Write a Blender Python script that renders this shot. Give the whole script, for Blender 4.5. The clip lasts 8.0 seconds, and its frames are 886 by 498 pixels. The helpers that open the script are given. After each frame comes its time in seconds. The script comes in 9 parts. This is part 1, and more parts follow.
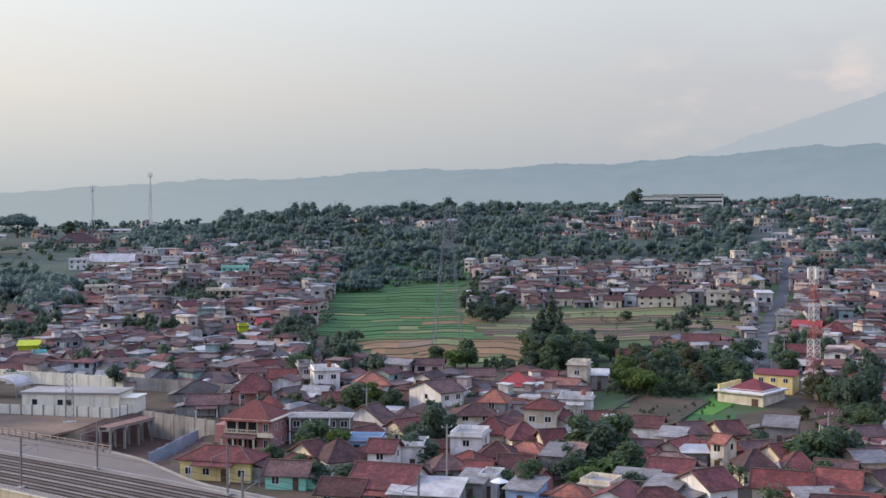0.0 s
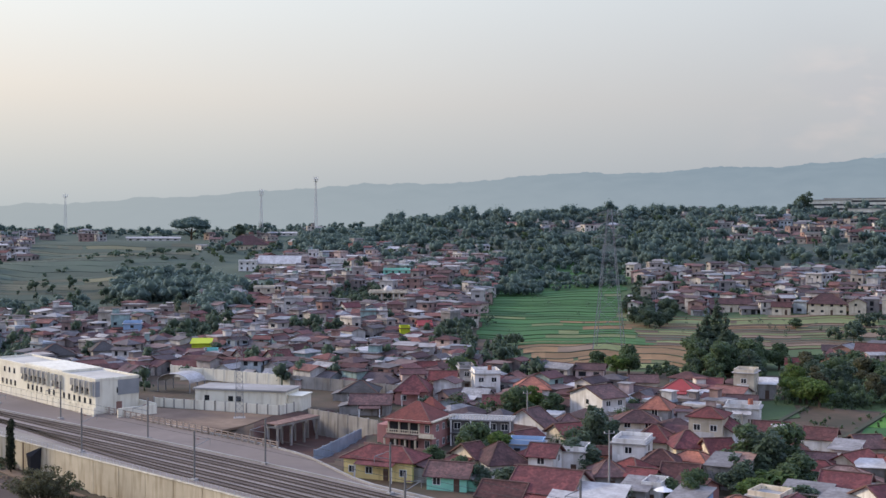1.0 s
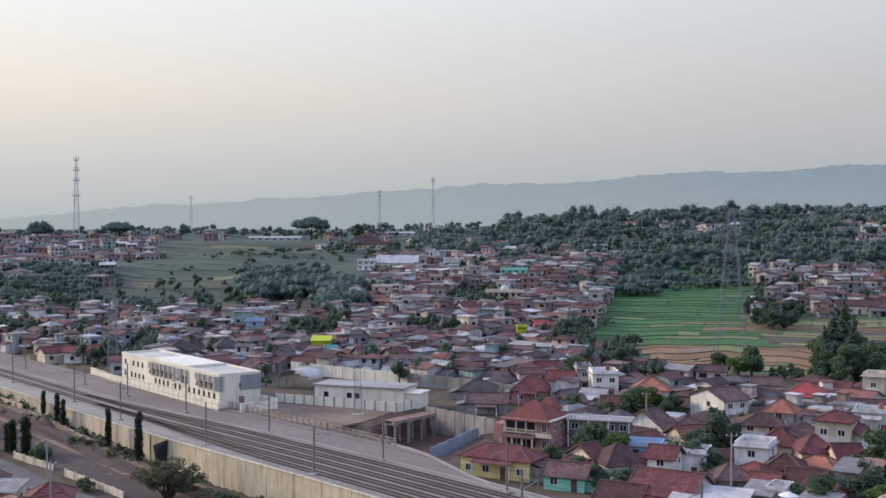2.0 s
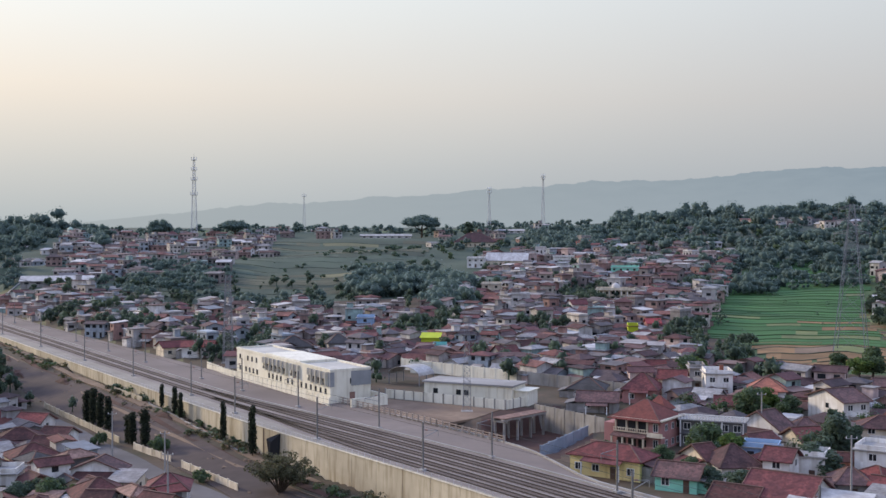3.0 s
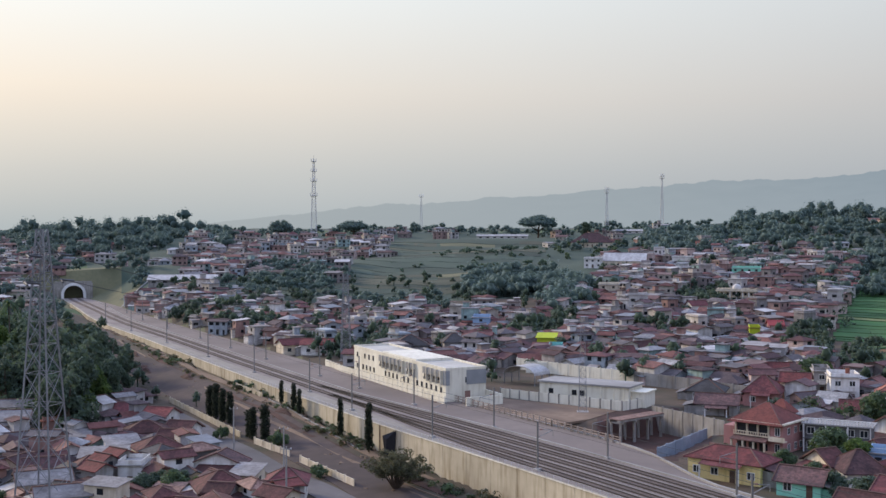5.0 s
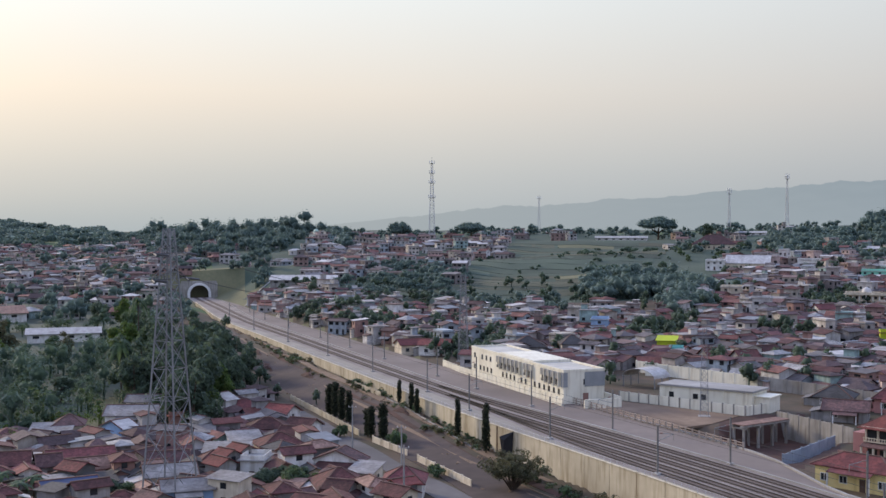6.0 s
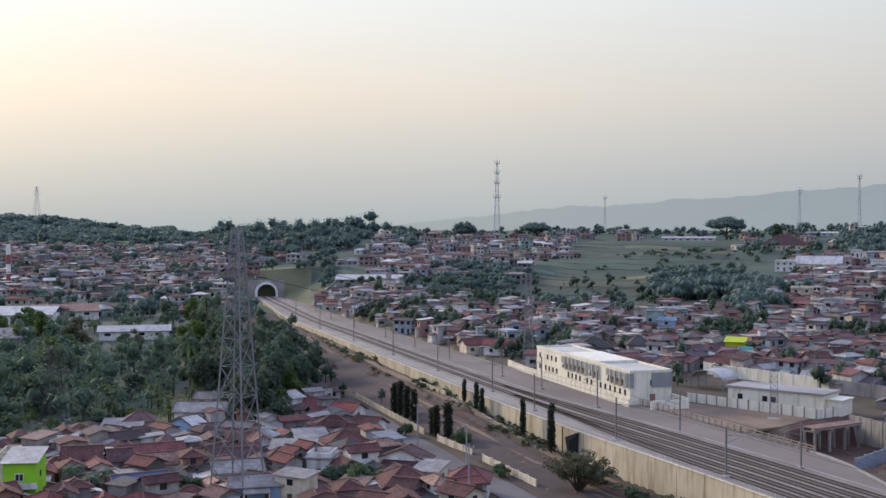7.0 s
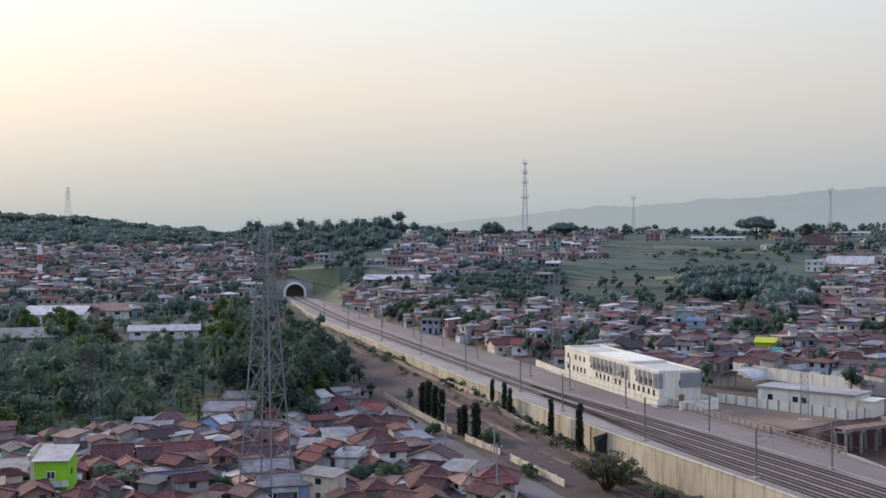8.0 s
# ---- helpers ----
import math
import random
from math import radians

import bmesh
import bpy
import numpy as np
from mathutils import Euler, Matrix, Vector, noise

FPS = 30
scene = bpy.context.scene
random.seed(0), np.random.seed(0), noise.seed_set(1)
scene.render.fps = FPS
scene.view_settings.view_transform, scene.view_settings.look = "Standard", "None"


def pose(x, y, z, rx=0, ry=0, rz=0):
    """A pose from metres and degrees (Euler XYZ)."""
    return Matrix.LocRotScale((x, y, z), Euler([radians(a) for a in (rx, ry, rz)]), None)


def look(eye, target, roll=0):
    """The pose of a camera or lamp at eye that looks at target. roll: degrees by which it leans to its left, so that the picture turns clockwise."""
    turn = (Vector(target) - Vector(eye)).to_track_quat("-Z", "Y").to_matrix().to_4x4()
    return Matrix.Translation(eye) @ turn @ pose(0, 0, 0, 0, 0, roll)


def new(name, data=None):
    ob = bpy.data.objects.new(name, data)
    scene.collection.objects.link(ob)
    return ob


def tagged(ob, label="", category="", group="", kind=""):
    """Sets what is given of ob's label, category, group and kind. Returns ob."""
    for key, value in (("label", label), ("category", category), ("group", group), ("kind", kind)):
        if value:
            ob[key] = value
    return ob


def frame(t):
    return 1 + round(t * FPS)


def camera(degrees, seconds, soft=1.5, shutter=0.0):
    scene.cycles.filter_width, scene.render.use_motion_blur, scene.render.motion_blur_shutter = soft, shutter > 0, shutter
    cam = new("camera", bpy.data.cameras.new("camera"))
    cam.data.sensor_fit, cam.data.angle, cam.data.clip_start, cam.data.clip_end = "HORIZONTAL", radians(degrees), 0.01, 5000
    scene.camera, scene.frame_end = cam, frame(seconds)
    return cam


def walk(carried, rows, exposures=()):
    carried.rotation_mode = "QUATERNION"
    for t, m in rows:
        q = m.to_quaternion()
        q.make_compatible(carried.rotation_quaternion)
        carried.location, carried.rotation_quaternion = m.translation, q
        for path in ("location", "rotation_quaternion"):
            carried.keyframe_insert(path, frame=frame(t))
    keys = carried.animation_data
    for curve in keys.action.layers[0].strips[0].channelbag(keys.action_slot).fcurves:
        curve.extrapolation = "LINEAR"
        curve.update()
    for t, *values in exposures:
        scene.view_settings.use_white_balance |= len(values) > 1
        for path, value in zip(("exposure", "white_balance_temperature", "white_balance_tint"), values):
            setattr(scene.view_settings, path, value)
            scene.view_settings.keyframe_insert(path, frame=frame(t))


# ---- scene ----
# ---------------------------------------------------------------- camera and its walk
cam = camera(42.73, 8.0, soft=1.5)
EYE = 42.0
ROWS = [
    (0.0, 0.0, 0.0, 0.0, 0.0, -1.23, -0.06),
    (0.5, -0.1, 0.2, 0.0, 2.65, -1.13, 0.06),
    (1.0, -0.5, 0.6, -0.2, 8.05, -1.03, 0.13),
    (1.5, -0.7, 0.9, -0.3, 12.19, -1.03, 0.17),
    (1.7, -0.7, 1.0, -0.4, 13.05, -1.04, 0.16),
    (2.8, -0.5, 1.5, -0.8, 17.7, -1.08, -0.01),
    (3.0, -0.6, 1.7, -0.8, 19.52, -1.14, 0.0),
    (3.5, -0.6, 2.1, -0.9, 22.79, -1.15, -0.04),
    (4.0, -0.5, 2.0, -1.1, 24.1, -1.14, -0.08),
    (4.2, -0.5, 2.0, -1.1, 24.5, -1.14, -0.07),
    (5.3, -0.3, 2.0, -1.2, 26.27, -1.08, -0.02),
    (5.5, -0.5, 2.2, -1.3, 27.29, -1.06, 0.02),
    (6.0, -0.7, 2.6, -1.5, 31.37, -1.0, -0.02),
    (6.5, -0.9, 2.8, -1.7, 33.34, -0.97, 0.03),
    (7.0, -0.9, 2.7, -1.7, 34.65, -0.99, 0.05),
    (7.5, -0.9, 2.7, -1.8, 35.5, -0.98, 0.04),
    (8.0, -0.9, 2.7, -1.8, 36.06, -0.98, 0.01),
]
walk(cam, [(t, pose(x, y, EYE + z, 0, 0, yaw) @ pose(0, 0, 0, 90 + pitch, 0, 0) @ pose(0, 0, 0, 0, 0, roll)) for t, x, y, z, yaw, pitch, roll in ROWS],
     exposures=((0.0, 0.28), (1.5, 0.21), (3.5, 0.18), (5.5, 0.14), (8.0, 0.12)))

# ---------------------------------------------------------------- sky and sun
SUN_AZ, SUN_EL = 78.0, 20.0      # degrees to the left of +y, above the horizon
world = bpy.data.worlds.new("world")
scene.world = world
world.use_nodes = True
wt = world.node_tree
wt.nodes.clear()


def wnode(kind, **sets):
    n = wt.nodes.new(kind)
    for k, v in sets.items():
        n.inputs[k].default_value = v
    return n


def wmath(op, a, b=None, c=None, clamp=False):
    n = wt.nodes.new("ShaderNodeMath")
    n.operation, n.use_clamp = op, clamp
    for i, v in enumerate((a, b, c)):
        if v is None:
            continue
        if isinstance(v, (int, float)):
            n.inputs[i].default_value = v
        else:
            wt.links.new(v, n.inputs[i])
    return n.outputs[0]


def wmix(fac, a, b, mode="MIX"):
    n = wt.nodes.new("ShaderNodeMixRGB")
    n.blend_type = mode
    for i, v in enumerate((fac, a, b)):
        if isinstance(v, (int, float)):
            n.inputs[i].default_value = v
        elif isinstance(v, tuple):
            n.inputs[i].default_value = (*v, 1)
        else:
            wt.links.new(v, n.inputs[i])
    return n.outputs[0]


sky = wt.nodes.new("ShaderNodeTexSky")
sky.sky_type, sky.sun_disc = "NISHITA", False
sky.sun_elevation, sky.sun_rotation = radians(SUN_EL), radians(-SUN_AZ)
sky.dust_density, sky.air_density = 4.0, 1.0
coord = wt.nodes.new("ShaderNodeTexCoord")
split = wt.nodes.new("ShaderNodeSeparateXYZ")
wt.links.new(coord.outputs["Generated"], split.inputs[0])
# a hazy evening: pale overhead, grey towards the horizon
ramp = wt.nodes.new("ShaderNodeValToRGB")
wt.links.new(wmath("MULTIPLY", wmath("MAXIMUM", split.outputs[2], 0.0), 2.5, clamp=True), ramp.inputs[0])
stops = ((0.0, (0.385, 0.435, 0.475)), (0.10, (0.46, 0.49, 0.515)), (0.27, (0.595, 0.587, 0.58)), (0.56, (0.735, 0.77, 0.78)), (1.0, (0.84, 0.98, 1.46)))
while len(ramp.color_ramp.elements) < len(stops):
    ramp.color_ramp.elements.new(0.5)
for e, (p, c) in zip(ramp.color_ramp.elements, stops):
    e.position, e.color = p, (*c, 1)
# warmth towards the low sun
sx, sy = -math.sin(radians(SUN_AZ)), math.cos(radians(SUN_AZ))
side = wmath("ADD", wmath("MULTIPLY", split.outputs[0], sx), wmath("MULTIPLY", split.outputs[1], sy))
near_sun = wmath("POWER", wmath("MULTIPLY_ADD", side, 0.5, 0.5, clamp=True), 5.0)
band = wt.nodes.new("ShaderNodeValToRGB")
wt.links.new(wmath("MULTIPLY", wmath("MAXIMUM", split.outputs[2], 0.0), 2.5, clamp=True), band.inputs[0])
bstops = ((0.0, (1.06, 1.06, 1.02)), (0.12, (1.12, 1.08, 1.02)), (0.30, (1.44, 1.25, 1.05)), (0.50, (1.24, 1.22, 1.20)), (1.0, (1.05, 1.02, 1.0)))
while len(band.color_ramp.elements) < len(bstops):
    band.color_ramp.elements.new(0.5)
for e, (p, c) in zip(band.color_ramp.elements, bstops):
    e.position, e.color = p, (*c, 1)
hazy = wmix(near_sun, ramp.outputs[0], wmix(1.0, ramp.outputs[0], band.outputs[0], "MULTIPLY"))
# the sky falls off and cools away from the sun
away = wmath("DIVIDE", wmath("SUBTRACT", 0.7, side), 0.65, clamp=True)
hazy = wmix(1.0, hazy, wmix(away, (1.06, 1.06, 1.05), (0.83, 0.85, 0.89)), "MULTIPLY")
# a soft bank of cumulus over the mountain
stretch = wt.nodes.new("ShaderNodeMapping")
stretch.inputs["Scale"].default_value = (1.0, 1.0, 2.2)
wt.links.new(coord.outputs["Generated"], stretch.inputs[0])
puff = wnode("ShaderNodeTexNoise", Scale=9.0, Detail=5.0, Roughness=0.5)
wt.links.new(stretch.outputs[0], puff.inputs["Vector"])
cx, cy = math.sin(radians(19)), math.cos(radians(19))
toward = wmath("ADD", wmath("MULTIPLY", split.outputs[0], cx), wmath("MULTIPLY", split.outputs[1], cy))
where = wmath("SUBTRACT", 1.0, wmath("DIVIDE", wmath("SUBTRACT", 1.0, toward, clamp=True), 0.03), clamp=True)
low = wmath("SUBTRACT", 1.0, wmath("ABSOLUTE", wmath("DIVIDE", wmath("SUBTRACT", split.outputs[2], 0.115), 0.075)), clamp=True)
cloud = wmath("MULTIPLY", wmath("MULTIPLY", where, low), wmath("MULTIPLY_ADD", puff.outputs[0], 7.0, -2.75, clamp=True), clamp=True)
glow = wnode("ShaderNodeTexNoise", Scale=16.0, Detail=3.0)
wt.links.new(stretch.outputs[0], glow.inputs["Vector"])
lit = wmix(wmath("MULTIPLY_ADD", glow.outputs[0], 5.0, -2.5, clamp=True), (0.49, 0.485, 0.525), (0.80, 0.655, 0.61))
hazy = wmix(wmath("MULTIPLY", cloud, 0.85), hazy, lit)
veil = wnode("ShaderNodeTexNoise", Scale=2.5, Detail=4.0)
wt.links.new(stretch.outputs[0], veil.inputs["Vector"])
hazy = wmix(1.0, hazy, wmix(veil.outputs[0], (0.965, 0.965, 0.97), (1.03, 1.03, 1.025)), "MULTIPLY")
bg = wt.nodes.new("ShaderNodeBackground")
wt.links.new(wmix(0.9, wmix(1.0, sky.outputs[0], (0.1, 0.1, 0.1), "MULTIPLY"), hazy), bg.inputs[0])
out = wt.nodes.new("ShaderNodeOutputWorld")
wt.links.new(bg.outputs[0], out.inputs[0])

sun = new("sun", bpy.data.lights.new("sun", "SUN"))
sun.data.energy, sun.data.angle, sun.data.color = 2.75, radians(9), (1.0, 0.82, 0.58)
sun.matrix_world = look((-math.sin(radians(SUN_AZ)) * 500, math.cos(radians(SUN_AZ)) * 500, math.tan(radians(SUN_EL)) * 500), (0, 0, 0))

# ---------------------------------------------------------------- materials
def surface(name, base, dark=None, rough=0.85, grain=1.2, stain=0.12, bump=0.25, spread=0.0, metal=0.0, tones=(), island=False, mix=0.5, streak=0.0, speck=0.0):
    """A weathered surface: two scales of noise between base and dark, with tones picked at random for each object (or loose piece)."""
    m = bpy.data.materials.new(name)
    m.use_nodes = True
    nt = m.node_tree
    bsdf = nt.nodes["Principled BSDF"]
    bsdf.inputs["Roughness"].default_value, bsdf.inputs["Metallic"].default_value = rough, metal
    bsdf.inputs["Specular IOR Level"].default_value = 0.3
    tc = nt.nodes.new("ShaderNodeTexCoord")

    def noise_at(scale, detail):
        n = nt.nodes.new("ShaderNodeTexNoise")
        n.inputs["Scale"].default_value, n.inputs["Detail"].default_value = scale, detail
        nt.links.new(tc.outputs["Object"], n.inputs["Vector"])
        return n.outputs[0]

    def blend(fac, a, b, mode="MIX"):
        n = nt.nodes.new("ShaderNodeMixRGB")
        n.blend_type = mode
        for i, v in enumerate((fac, a, b)):
            if isinstance(v, (int, float)):
                n.inputs[i].default_value = v
            elif isinstance(v, tuple):
                n.inputs[i].default_value = (*v, 1)
            else:
                nt.links.new(v, n.inputs[i])
        return n.outputs[0]

    def sharpen(v, lo, hi):
        n = nt.nodes.new("ShaderNodeMapRange")
        n.inputs[1].default_value, n.inputs[2].default_value = lo, hi
        nt.links.new(v, n.inputs[0])
        return n.outputs[0]

    dark = dark or tuple(c * 0.6 for c in base)
    if island:
        src = nt.nodes.new("ShaderNodeNewGeometry").outputs["Random Per Island"]
    else:
        src = nt.nodes.new("ShaderNodeObjectInfo").outputs["Random"]
    color = base
    if tones:
        r = nt.nodes.new("ShaderNodeValToRGB")
        r.color_ramp.interpolation = "CONSTANT"
        while len(r.color_ramp.elements) < len(tones):
            r.color_ramp.elements.new(0.5)
        for i, (e, c) in enumerate(zip(r.color_ramp.elements, tones)):
            e.position, e.color = i / len(tones), (*c, 1)
        nt.links.new(src, r.inputs[0])
        color = r.outputs[0]
        dark_in = blend(1.0, color, tuple(min(1.0, d / max(b, 1e-3)) for d, b in zip(dark, base)), "MULTIPLY")
    else:
        dark_in = dark
    big, fine = noise_at(stain, 4.0), noise_at(grain, 5.0)
    color = blend(sharpen(big, 0.35, 0.7), color, dark_in)
    color = blend(mix, color, blend(sharpen(fine, 0.3, 0.7), color, dark_in))
    if streak:
        # rain streaks that run down a wall
        mp, n = nt.nodes.new("ShaderNodeMapping"), nt.nodes.new("ShaderNodeTexNoise")
        mp.inputs["Scale"].default_value = (1.0, 1.0, 0.12)
        n.inputs["Scale"].default_value, n.inputs["Detail"].default_value = 1.1, 4.0
        nt.links.new(tc.outputs["Object"], mp.inputs[0])
        nt.links.new(mp.outputs[0], n.inputs["Vector"])
        f = nt.nodes.new("ShaderNodeMath")
        f.operation = "MULTIPLY"
        f.inputs[1].default_value = streak
        nt.links.new(sharpen(n.outputs[0], 0.48, 0.72), f.inputs[0])
        color = blend(f.outputs[0], color, blend(1.0, color, (0.55, 0.5, 0.43), "MULTIPLY"))
    if speck:
        # single tiles and patches lighter or darker than their neighbours
        v = nt.nodes.new("ShaderNodeTexVoronoi")
        v.inputs["Scale"].default_value = 2.2
        nt.links.new(tc.outputs["Object"], v.inputs["Vector"])
        g = nt.nodes.new("ShaderNodeSeparateColor")
        nt.links.new(v.outputs["Color"], g.inputs[0])
        r2 = nt.nodes.new("ShaderNodeMapRange")
        r2.inputs[3].default_value, r2.inputs[4].default_value = 1 - speck, 1 + speck
        nt.links.new(g.outputs[0], r2.inputs[0])
        color = blend(1.0, color, r2.outputs[0], "MULTIPLY")
    if spread:
        v = nt.nodes.new("ShaderNodeMapRange")
        v.inputs[3].default_value, v.inputs[4].default_value = 1 - spread, 1 + spread
        nt.links.new(src, v.inputs[0])
        color = blend(1.0, color, v.outputs[0], "MULTIPLY")
    nt.links.new(color, bsdf.inputs["Base Color"])
    if bump:
        b = nt.nodes.new("ShaderNodeBump")
        b.inputs["Strength"].default_value, b.inputs["Distance"].default_value = bump, 0.15
        nt.links.new(fine, b.inputs["Height"])
        nt.links.new(b.outputs[0], bsdf.inputs["Normal"])
    return m


def foliage(name, base, tip, rough=0.75, island=True, dusty=0.35, depth=0.45, vary=0.35):
    m = surface(name, base, tuple(c * depth for c in base), rough, grain=0.9, stain=0.25 if depth < 0.5 else 0.03, bump=0.0, spread=vary, tones=(base, tip, tuple((a + b) / 2 for a, b in zip(base, tip))), island=island)
    nt = m.node_tree
    bsdf = nt.nodes["Principled BSDF"]
    # waxy leaves; dusty sets a bluish sheen that stands in for haze
    bsdf.inputs["Specular IOR Level"].default_value = 0.12
    bsdf.inputs["Roughness"].default_value = 0.7
    bsdf.inputs["Sheen Weight"].default_value = dusty
    bsdf.inputs["Sheen Roughness"].default_value = 0.6
    bsdf.inputs["Sheen Tint"].default_value = (0.62, 0.86, 0.88, 1)
    # light shines through the leaves
    thin, both = nt.nodes.new("ShaderNodeBsdfTranslucent"), nt.nodes.new("ShaderNodeMixShader")
    nt.links.new(bsdf.inputs["Base Color"].links[0].from_socket, thin.inputs[0])
    both.inputs[0].default_value = 0.5
    nt.links.new(bsdf.outputs[0], both.inputs[1])
    nt.links.new(thin.outputs[0], both.inputs[2])
    nt.links.new(both.outputs[0], nt.nodes["Material Output"].inputs[0])
    return m


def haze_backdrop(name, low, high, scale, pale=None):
    """Far hills: a plain, faintly mottled glow, kilometres of haze put into its colour."""
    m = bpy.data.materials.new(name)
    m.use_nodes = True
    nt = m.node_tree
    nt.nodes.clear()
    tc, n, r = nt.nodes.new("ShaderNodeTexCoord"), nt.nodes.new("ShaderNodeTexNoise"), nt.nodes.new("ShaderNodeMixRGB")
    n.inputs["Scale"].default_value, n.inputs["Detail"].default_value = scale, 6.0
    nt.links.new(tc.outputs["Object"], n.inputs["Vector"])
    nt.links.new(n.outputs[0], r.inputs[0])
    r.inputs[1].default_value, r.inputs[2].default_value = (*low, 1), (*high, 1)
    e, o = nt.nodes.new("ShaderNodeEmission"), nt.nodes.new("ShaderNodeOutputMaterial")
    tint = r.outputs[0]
    # paler at the feet of the hills: thicker air put into the colour
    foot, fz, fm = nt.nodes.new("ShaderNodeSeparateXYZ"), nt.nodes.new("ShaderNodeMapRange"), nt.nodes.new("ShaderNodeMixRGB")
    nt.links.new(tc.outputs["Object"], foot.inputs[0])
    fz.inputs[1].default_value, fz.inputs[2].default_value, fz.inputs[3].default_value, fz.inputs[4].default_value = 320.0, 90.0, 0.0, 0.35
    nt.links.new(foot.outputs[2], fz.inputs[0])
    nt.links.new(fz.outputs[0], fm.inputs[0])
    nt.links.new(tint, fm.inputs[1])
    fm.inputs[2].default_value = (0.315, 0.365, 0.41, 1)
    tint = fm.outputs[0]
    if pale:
        # paler to the west, with the range's thicker air put into the colour
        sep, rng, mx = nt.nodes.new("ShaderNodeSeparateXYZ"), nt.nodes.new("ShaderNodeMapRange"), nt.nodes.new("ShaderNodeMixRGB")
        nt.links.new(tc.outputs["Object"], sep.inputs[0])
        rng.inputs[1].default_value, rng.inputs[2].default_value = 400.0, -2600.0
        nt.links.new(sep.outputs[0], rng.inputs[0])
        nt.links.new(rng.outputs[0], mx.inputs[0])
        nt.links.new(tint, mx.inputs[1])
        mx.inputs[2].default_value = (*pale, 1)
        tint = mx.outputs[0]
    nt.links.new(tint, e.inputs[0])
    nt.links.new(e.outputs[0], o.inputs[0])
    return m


M = {}
M["earth"] = surface("earth", (0.115, 0.076, 0.056), (0.048, 0.046, 0.03), 0.95, grain=0.5, stain=0.09, bump=0.4)
M["dry_soil"] = surface("dry_soil", (0.23, 0.165, 0.115), (0.13, 0.09, 0.064), 0.95, grain=0.5, stain=0.06, bump=0.5)
M["red_soil"] = surface("red_soil", (0.10, 0.05, 0.038), (0.04, 0.024, 0.021), 0.95, grain=0.5, stain=0.12, bump=0.6)
M["grass"] = surface("grass", (0.072, 0.115, 0.045), (0.05, 0.08, 0.034), 0.95, grain=0.8, stain=0.07, bump=0.6)
M["wood_floor"] = surface("wood_floor", (0.075, 0.095, 0.075), (0.055, 0.07, 0.055), 0.95, grain=0.5, stain=0.05, bump=0.5)
M["dry_grass"] = surface("dry_grass", (0.165, 0.155, 0.085), (0.095, 0.10, 0.055), 0.95, grain=0.6, stain=0.05, bump=0.5)
M["road_dust"] = surface("road_dust", (0.095, 0.07, 0.062), (0.045, 0.035, 0.033), 0.95, grain=0.4, stain=0.05, bump=0.3)
M["asphalt"] = surface("asphalt", (0.12, 0.12, 0.125), (0.075, 0.075, 0.08), 0.9, grain=0.6, stain=0.06, bump=0.2)
M["lane_grey"] = surface("lane_grey", (0.15, 0.14, 0.14), (0.095, 0.087, 0.087), 0.92, grain=0.5, stain=0.08, bump=0.2)
M["concrete"] = surface("concrete", (0.36, 0.35, 0.34), (0.23, 0.22, 0.21), 0.9, grain=0.6, stain=0.08, spread=0.06)
M["paving"] = surface("paving", (0.215, 0.178, 0.158), (0.15, 0.122, 0.107), 0.92, grain=0.45, stain=0.05)
M["walkway"] = surface("walkway", (0.30, 0.275, 0.235), (0.21, 0.187, 0.16), 0.92, grain=0.5, stain=0.07)
M["faded_white"] = surface("faded_white", (0.56, 0.54, 0.53), (0.42, 0.40, 0.39), 0.7, bump=0.05)
M["yard_soil"] = surface("yard_soil", (0.25, 0.18, 0.13), (0.125, 0.085, 0.062), 0.95, grain=0.5, stain=0.08, bump=0.5)
M["ballast"] = surface("ballast", (0.27, 0.232, 0.212), (0.17, 0.143, 0.13), 0.95, grain=2.5, stain=0.1, bump=0.2)
M["rail_steel"] = surface("rail_steel", (0.085, 0.075, 0.072), (0.055, 0.045, 0.042), 0.5, metal=0.5, bump=0.05)
M["oily_ballast"] = surface("oily_ballast", (0.155, 0.118, 0.102), (0.09, 0.068, 0.06), 0.95, grain=2.5, stain=0.12, bump=0.3)
M["sleeper"] = surface("sleeper", (0.17, 0.145, 0.132), (0.115, 0.096, 0.088), 0.95, grain=2.0, stain=0.2)
M["roof_deck"] = surface("roof_deck", (0.52, 0.50, 0.45), (0.38, 0.36, 0.32), 0.85, grain=0.5, stain=0.12)
M["hill_green"] = surface("hill_green", (0.06, 0.085, 0.06), (0.036, 0.056, 0.043), 0.95, grain=0.5, stain=0.03, bump=0.5, spread=0.28)
M["hill_bund"] = surface("hill_bund", (0.085, 0.085, 0.055), (0.05, 0.06, 0.04), 0.95, grain=0.6, stain=0.08, spread=0.2)
M["cream_wall"] = surface("cream_wall", (0.62, 0.55, 0.41), (0.42, 0.36, 0.26), 0.9, streak=0.8, grain=0.5, stain=0.12, spread=0.07)
M["white_wall"] = surface("white_wall", (0.82, 0.785, 0.665), (0.66, 0.62, 0.51), 0.8, streak=0.45, grain=0.4, stain=0.15, bump=0.1)
M["grey_panel"] = surface("grey_panel", (0.30, 0.31, 0.32), (0.22, 0.23, 0.24), 0.7, grain=1.0, stain=0.3, bump=0.1)
M["fence_tan"] = surface("fence_tan", (0.44, 0.36, 0.29), (0.28, 0.22, 0.18), 0.9, grain=0.6, stain=0.2, spread=0.1)
M["old_wall"] = surface("old_wall", (0.38, 0.36, 0.33), (0.22, 0.205, 0.19), 0.92, streak=0.8, grain=0.5, stain=0.12, spread=0.1)
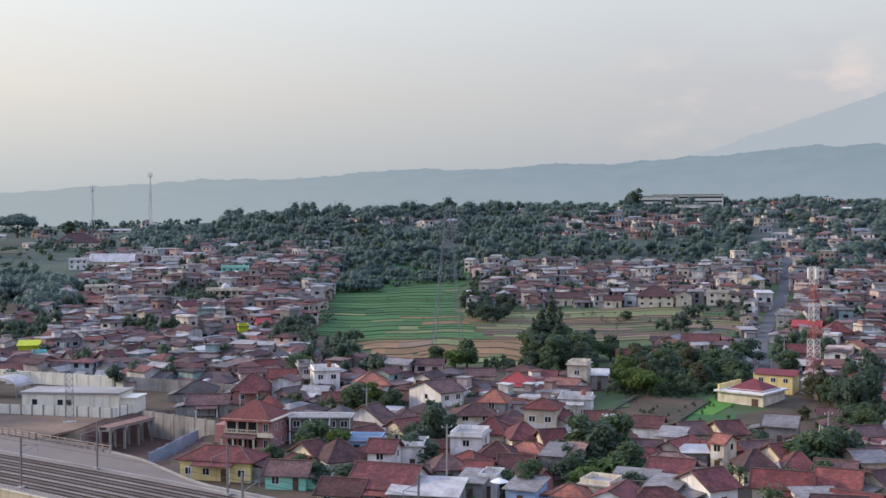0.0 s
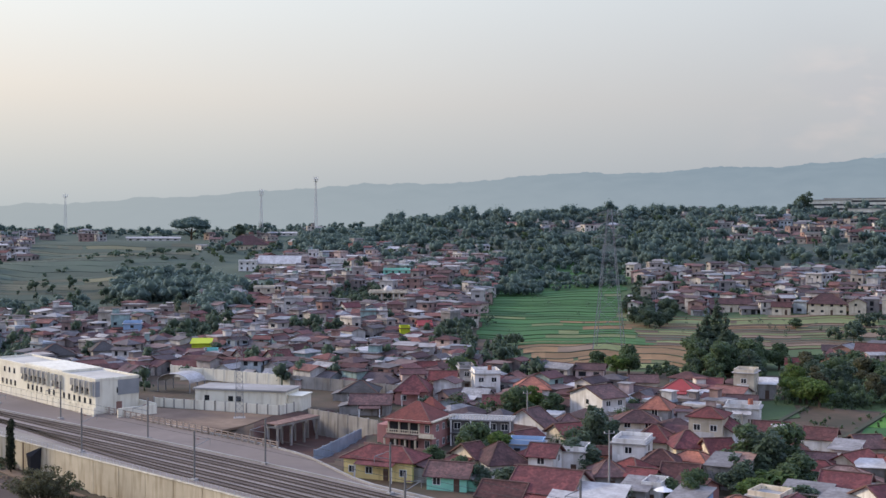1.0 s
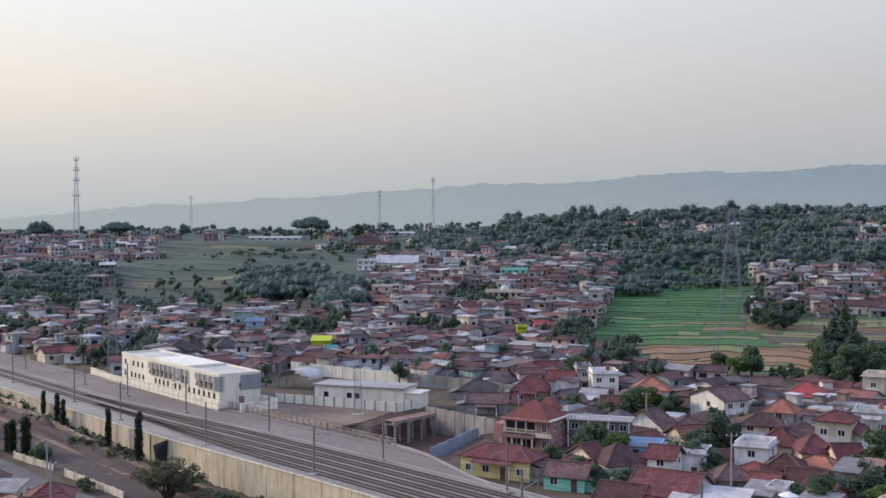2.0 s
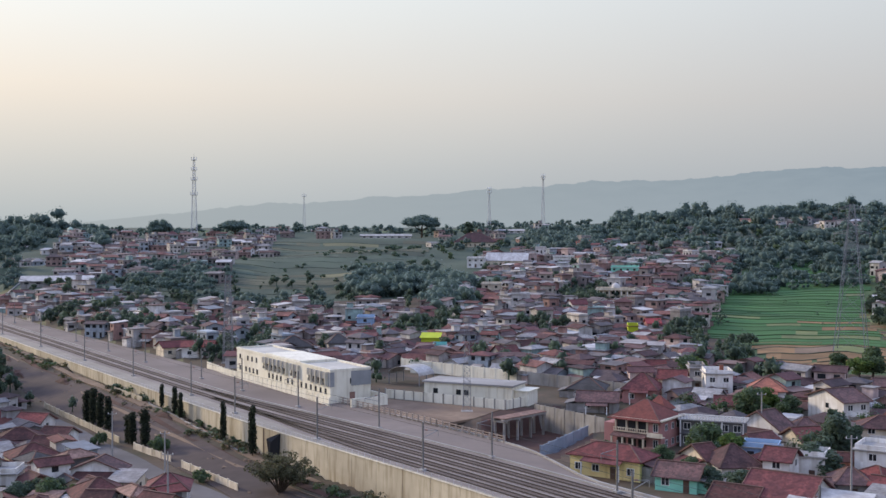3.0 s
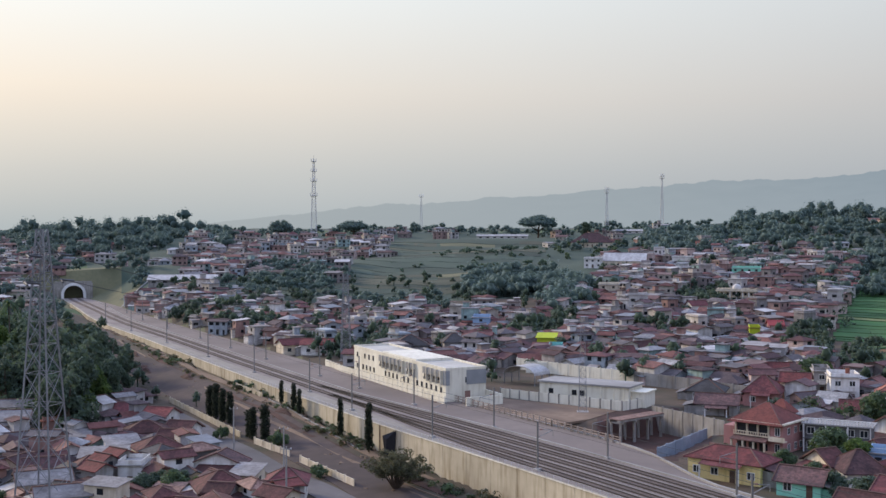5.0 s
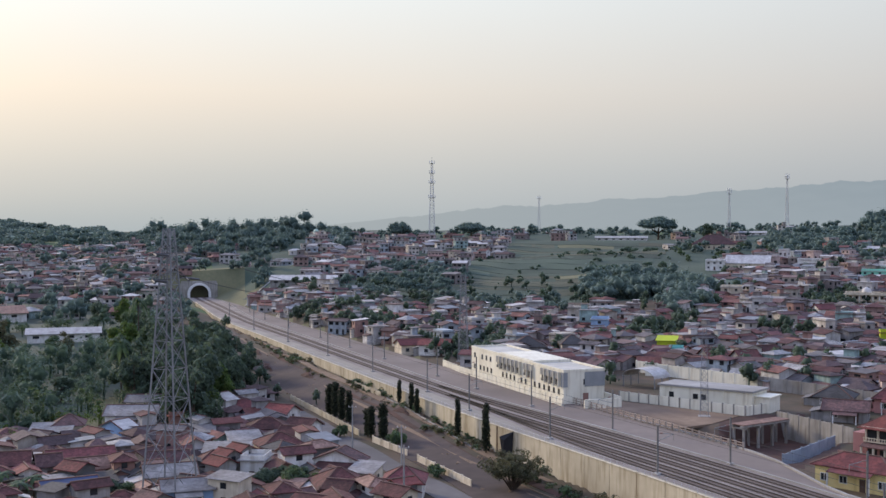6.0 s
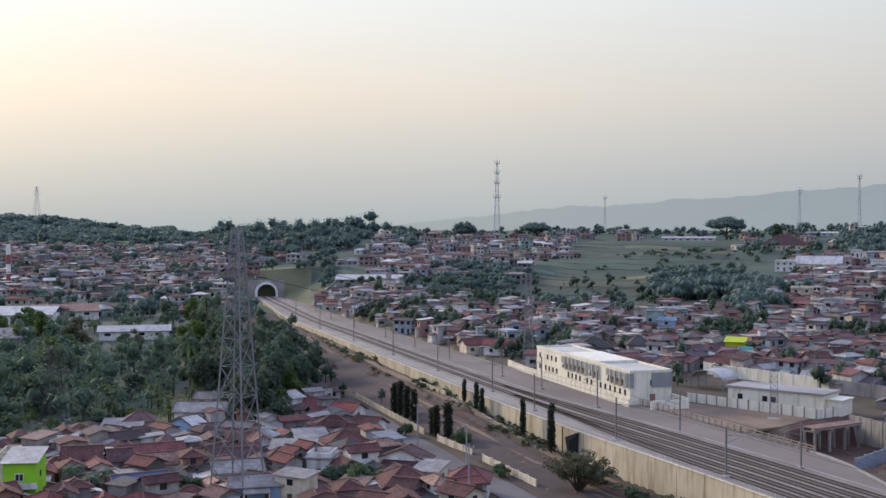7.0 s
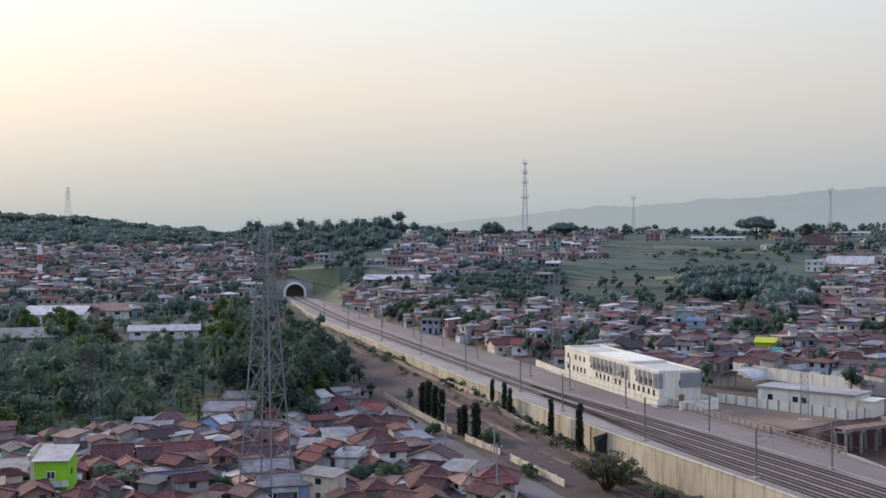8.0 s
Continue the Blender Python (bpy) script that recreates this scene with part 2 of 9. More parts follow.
M["blue_wall"] = surface("blue_wall", (0.33, 0.38, 0.45), (0.22, 0.255, 0.30), 0.9, grain=0.6, stain=0.15)
M["glass"] = surface("window_glass", (0.035, 0.04, 0.045), (0.02, 0.022, 0.025), 0.12, bump=0.0, spread=0.4)
# near-black stands for shade in tunnel, recess and veranda; own colour of cloth
M["dark"] = surface("shade_black", (0.03, 0.03, 0.033), (0.015, 0.015, 0.017), 0.9)
M["steel"] = surface("galvanised_steel", (0.30, 0.31, 0.32), (0.20, 0.20, 0.21), 0.55, metal=0.5, bump=0.05)
M["dark_steel"] = surface("dark_steel", (0.13, 0.135, 0.14), (0.08, 0.08, 0.085), 0.6, metal=0.4, bump=0.05)
M["tower_steel"] = surface("tower_steel", (0.20, 0.205, 0.21), (0.12, 0.12, 0.125), 0.6, metal=0.4, bump=0.05)
M["mast_paint"] = surface("mast_paint", (0.55, 0.55, 0.56), (0.42, 0.42, 0.43), 0.6, metal=0.2, bump=0.05)
M["red_paint"] = surface("red_paint", (0.32, 0.09, 0.08), (0.22, 0.07, 0.065), 0.6, bump=0.05)
M["white_paint"] = surface("white_paint", (0.78, 0.77, 0.75), (0.6, 0.59, 0.57), 0.6, bump=0.05)
M["wire"] = surface("wire", (0.05, 0.05, 0.055), None, 0.6, bump=0.0)
M["bark"] = surface("bark", (0.12, 0.09, 0.065), (0.06, 0.045, 0.035), 0.95, grain=3.0, stain=0.6, bump=0.6)
M["wood"] = surface("old_wood", (0.13, 0.08, 0.055), (0.07, 0.045, 0.035), 0.8, grain=3.0, stain=0.5)
# walls
M["w_white"] = surface("wall_white", (0.80, 0.785, 0.76), (0.60, 0.57, 0.54), 0.88, streak=0.6, grain=0.7, stain=0.35, spread=0.12)
M["w_cream"] = surface("wall_cream", (0.70, 0.62, 0.49), (0.50, 0.43, 0.33), 0.88, streak=0.6, grain=0.7, stain=0.35, spread=0.12)
M["w_grey"] = surface("wall_grey", (0.36, 0.345, 0.34), (0.22, 0.21, 0.20), 0.92, streak=0.7, grain=0.7, stain=0.35, spread=0.2)
M["w_yellow"] = surface("wall_yellow", (0.82, 0.66, 0.30), (0.70, 0.55, 0.24), 0.85, streak=0.4, grain=0.7, stain=0.3, spread=0.05)
M["w_mint"] = surface("wall_mint", (0.28, 0.66, 0.50), (0.22, 0.52, 0.40), 0.85, grain=0.7, stain=0.3)
M["w_slate"] = surface("wall_slate", (0.15, 0.148, 0.15), (0.09, 0.088, 0.09), 0.9, grain=0.7, stain=0.3, spread=0.1)
M["w_pink"] = surface("wall_pink", (0.47, 0.235, 0.215), (0.33, 0.165, 0.15), 0.88, streak=0.5, grain=0.7, stain=0.3, spread=0.06)
M["w_brick"] = surface("wall_brick", (0.32, 0.185, 0.15), (0.21, 0.12, 0.10), 0.92, grain=1.2, stain=0.4, spread=0.15)
M["w_blue"] = surface("wall_blue", (0.33, 0.47, 0.66), (0.24, 0.34, 0.5), 0.88, grain=0.7, stain=0.3, spread=0.1)
M["dome_green"] = surface("dome_green", (0.42, 0.55, 0.46), (0.32, 0.42, 0.36), 0.6, grain=0.7, stain=0.3)
M["w_lime"] = surface("wall_lime", (0.30, 0.62, 0.03), (0.24, 0.50, 0.03), 0.85, grain=0.7, stain=0.3)
M["w_limey"] = surface("wall_lime_yellow", (0.42, 0.49, 0.03), (0.34, 0.40, 0.03), 0.85, grain=0.7, stain=0.3)
M["w_turq"] = surface("wall_turquoise", (0.18, 0.50, 0.48), (0.13, 0.38, 0.37), 0.85, grain=0.7, stain=0.3)
M["w_mix"] = surface("wall_mixed", (0.55, 0.50, 0.45), (0.33, 0.29, 0.265), 0.9, streak=0.6, grain=0.7, stain=0.35, spread=0.22, island=True,
                     tones=((0.76, 0.745, 0.72), (0.58, 0.53, 0.46), (0.34, 0.325, 0.32), (0.60, 0.585, 0.57), (0.40, 0.25, 0.22), (0.80, 0.78, 0.76), (0.40, 0.46, 0.51), (0.66, 0.61, 0.55), (0.26, 0.225, 0.215), (0.56, 0.44, 0.41), (0.46, 0.45, 0.44), (0.29, 0.40, 0.39), (0.38, 0.35, 0.33), (0.30, 0.21, 0.19)))
# roofs
RED = ((0.25, 0.066, 0.058), (0.205, 0.058, 0.054), (0.28, 0.08, 0.066), (0.175, 0.054, 0.053))
BROWN = ((0.135, 0.054, 0.05), (0.165, 0.062, 0.057), (0.108, 0.053, 0.052), (0.145, 0.078, 0.073))
M["r_red"] = surface("roof_red", (0.28, 0.078, 0.072), (0.125, 0.042, 0.043), 0.85, speck=0.22, grain=1.6, stain=0.4, spread=0.25, mix=0.75, bump=0.6, tones=RED)
M["r_brown"] = surface("roof_brown", (0.155, 0.068, 0.066), (0.068, 0.036, 0.037), 0.88, speck=0.25, grain=1.6, stain=0.4, spread=0.3, mix=0.75, bump=0.6, tones=BROWN)
M["r_orange"] = surface("roof_orange", (0.40, 0.15, 0.095), (0.20, 0.08, 0.06), 0.85, speck=0.2, grain=1.0, stain=0.4, spread=0.2, mix=0.75)
M["r_bright"] = surface("roof_bright_red", (0.36, 0.06, 0.06), (0.25, 0.045, 0.045), 0.7, grain=1.6, stain=0.3)
M["r_maroon"] = surface("roof_maroon", (0.20, 0.042, 0.05), (0.13, 0.03, 0.036), 0.75, grain=1.6, stain=0.3)
M["r_dark"] = surface("roof_dark", (0.075, 0.07, 0.07), (0.045, 0.042, 0.042), 0.85, speck=0.2, grain=1.6, stain=0.3, spread=0.2)
M["r_grey"] = surface("roof_grey_sheet", (0.25, 0.24, 0.24), (0.13, 0.115, 0.11), 0.75, speck=0.18, grain=1.0, stain=0.3, spread=0.25)
M["r_light"] = surface("roof_light_sheet", (0.52, 0.51, 0.50), (0.29, 0.265, 0.255), 0.6, speck=0.12, grain=1.0, stain=0.4, spread=0.15)
M["r_rust"] = surface("roof_rusty_sheet", (0.30, 0.19, 0.15), (0.17, 0.095, 0.075), 0.8, speck=0.3, grain=1.0, stain=0.35, spread=0.15)
M["r_blue"] = surface("roof_blue", (0.045, 0.065, 0.14), (0.035, 0.048, 0.10), 0.7, grain=1.0, stain=0.35)
M["r_mix"] = surface("roof_mixed", (0.17, 0.09, 0.085), (0.085, 0.048, 0.048), 0.88, speck=0.2, grain=0.9, stain=0.3, spread=0.3, island=True,
                     tones=((0.175, 0.078, 0.072), (0.135, 0.075, 0.073), (0.22, 0.088, 0.076), (0.105, 0.07, 0.072), (0.15, 0.092, 0.09), (0.17, 0.145, 0.145), (0.14, 0.066, 0.066), (0.24, 0.11, 0.092), (0.115, 0.083, 0.085), (0.17, 0.072, 0.07), (0.25, 0.235, 0.232), (0.145, 0.085, 0.084), (0.10, 0.085, 0.088), (0.30, 0.285, 0.28)))
M["r_sheet_mix"] = surface("roof_sheet_mixed", (0.40, 0.39, 0.385), (0.23, 0.21, 0.205), 0.75, grain=0.9, stain=0.3, spread=0.25, island=True,
                           tones=((0.40, 0.39, 0.39), (0.18, 0.17, 0.175), (0.26, 0.245, 0.245), (0.22, 0.145, 0.13), (0.56, 0.55, 0.545), (0.22, 0.24, 0.265), (0.13, 0.12, 0.125), (0.31, 0.295, 0.29)))
M["r_villa"] = surface("roof_villa", (0.20, 0.058, 0.046), (0.12, 0.04, 0.034), 0.8, speck=0.15, grain=1.4, stain=0.4, spread=0.1)
M["ridge"] = surface("ridge_mortar", (0.17, 0.095, 0.08), (0.095, 0.058, 0.05), 0.9, grain=1.5, stain=0.4, spread=0.2)
# plants
M["leaf_dark"] = foliage("leaf_dark", (0.085, 0.125, 0.078), (0.104, 0.145, 0.078), dusty=0.4, vary=0.3)
M["leaf_mid"] = foliage("leaf_mid", (0.096, 0.15, 0.064), (0.12, 0.17, 0.066), dusty=0.35, vary=0.3)
M["leaf_light"] = foliage("leaf_light", (0.115, 0.195, 0.045), (0.155, 0.215, 0.055), dusty=0.15, vary=0.3)
M["leaf_olive"] = foliage("leaf_olive", (0.115, 0.115, 0.06), (0.15, 0.14, 0.072), dusty=0.2, vary=0.3)
# leaves of the woods: haze put into a paler, bluer colour and sheen
M["leaf_wood_hazed"] = foliage("leaf_wood_hazed", (0.096, 0.142, 0.122), (0.104, 0.15, 0.124), dusty=0.6, depth=0.8, vary=0.08)
M["leaf_hazed"] = foliage("leaf_hazed", (0.09, 0.14, 0.092), (0.105, 0.155, 0.092), dusty=0.4, depth=0.75, vary=0.12)
M["leaf_cypress"] = foliage("leaf_cypress", (0.028, 0.036, 0.022), (0.045, 0.055, 0.03), dusty=0.1)
M["rice_green"] = surface("rice_green", (0.046, 0.135, 0.036), (0.032, 0.092, 0.028), 0.9, grain=1.5, stain=0.05, spread=0.2)
M["rice_bright"] = surface("rice_bright", (0.10, 0.25, 0.035), (0.07, 0.18, 0.03), 0.9, grain=1.5, stain=0.1)
M["rice_olive"] = surface("rice_olive", (0.165, 0.19, 0.075), (0.10, 0.12, 0.05), 0.92, grain=1.5, stain=0.12, spread=0.3)
M["rice_straw"] = surface("rice_straw", (0.25, 0.15, 0.072), (0.15, 0.092, 0.046), 0.95, grain=1.2, stain=0.1, spread=0.25)
M["bund"] = surface("field_bund", (0.125, 0.135, 0.062), (0.07, 0.085, 0.04), 0.95, grain=1.0, stain=0.15, spread=0.2)
M["bund_green"] = surface("grassy_bund", (0.055, 0.115, 0.04), (0.04, 0.08, 0.03), 0.95, grain=1.0, stain=0.15, spread=0.25)
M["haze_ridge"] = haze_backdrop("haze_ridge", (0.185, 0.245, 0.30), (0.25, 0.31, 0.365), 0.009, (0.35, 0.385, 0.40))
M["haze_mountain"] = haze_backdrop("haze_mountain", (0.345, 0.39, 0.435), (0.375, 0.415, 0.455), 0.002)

# ---------------------------------------------------------------- lie of the land
def curve(points, step=5.0):
    """A smooth line through a few points, sampled evenly."""
    p = np.array([2 * np.array(points[0]) - points[1], *points, 2 * np.array(points[-1]) - points[-2]], float)
    res = []
    for i in range(1, len(p) - 2):
        n = max(2, int(np.linalg.norm(p[i + 1] - p[i]) / step))
        for u in np.arange(n) / n:
            a, b, c, d = p[i - 1], p[i], p[i + 1], p[i + 2]
            res.append(0.5 * (2 * b + (c - a) * u + (2 * a - 5 * b + 4 * c - d) * u * u + (3 * b - a - 3 * c + d) * u ** 3))
    return np.array(res + [p[-2]])


# left edge of the railway (top of its retaining wall), from behind the eye to the tunnel mouth
LEFT = curve(((100, 57), (20, 114), (-59.1, 170.1), (-121, 211.7), (-200, 270), (-273, 325), (-346, 380), (-418, 443), (-478.8, 496.3)))
SEG = LEFT[1:] - LEFT[:-1]
SEG_LEN = np.linalg.norm(SEG, axis=1)
SEG_DIR = SEG / SEG_LEN[:, None]
RUN = np.concatenate(([0], np.cumsum(SEG_LEN)))
RUN_END = RUN[-1]
SEG_LO, SEG_HI = np.zeros(len(SEG)), SEG_LEN.copy()
SEG_LO[0], SEG_HI[-1] = -1e9, 1e9


def along(x, y):
    """How far along the railway a place lies, and how far to the right of its left edge."""
    q = np.stack([np.asarray(x, float), np.asarray(y, float)], -1)
    if q.ndim == 1:
        rel = q - LEFT[:-1]
        u = (rel * SEG_DIR).sum(1)
        uc = np.clip(u, SEG_LO, SEG_HI)
        v = rel[:, 0] * SEG_DIR[:, 1] - rel[:, 1] * SEG_DIR[:, 0]
        d = np.hypot(u - uc, v)
        i = int(d.argmin())
        return RUN[i] + uc[i], math.copysign(d[i], v[i])
    best_d = np.full(q.shape[:-1], 1e9)
    s, o = np.zeros(q.shape[:-1]), np.zeros(q.shape[:-1])
    for i in range(len(SEG)):
        rel = q - LEFT[i]
        u = rel @ SEG_DIR[i]
        lo, hi = (-1e9 if i == 0 else 0.0), (1e9 if i == len(SEG) - 1 else SEG_LEN[i])
        uc = np.clip(u, lo, hi)
        v = rel @ np.array([SEG_DIR[i][1], -SEG_DIR[i][0]])
        d = np.hypot(u - uc, v)
        m = d < best_d
        best_d, s, o = np.where(m, d, best_d), np.where(m, RUN[i] + uc, s), np.where(m, np.copysign(d, v), o)
    return s, o


def beside(s, o):
    """The place that lies s along the railway and o to the right of its left edge."""
    i = int(np.clip(np.searchsorted(RUN, s) - 1, 0, len(SEG) - 1))
    d = SEG_DIR[i]
    a, b = SEG_DIR[max(i - 1, 0)], SEG_DIR[min(i + 1, len(SEG) - 1)]
    u = min(max((s - RUN[i]) / SEG_LEN[i], 0), 1)
    n = (a + d) * (1 - u) + (d + b) * u
    n = n / np.linalg.norm(n)
    q = LEFT[i] + d * (s - RUN[i])
    return q[0] + n[1] * o, q[1] - n[0] * o


def strip_width(s):
    """Width of the railway's paved strip."""
    return np.interp(s, (0, 165, 186, 197, 207, 217, 238, 280, 430, 560, RUN_END - 60, RUN_END), (20, 20.4, 20.8, 24.6, 28.2, 30.2, 31, 30.5, 28.5, 27, 20, 13))


def ease(v):
    v = np.clip(v, 0, 1)
    return v * v * (3 - 2 * v)


def inside(x, y, poly, soft=1.5):
    """1 inside a convex outline (turning left), 0 outside, with a soft edge."""
    res = np.ones(np.shape(x))
    for (ax, ay), (bx, by) in zip(poly, poly[1:] + poly[:1]):
        n = math.hypot(bx - ax, by - ay)
        d = ((bx - ax) * (y - ay) - (by - ay) * (x - ax)) / n
        res = res * np.clip(d / soft + 0.5, 0, 1)
    return res


PIT = [(-71.5, 229), (-53.5, 211), (-50.5, 238), (-63.5, 254)]
SITE = [(-76, 238), (-66, 216), (-50, 204), (-46, 238), (-62, 256), (-70, 250)]
YARD = [(-172, 291), (-106, 233), (-71, 229), (-62, 252), (-58, 276), (-82, 290), (-114, 303), (-150, 309)]
CLEARINGS = ((-226, 218, 13), (-193, 219, 9), (-212, 196, 8), (-268, 262, 11))    # grassy gaps in the lower woods
HILL_AZ = (-180, -60, -25, -10, 0, 5, 10, 14, 20, 35, 45, 50, 58, 90, 180)
HILL_TOP = (12, 40, 60, 57, 53, 51, 46, 39, 35, 35, 31, 25, 27, 30, 12)


def gz(x, y):
    """Height of the ground."""
    x, y = np.asarray(x, float), np.asarray(y, float)
    r, az = np.hypot(x, y), np.degrees(np.arctan2(-x, y))
    top = np.interp(az, HILL_AZ, HILL_TOP)
    rise = ease((r - 350) / 800)
    z = top * rise
    roll = np.sin(x * 0.021 + 1.3) * np.cos(y * 0.017 + 0.4) + 0.6 * np.sin(x * 0.043 - y * 0.031)
    z = z + roll * 2.2 * ease((r - 380) / 300)
    # a wooded hill beyond the town, and swells of the far country
    z = z + 36 * np.exp(-(((x + 1760) / 290) ** 2 + ((y - 1060) / 290) ** 2))
    s, o = along(x, y)
    w = strip_width(s)
    fade = 1 - ease((r - 300) / 200)
    z = z + np.where(o < 3.5, -6.0 * fade, 0) + np.where(o > w, -2.0 * (1 - ease((r - 230) / 70)), 0)
    # soil banked against the foot of the retaining wall
    bank = np.interp(s, (190, 245, 275, 300, 350, 420, 520), (0.6, 1.0, 2.4, 3.7, 4.2, 4.3, 4.0)) * fade
    z = z + np.where(o < 3.5, bank * ease(1 - (-o - 2) / 16), 0)
    z = np.maximum(z, z * 0 - 6.5)
    gap = np.maximum(np.maximum(-o, o - w), 0)
    cut = np.where(s < RUN_END + 9, -1.2 + np.maximum(gap - 1.5, 0) * 0.45, 1e3)
    z = np.minimum(z, cut)
    z = np.where((o >= 0) & (o <= w) & (s < RUN_END + 9), np.where(o < 3.5, -1.2 - 5.0 * fade, -1.2), z)
    yard = inside(x, y, YARD, 4.0) * (o > w)
    z = z * (1 - yard) + -0.25 * yard
    pit = inside(x, y, PIT) * (o > w + 0.5)
    return z * (1 - pit) + -5.0 * pit


def gzf(x, y):
    return float(gz(x, y))

def polar(az, r):
    """The place at a bearing (degrees to the left of +y) and a distance."""
    return (-math.sin(radians(az)) * r, math.cos(radians(az)) * r)

# ---------------------------------------------------------------- mesh helpers
class Form:
    """Corners and faces of one part, gathered piece by piece."""

    def __init__(self):
        self.v, self.f, self.m, self.slot = [], [], [], 0

    def add(self, verts, faces):
        n = len(self.v)
        self.v += [tuple(map(float, p)) for p in verts]
        self.f += [tuple(i + n for i in f) for f in faces]
        self.m += [self.slot] * len(faces)
        return self

    def box(self, x0, x1, y0, y1, z0, z1, turn=0.0, at=(0, 0)):
        c, s = math.cos(turn), math.sin(turn)
        pts = [(x, y, z) for z in (z0, z1) for x, y in ((x0, y0), (x1, y0), (x1, y1), (x0, y1))]
        pts = [(at[0] + x * c - y * s, at[1] + x * s + y * c, z) for x, y, z in pts]
        return self.add(pts, [(0, 3, 2, 1), (4, 5, 6, 7), (0, 1, 5, 4), (1, 2, 6, 5), (2, 3, 7, 6), (3, 0, 4, 7)])

    def bar(self, p, q, w, h=None):
        """A straight bar of square section between two points."""
        p, q = Vector(p), Vector(q)
        d = (q - p).normalized()
        side = d.cross(Vector((0, 0, 1)) if abs(d.z) < 0.9 else Vector((1, 0, 0))).normalized() * (w / 2)
        up = side.cross(d).normalized() * ((h or w) / 2)
        pts = [a + i * side + j * up for a in (p, q) for i, j in ((-1, -1), (1, -1), (1, 1), (-1, 1))]
        return self.add(pts, [(0, 1, 2, 3), (7, 6, 5, 4), (0, 4, 5, 1), (1, 5, 6, 2), (2, 6, 7, 3), (3, 7, 4, 0)])

    def tube(self, points, radii, n=7):
        """A round limb through points, tapering by radii."""
        rings = []
        for i, p in enumerate(points):
            p = Vector(p)
            d = (Vector(points[min(i + 1, len(points) - 1)]) - Vector(points[max(i - 1, 0)])).normalized()
            a = d.orthogonal().normalized()
            b = d.cross(a)
            rings.append([p + (a * math.cos(t) + b * math.sin(t)) * radii[i] for t in (2 * math.pi * k / n for k in range(n))])
        faces = [(i * n + k, i * n + (k + 1) % n, (i + 1) * n + (k + 1) % n, (i + 1) * n + k) for i in range(len(points) - 1) for k in range(n)]
        faces += [tuple(range(n))[::-1], tuple((len(points) - 1) * n + k for k in range(n))]
        return self.add([v for r in rings for v in r], faces)

    def mesh(self, name, *mats):
        me = bpy.data.meshes.new(name)
        me.from_pydata(self.v, [], self.f)
        for m in mats:
            me.materials.append(m)
        if any(self.m):
                me.polygons.foreach_set("material_index", self.m)
        me.update()
        return me


def part(name, form, mats, parent=None, label="", at=None):
    """Links a Form (or a ready mesh) as ONE mesh object under a thing or under a part."""
    mats = mats if isinstance(mats, tuple) else (mats,)
    ob = new(name, form.mesh(name, *mats) if isinstance(form, Form) else form)
    if parent is not None:
        ob.parent = parent
    if at is not None:
        ob.matrix_basis = at
    if label:
        ob["label"] = label
    return ob


def thing(name, m, label, category, group=""):
    ob = new(name)
    ob.matrix_basis = m
    ob.empty_display_size = 0.5
    return tagged(ob, label, category, group)


def setting(name, form, mats, label, category):
    return tagged(part(name, form, mats), label, category, "", "structure")


def smooth(ob):
    ob.data.polygons.foreach_set("use_smooth", [True] * len(ob.data.polygons))
    return ob


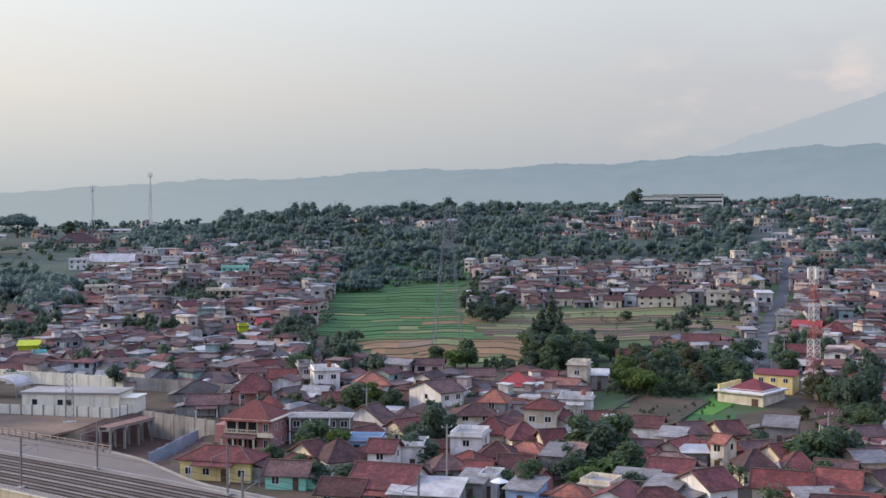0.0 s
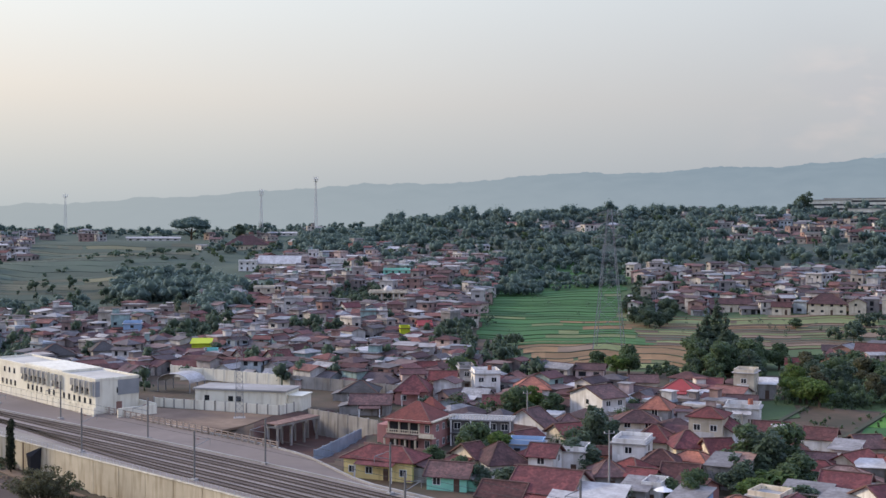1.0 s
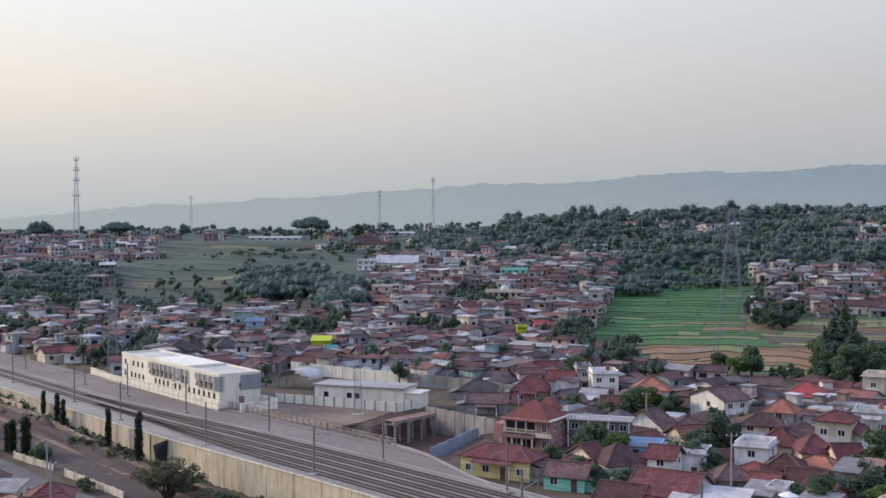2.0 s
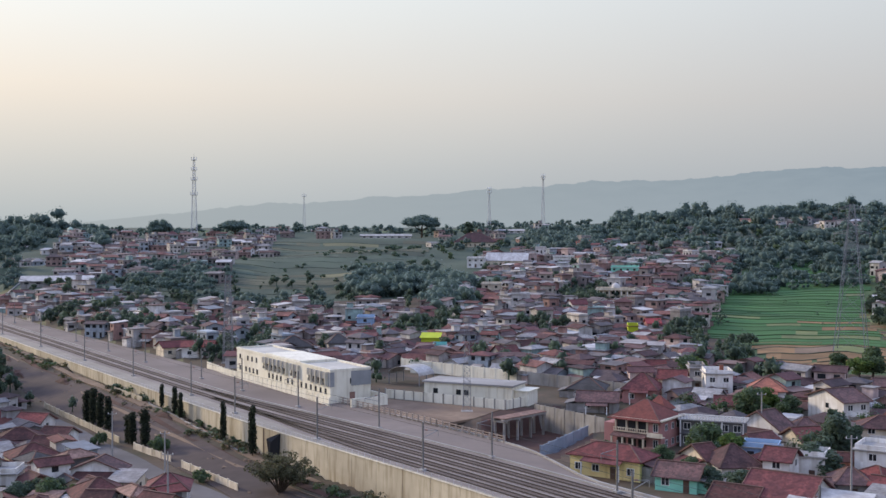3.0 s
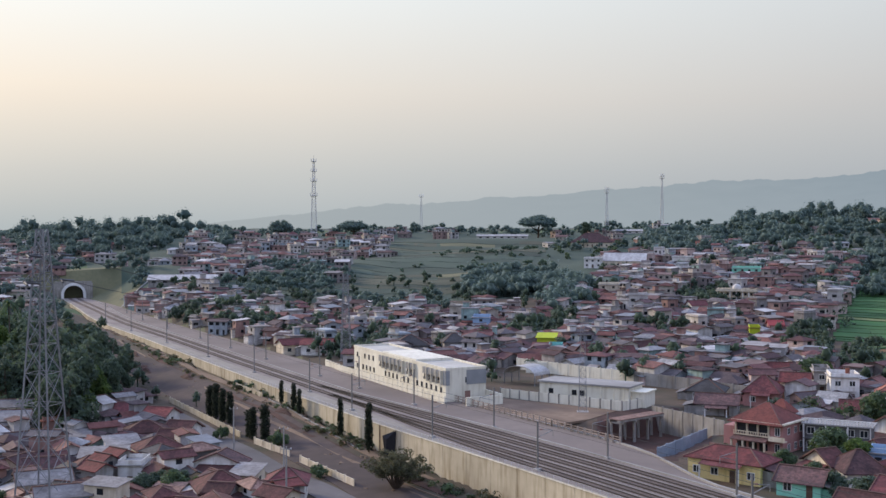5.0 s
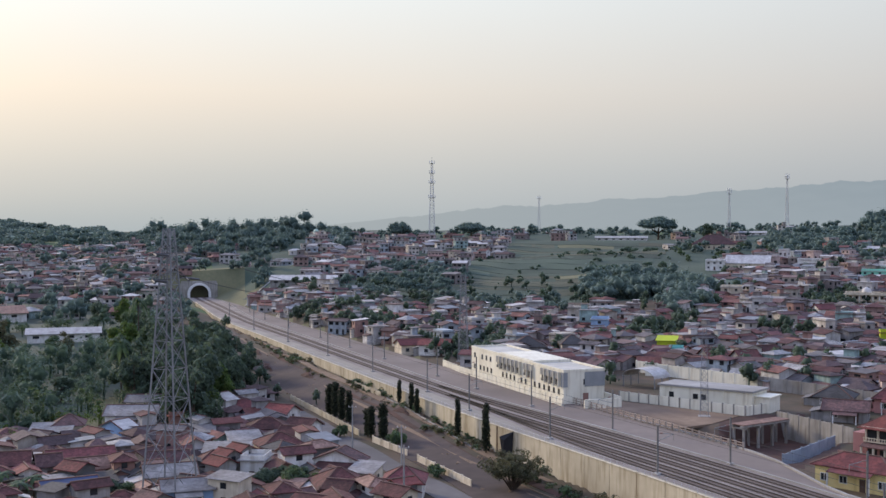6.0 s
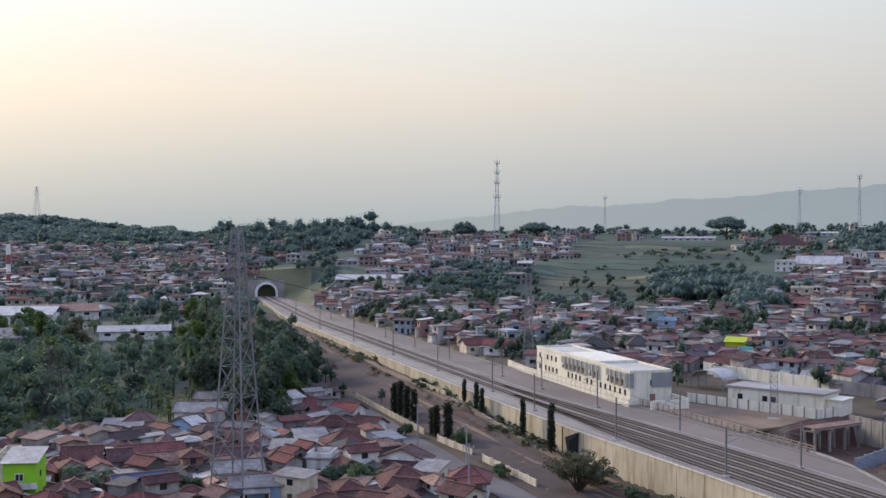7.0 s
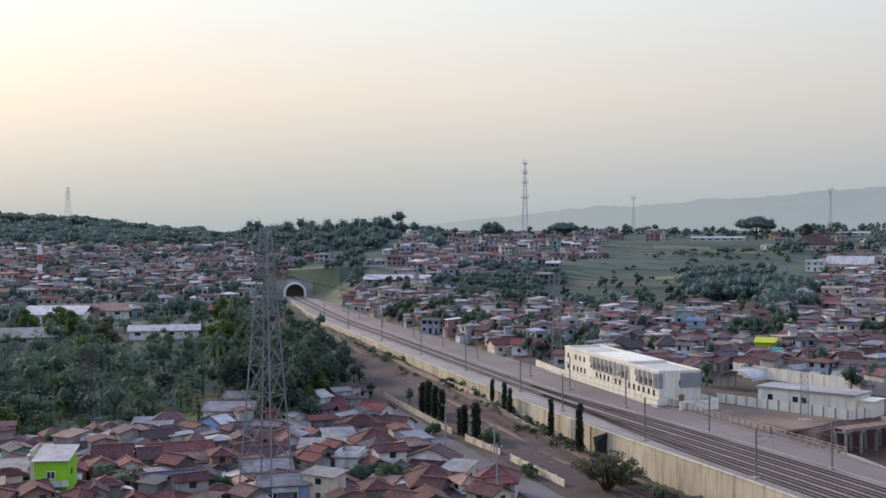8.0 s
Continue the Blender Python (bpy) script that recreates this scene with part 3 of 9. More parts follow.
# ---------------------------------------------------------------- ground: one sheet out to the horizon
def build_ground():
    rr = np.concatenate((np.arange(0.5, 120, 14), np.arange(120, 200, 3.0), np.arange(200, 300, 1.8), np.arange(300, 330, 3.0), np.arange(330, 760, 7.0), np.arange(760, 1300, 16.0), np.geomspace(1300, 4900, 26)))
    aa = np.concatenate((np.arange(-180, -32, 8.0), np.arange(-32, 12, 0.8), np.arange(12, 26, 0.4), np.arange(26, 68, 0.8), np.arange(68, 180, 8.0)))
    R, A = np.meshgrid(rr, np.radians(aa), indexing="ij")
    X, Y = -np.sin(A) * R, np.cos(A) * R
    Z = gz(X, Y)
    n, m = R.shape
    idx = np.arange(n * m).reshape(n, m)
    a, b = idx[:-1, :], idx[1:, :]
    faces = np.stack([a, b, np.roll(b, -1, 1), np.roll(a, -1, 1)], -1).reshape(-1, 4)
    me = bpy.data.meshes.new("ground")
    me.from_pydata(np.stack([X, Y, Z], -1).reshape(-1, 3).tolist(), [], faces[:, ::-1].tolist() + [tuple(range(m))[::-1]])
    me.materials.append(M["earth"])
    me.materials.append(M["grass"])
    me.materials.append(M["wood_floor"])
    me.materials.append(M["red_soil"])
    me.materials.append(M["hill_green"])
    me.materials.append(M["dry_grass"])
    # grassy slopes away from the houses
    fx, fy = X[:-1].ravel(), Y[:-1].ravel()
    fr, fa = np.hypot(fx, fy), np.degrees(np.arctan2(-fx, fy))
    fs, fo = along(fx, fy)
    grassy = (fr > 560) | ((fa > 41) & (fr > 235) & (fo < -20)) | ((fa < -9) & (fa > -16) & (fr > 260) & (fr < 345)) | ((fa < 5) & (fr > 335) & (fr < 660))
    wooded = ((fa < 11.5) & (fr > 655) & (fr < 1180)) | ((fa > 41) & (fr > 232) & (fr < 660) & (fo < -20)) | ((fa > 20) & (fa < 36) & (fr > 550) & (fr < 680)) | (fr > 1300)
    kind = np.where(wooded, 2, grassy.astype(np.int32))
    kind = np.where((fa > 11.5) & (fa < 46) & (fr > 560) & (fr < 1200) & (fo > 30), 4, kind)
    kind = np.where((inside(fx, fy, SITE, 0.5) > 0.5) & (fo > strip_width(fs) - 1), 3, kind)
    ragged = 7 * np.sin(fx * 0.13 + 1) * np.cos(fy * 0.11) + 4 * np.sin(fx * 0.31 + fy * 0.23)
    kind = np.where((fs > RUN_END - 90) & (fs < RUN_END + 60) & (np.abs(fo - 10 + ragged) < 32) & (fr > 560), 5, kind)
    kind = np.where((fs > 380) & (fs < RUN_END) & (fo > strip_width(fs)) & (fo < strip_width(fs) + 4), 5, kind)
    for cx, cy, cr in CLEARINGS:
        kind = np.where(np.hypot(fx - cx, fy - cy) < cr, 5, kind)
    me.polygons.foreach_set("material_index", np.concatenate((kind, [0])).astype(np.int32))
    me.update()
    return smooth(tagged(new("ground", me), "dry earth and grass of a wide hilly valley", "ground", "", "structure"))


build_ground()


def ridge_line(name, r, profile, mat, label, seed):
    """A far range of hills: bearing and angular height give its crest."""
    rnd = np.random.RandomState(seed)
    az = np.linspace(profile[0][0], profile[-1][0], 900)
    el = np.interp(az, [p[0] for p in profile], [p[1] for p in profile])
    wob = sum(np.sin(az * k + rnd.rand() * 6) / k for k in (1.1, 2.3, 5.1, 9.7)) * 0.045 + np.convolve(rnd.randn(900), np.ones(3) / 3, "same") * 0.02 + np.abs(np.convolve(rnd.randn(900), np.ones(9) / 9, "same")) * 0.12
    crest = EYE + r * np.tan(np.radians(np.maximum(el + wob * np.clip(el, 0, 1), -0.6)))
    f = Form()
    pts = []
    for k in range(6):
        u = k / 5
        rk = r - 900 * (1 - u) ** 1.2
        pts += [(-math.sin(radians(a)) * rk, math.cos(radians(a)) * rk, -30 + (c + 30) * (1 - (1 - u) ** 2)) for a, c in zip(az, crest)]
    n = len(az)
    f.add(pts, [(k * n + i, k * n + i + 1, (k + 1) * n + i + 1, (k + 1) * n + i) for k in range(5) for i in range(n - 1)])
    return setting(name, f, mat, label, "hills")


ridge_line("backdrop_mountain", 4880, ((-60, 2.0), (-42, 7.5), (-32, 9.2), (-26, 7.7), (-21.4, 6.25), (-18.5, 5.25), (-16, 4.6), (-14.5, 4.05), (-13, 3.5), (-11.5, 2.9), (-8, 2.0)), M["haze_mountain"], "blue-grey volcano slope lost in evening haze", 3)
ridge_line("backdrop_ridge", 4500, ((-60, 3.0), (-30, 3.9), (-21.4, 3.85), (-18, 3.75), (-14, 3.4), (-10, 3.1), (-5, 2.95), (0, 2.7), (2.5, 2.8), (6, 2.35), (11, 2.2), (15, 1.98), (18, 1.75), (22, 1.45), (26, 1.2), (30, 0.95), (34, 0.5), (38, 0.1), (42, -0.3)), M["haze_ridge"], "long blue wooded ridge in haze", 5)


# ---------------------------------------------------------------- railway
def ribbon(s0, s1, o0, o1, z0, z1, step=6.0, lift=0.0):
    """A strip along the railway between two offsets (numbers or functions of the distance along it), as a closed slab."""
    f = Form()
    ss = np.linspace(s0, s1, max(2, int((s1 - s0) / step) + 1))
    ev = lambda o, s: float(o(s)) if callable(o) else o
    pts = []
    for s in ss:
        a, b = beside(s, ev(o0, s)), beside(s, ev(o1, s))
        pts += [(*a, z0), (*b, z0), (*b, z1), (*a, z1)]
    n = len(ss)
    faces = [(4 * i + j, 4 * i + (j + 1) % 4, 4 * i + 4 + (j + 1) % 4, 4 * i + 4 + j) for i in range(n - 1) for j in range(4)]
    faces = [t[::-1] for t in faces] + [(3, 2, 1, 0)[::-1], (4 * n - 4, 4 * n - 3, 4 * n - 2, 4 * n - 1)[::-1]]
    return f.add(pts, faces)


S0 = 20.0
TRACKS = (4.6, 7.6, 10.8, 13.9, 17.0)          # centre lines where the yard is widest


def track_offset(k, s):
    """Centre of track k: five tracks by the yard run together into two towards the tunnel."""
    wide = TRACKS[k]
    two = 9.0 if k < 3 else 12.6
    u = float(ease((s - (212 + 8 * k)) / 80.0))
    mouth = float(ease((s - RUN_END + 190) / 190.0))
    return (wide * (1 - u) + two * u) * (1 - mouth) + (4.3 if k < 3 else 8.7) * mouth


def walk_edge(s):
    """Where the pale walkway on the wall gives way to ballast."""
    return float(np.interp(s, (0, 215, 240, 262, 300, 430), (2.2, 2.4, 3.4, 5.8, 6.6, 6.4)) * (1 - ease((s - 430) / 200)) + 1.4 * ease((s - 430) / 200))


def bed_edge(s):
    """Where the ballast ends at the pale kerb of the apron."""
    return min(float(np.interp(s, (0, 235, 255, 278, 302, 420), (19.4, 19.4, 18.7, 17.1, 15.2, 15.6))), float(strip_width(s)) - 1.5)


setting("railway_walkway", ribbon(S0, RUN_END, 0.0, walk_edge, -6.5, 0.0), M["walkway"], "pale concrete walkway along the top of the retaining wall", "walkway")
setting("railway_trackbed", ribbon(S0, RUN_END, walk_edge, bed_edge, -2.0, 0.03), M["ballast"], "grey-brown ballast bed carrying several tracks", "trackbed")
setting("track_kerb", ribbon(S0, RUN_END - 30, bed_edge, lambda s: bed_edge(s) + 0.4, -2.0, 0.3), M["concrete"], "pale concrete kerb between tracks and apron", "kerb")
setting("railway_apron", ribbon(S0, RUN_END, lambda s: bed_edge(s) + 0.4, strip_width, -2.5, 0.0), M["paving"], "wide grey paved apron beside the tracks", "pavement")
setting("embankment_edge", ribbon(S0, 262, strip_width, lambda s: strip_width(s) + 0.35, -2.6, 0.35), M["concrete"], "low concrete edge of the railway embankment", "kerb")


def build_track(k):
    t = thing("railway_track", pose(0, 0, 0), "dark steel railway track on concrete sleepers in ballast", "railway track", "railway tracks")
    s1 = RUN_END + 6 if k in (1, 3) else 212 + 8 * k + 76
    for side in (-0.72, 0.72):
        part("rail", ribbon(S0, s1, lambda s: track_offset(k, s) + side - 0.042, lambda s: track_offset(k, s) + side + 0.042, 0.05, 0.24, 8.0), M["rail_steel"], t, "dark worn rail")
    f = Form()
    for s in np.arange(S0, min(s1, 460), 1.3):
        c = beside(s, track_offset(k, s))
        d = SEG_DIR[int(np.clip(np.searchsorted(RUN, s) - 1, 0, len(SEG) - 1))]
        f.box(-0.14, 0.14, -1.25, 1.25, 0.01, 0.062, math.atan2(d[1], d[0]), c)
    part("stained_bed", ribbon(S0, s1, lambda s: track_offset(k, s) - 0.95, lambda s: track_offset(k, s) + 0.95, 0.0, 0.045, 8.0), M["oily_ballast"], t, "oil-darkened ballast between the rails")
    ob = part("sleeper", f, M["sleeper"], t)
    ob["kind"] = "stuff"


for k in range(5):
    build_track(k)


def build_retaining_wall():
    root = tagged(new("retaining_wall"), "long cream plastered retaining wall below the railway", "wall", "", "structure")
    step = 8.0
    for s in np.arange(96, RUN_END - 60, step):
        f = Form()
        a0, a1, b0, b1 = beside(s, -0.45), beside(s + step - 0.12, -0.45), beside(s, -0.02), beside(s + step - 0.12, -0.02)
        zb0, zb1 = gzf(*beside(s, -2.2)) - 0.4, gzf(*beside(s + step, -2.2)) - 0.4
        pts = [(*a0, zb0), (*a1, zb1), (*b1, zb1), (*b0, zb0), (*a0, 0.55), (*a1, 0.55), (*b1, 0.55), (*b0, 0.55)]
        f.add(pts, [(0, 3, 2, 1), (4, 5, 6, 7), (0, 1, 5, 4), (1, 2, 6, 5), (2, 3, 7, 6), (3, 0, 4, 7)])
        part("wall_panel", f, M["cream_wall"], root)
    for s in np.arange(96, RUN_END - 62, 8.0):
        part("coping", ribbon(s, s + 7.9, -0.55, 0.05, 0.55, 0.68, 8.0), M["cream_wall"], root, "pale coping along the wall top")
    f = Form()
    for s in np.arange(96, 420, 8.0):
        p, q = beside(s, -0.2), beside(s + 8.0, -0.2)
        f.bar((*p, 1.45), (*q, 1.45), 0.035)
        for u in (0, 0.25, 0.5, 0.75):
            c = beside(s + 8 * u, -0.2)
            f.bar((*c, 0.7), (*c, 1.45), 0.045)
    part("railing", f, M["mast_paint"], root, "thin pale steel railing")


build_retaining_wall()


def catenary_mast(s, o, arm, h=8.2):
    """A catenary mast with its cantilever; arm: reach towards the tracks (minus: to the left)."""
    x, y = beside(s, o)
    i = int(np.clip(np.searchsorted(RUN, s) - 1, 0, len(SEG) - 1))
    d = SEG_DIR[i]
    turn = math.degrees(math.atan2(d[1], d[0]))
    t = thing("catenary_mast", pose(x, y, 0, 0, 0, turn), "grey steel catenary mast with bracket arm over the tracks", "catenary mast", "catenary masts")
    f = Form()
    f.box(-0.11, 0.11, -0.12, 0.12, 0, h)
    part("post", f, M["tower_steel"], t)
    part("footing", Form().box(-0.5, 0.5, -0.5, 0.5, -0.2, 0.35), M["concrete"], t)
    f = Form()
    f.bar((0, 0, 6.9), (0, -arm, 6.5), 0.09)
    f.bar((0, 0, 5.6), (0, -arm, 6.5), 0.09)
    f.bar((0, -arm, 6.5), (0, -arm, 5.5), 0.07)
    part("cantilever", f, M["steel"], t)
    f = Form()
    f.tube([(0, -arm * 0.15, 6.86), (0, -arm * 0.3, 6.8)], [0.12, 0.12], 6)
    part("insulator", f, M["w_brick"], t)
    return t


MASTS = [(112, 5.0), (160, 5.0), (207.5, 3.4), (242.5, 3.6), (280, 4.0), (311, 6.2), (354, 6.2), (398, 5.6), (447, 4.6), (500, 4.0), (550, 3.4)]
for s, o in MASTS:
    catenary_mast(s, o, 3.2)
for s in (140, 177, 209, 245, 280, 311, 338, 383, 420, 458, 505, 552, 600):
    catenary_mast(s, min(19.6, float(strip_width(s)) - 2.0), -3.4)


def contact_wire(o, s0, s1, z):
    f = Form()
    ss = np.arange(s0, s1, 12.0)
    f.tube([(*beside(a, o), z) for a in ss], [0.03] * len(ss), 4)
    return tagged(part("contact_wire", f, M["wire"]), "thin dark overhead contact wire", "wire", "overhead wires")


for o in (8.6, 11.5, 15.5):
    contact_wire(o, 100, 560, 5.9)


def tunnel_portal():
    """Arched concrete mouth of the railway tunnel with a dark lining behind it."""
    d = SEG_DIR[-1]
    c = beside(RUN_END, 6.6)
    turn = math.degrees(math.atan2(d[1], d[0])) - 90
    t = thing("tunnel_portal", pose(c[0], c[1], 0, 0, 0, turn) @ Matrix.Diagonal((0.9, 1, 0.9, 1)), "pale concrete railway tunnel portal with a dark arched mouth", "tunnel")
    n, rin, rout, zc = 18, 6.0, 7.6, 2.6
    arch = [(-rin, -1.0)] + [(-rin * math.cos(math.pi * k / n), zc + rin * 0.93 * math.sin(math.pi * k / n)) for k in range(n + 1)] + [(rin, -1.0)]
    big = [(-rout, -1.0)] + [(-rout * math.cos(math.pi * k / n), zc + rout * 0.93 * math.sin(math.pi * k / n)) for k in range(n + 1)] + [(rout, -1.0)]
    f = Form()
    m = len(arch)
    pts = [(x, y, z) for y in (-2.2, 0.6) for ring in (arch, big) for x, z in ring]
    faces = []
    for i in range(m - 1):
        faces += [(i, i + 1, m + i + 1, m + i), (2 * m + i, 3 * m + i, 3 * m + i + 1, 2 * m + i + 1), (m + i, m + i + 1, 3 * m + i + 1, 3 * m + i), (i, 2 * m + i, 2 * m + i + 1, i + 1)]
    f.add(pts, faces)
    part("arch_ring", f, M["white_paint"], t, "pale concrete ring")
    f = Form()
    outer = []
    for x, z in big:
        k = max(abs(x) / 12.0, (z + 1) / 12.2)
        outer.append((max(-12, min(12, x / max(k, 0.35))), min(10.8, -1 + (z + 1) / max(k, 0.35))))
    pts = [(x, y, z) for y in (0.0, 1.2) for ring in (big, outer) for x, z in ring]
    faces = []
    for i in range(m - 1):
        faces += [(i, i + 1, m + i + 1, m + i), (m + i, m + i + 1, 3 * m + i + 1, 3 * m + i)]
    f.add(pts, faces)
    part("headwall", f, M["old_wall"], t)
    f = Form()
    pts = [(x, y, z) for y in (0.5, 24.0) for x, z in arch]
    f.add(pts, [(i, m + i, m + i + 1, i + 1) for i in range(m - 1)] + [tuple(range(m, 2 * m))])
    # the darkness inside the tunnel is put into the lining's colour
    part("lining", f, M["dark"], t, "dark tunnel lining")


tunnel_portal()


def post_fence(name, a, b, step, h, mats, label, category="fence", zf=None, rails=(0.35, 0.75), group="", sub=True):
    """A fence of posts and rails between two places."""
    a, b = np.array(a, float), np.array(b, float)
    n = max(1, int(round(np.linalg.norm(b - a) / step)))
    zf = zf or gzf
    t = thing(name, pose(a[0], a[1], zf(*a)), label, category, group)
    f0 = Form().box(-0.14, 0.14, -0.14, 0.14, -0.3, h)
    me = f0.mesh("fence_post", mats[0])
    z0 = zf(*a)
    for i in range(n + 1):
        q = a + (b - a) * i / n
        part("post", me, mats[0], t, at=pose(q[0] - a[0], q[1] - a[1], zf(*q) - z0))
    for i in range(n):
        p, q = a + (b - a) * i / n, a + (b - a) * (i + 1) / n
        for u in rails:
            part("rail", Form().bar((*(p - a), zf(*p) - z0 + h * u), (*(q - a), zf(*q) - z0 + h * u), 0.1, 0.14), mats[1], t)
    return t


def panel_wall(name, a, b, step, h, mat, postmat, label, zf=None, group="", category="wall"):
    """A boundary wall of panels between posts, with a coping."""
    a, b = np.array(a, float), np.array(b, float)
    n = max(1, int(round(np.linalg.norm(b - a) / step)))
    zf = zf or gzf
    turn = math.atan2(b[1] - a[1], b[0] - a[0])
    length = np.linalg.norm(b - a) / n
    t = thing(name, pose(a[0], a[1], 0, 0, 0, math.degrees(turn)), label, category, group)
    for i in range(n):
        q0, q1 = a + (b - a) * i / n, a + (b - a) * (i + 1) / n
        z = min(zf(*q0), zf(*q1))
        part("panel", Form().box(i * length + 0.16, (i + 1) * length - 0.16, -0.09, 0.09, z - 0.4, z + h), mat, t)
        part("post", Form().box(i * length - 0.17, i * length + 0.15, -0.16, 0.16, z - 0.4, z + h + 0.18), postmat, t)
    return t


# ---------------------------------------------------------------- houses
def roof_gable(f, w, d, z, rise, over=0.55, th=0.16):
    """Two slopes over a w x d plan, ridge along x."""
    x, y = w / 2 + over, d / 2 + over
    drop = rise * over / (d / 2)
    top = [(-x, -y, z - drop), (x, -y, z - drop), (x, 0, z + rise), (-x, 0, z + rise), (x, y, z - drop), (-x, y, z - drop)]
    low = [(a, b, c - th) for a, b, c in top]
    f.add(top + low, [(0, 1, 2, 3), (3, 2, 4, 5), (7, 6, 9, 8), (8, 9, 11, 10), (0, 6, 7, 1), (4, 10, 11, 5), (1, 7, 8, 2), (2, 8, 10, 4), (0, 3, 9, 6), (3, 5, 11, 9)])


def roof_hip(f, w, d, z, rise, over=0.6, th=0.16):
    x, y = w / 2 + over, d / 2 + over
    k = max(0.4, (w - d) / 2)
    drop = rise * over / (d / 2)
    top = [(-x, -y, z - drop), (x, -y, z - drop), (x, y, z - drop), (-x, y, z - drop), (-k, 0, z + rise), (k, 0, z + rise)]
    low = [(a, b, c - th) for a, b, c in top[:4]]
    f.add(top + low, [(0, 1, 5, 4), (1, 2, 5), (2, 3, 4, 5), (3, 0, 4), (9, 8, 7, 6), (0, 6, 7, 1), (1, 7, 8, 2), (2, 8, 9, 3), (3, 9, 6, 0)])
    return k


WINDOW_CACHE = {}


def window_mesh(w, h, kind):
    key = (round(w, 1), round(h, 1), kind)
    if key not in WINDOW_CACHE:
        f = Form()
        w, h = key[0], key[1]
        f.slot = 0
        if kind == "pane":
            f.box(-w / 2 + 0.09, w / 2 - 0.09, -0.03, 0.01, 0.09, h - 0.09)
        elif kind == "door":
            f.box(-w / 2, w / 2, -0.07, 0.02, 0.0, h)
        else:
            for a, b, c, e in ((-w / 2, w / 2, 0, 0.1), (-w / 2, w / 2, h - 0.1, h), (-w / 2, -w / 2 + 0.1, 0.1, h - 0.1), (w / 2 - 0.1, w / 2, 0.1, h - 0.1), (-0.04, 0.04, 0.1, h - 0.1)):
                f.box(a, b, -0.07, 0.02, c, e)
        WINDOW_CACHE[key] = f.mesh("window_" + kind, M["glass"] if kind == "pane" else (M["wood"] if kind == "door" else M["white_paint"]))
    return WINDOW_CACHE[key]


def put_window(t, x, y, z, turn, w=1.3, h=1.2, frame_too=True):
    if frame_too:
        fr = part("window", window_mesh(w, h, "frame"), None, t, at=pose(x, y, z, 0, 0, turn))
        part("pane", window_mesh(w, h, "pane"), None, fr)
    else:
        part("window", window_mesh(w, h, "pane"), None, t, at=pose(x, y, z, 0, 0, turn))


ROOF_WORDS = {"r_red": "red tile", "r_brown": "brown tile", "r_orange": "orange tile", "r_bright": "bright red", "r_dark": "dark grey", "r_grey": "grey sheet", "r_light": "pale sheet", "r_rust": "rusty sheet", "r_blue": "blue sheet", "concrete": "concrete"}
WALL_WORDS = {"w_white": "white", "w_cream": "cream", "w_grey": "grey", "w_yellow": "yellow", "w_mint": "mint green", "w_pink": "pink", "w_brick": "brick", "w_blue": "pale blue", "w_lime": "lime green", "w_limey": "lime yellow", "w_turq": "turquoise", "white_wall": "white"}
PLACED = []


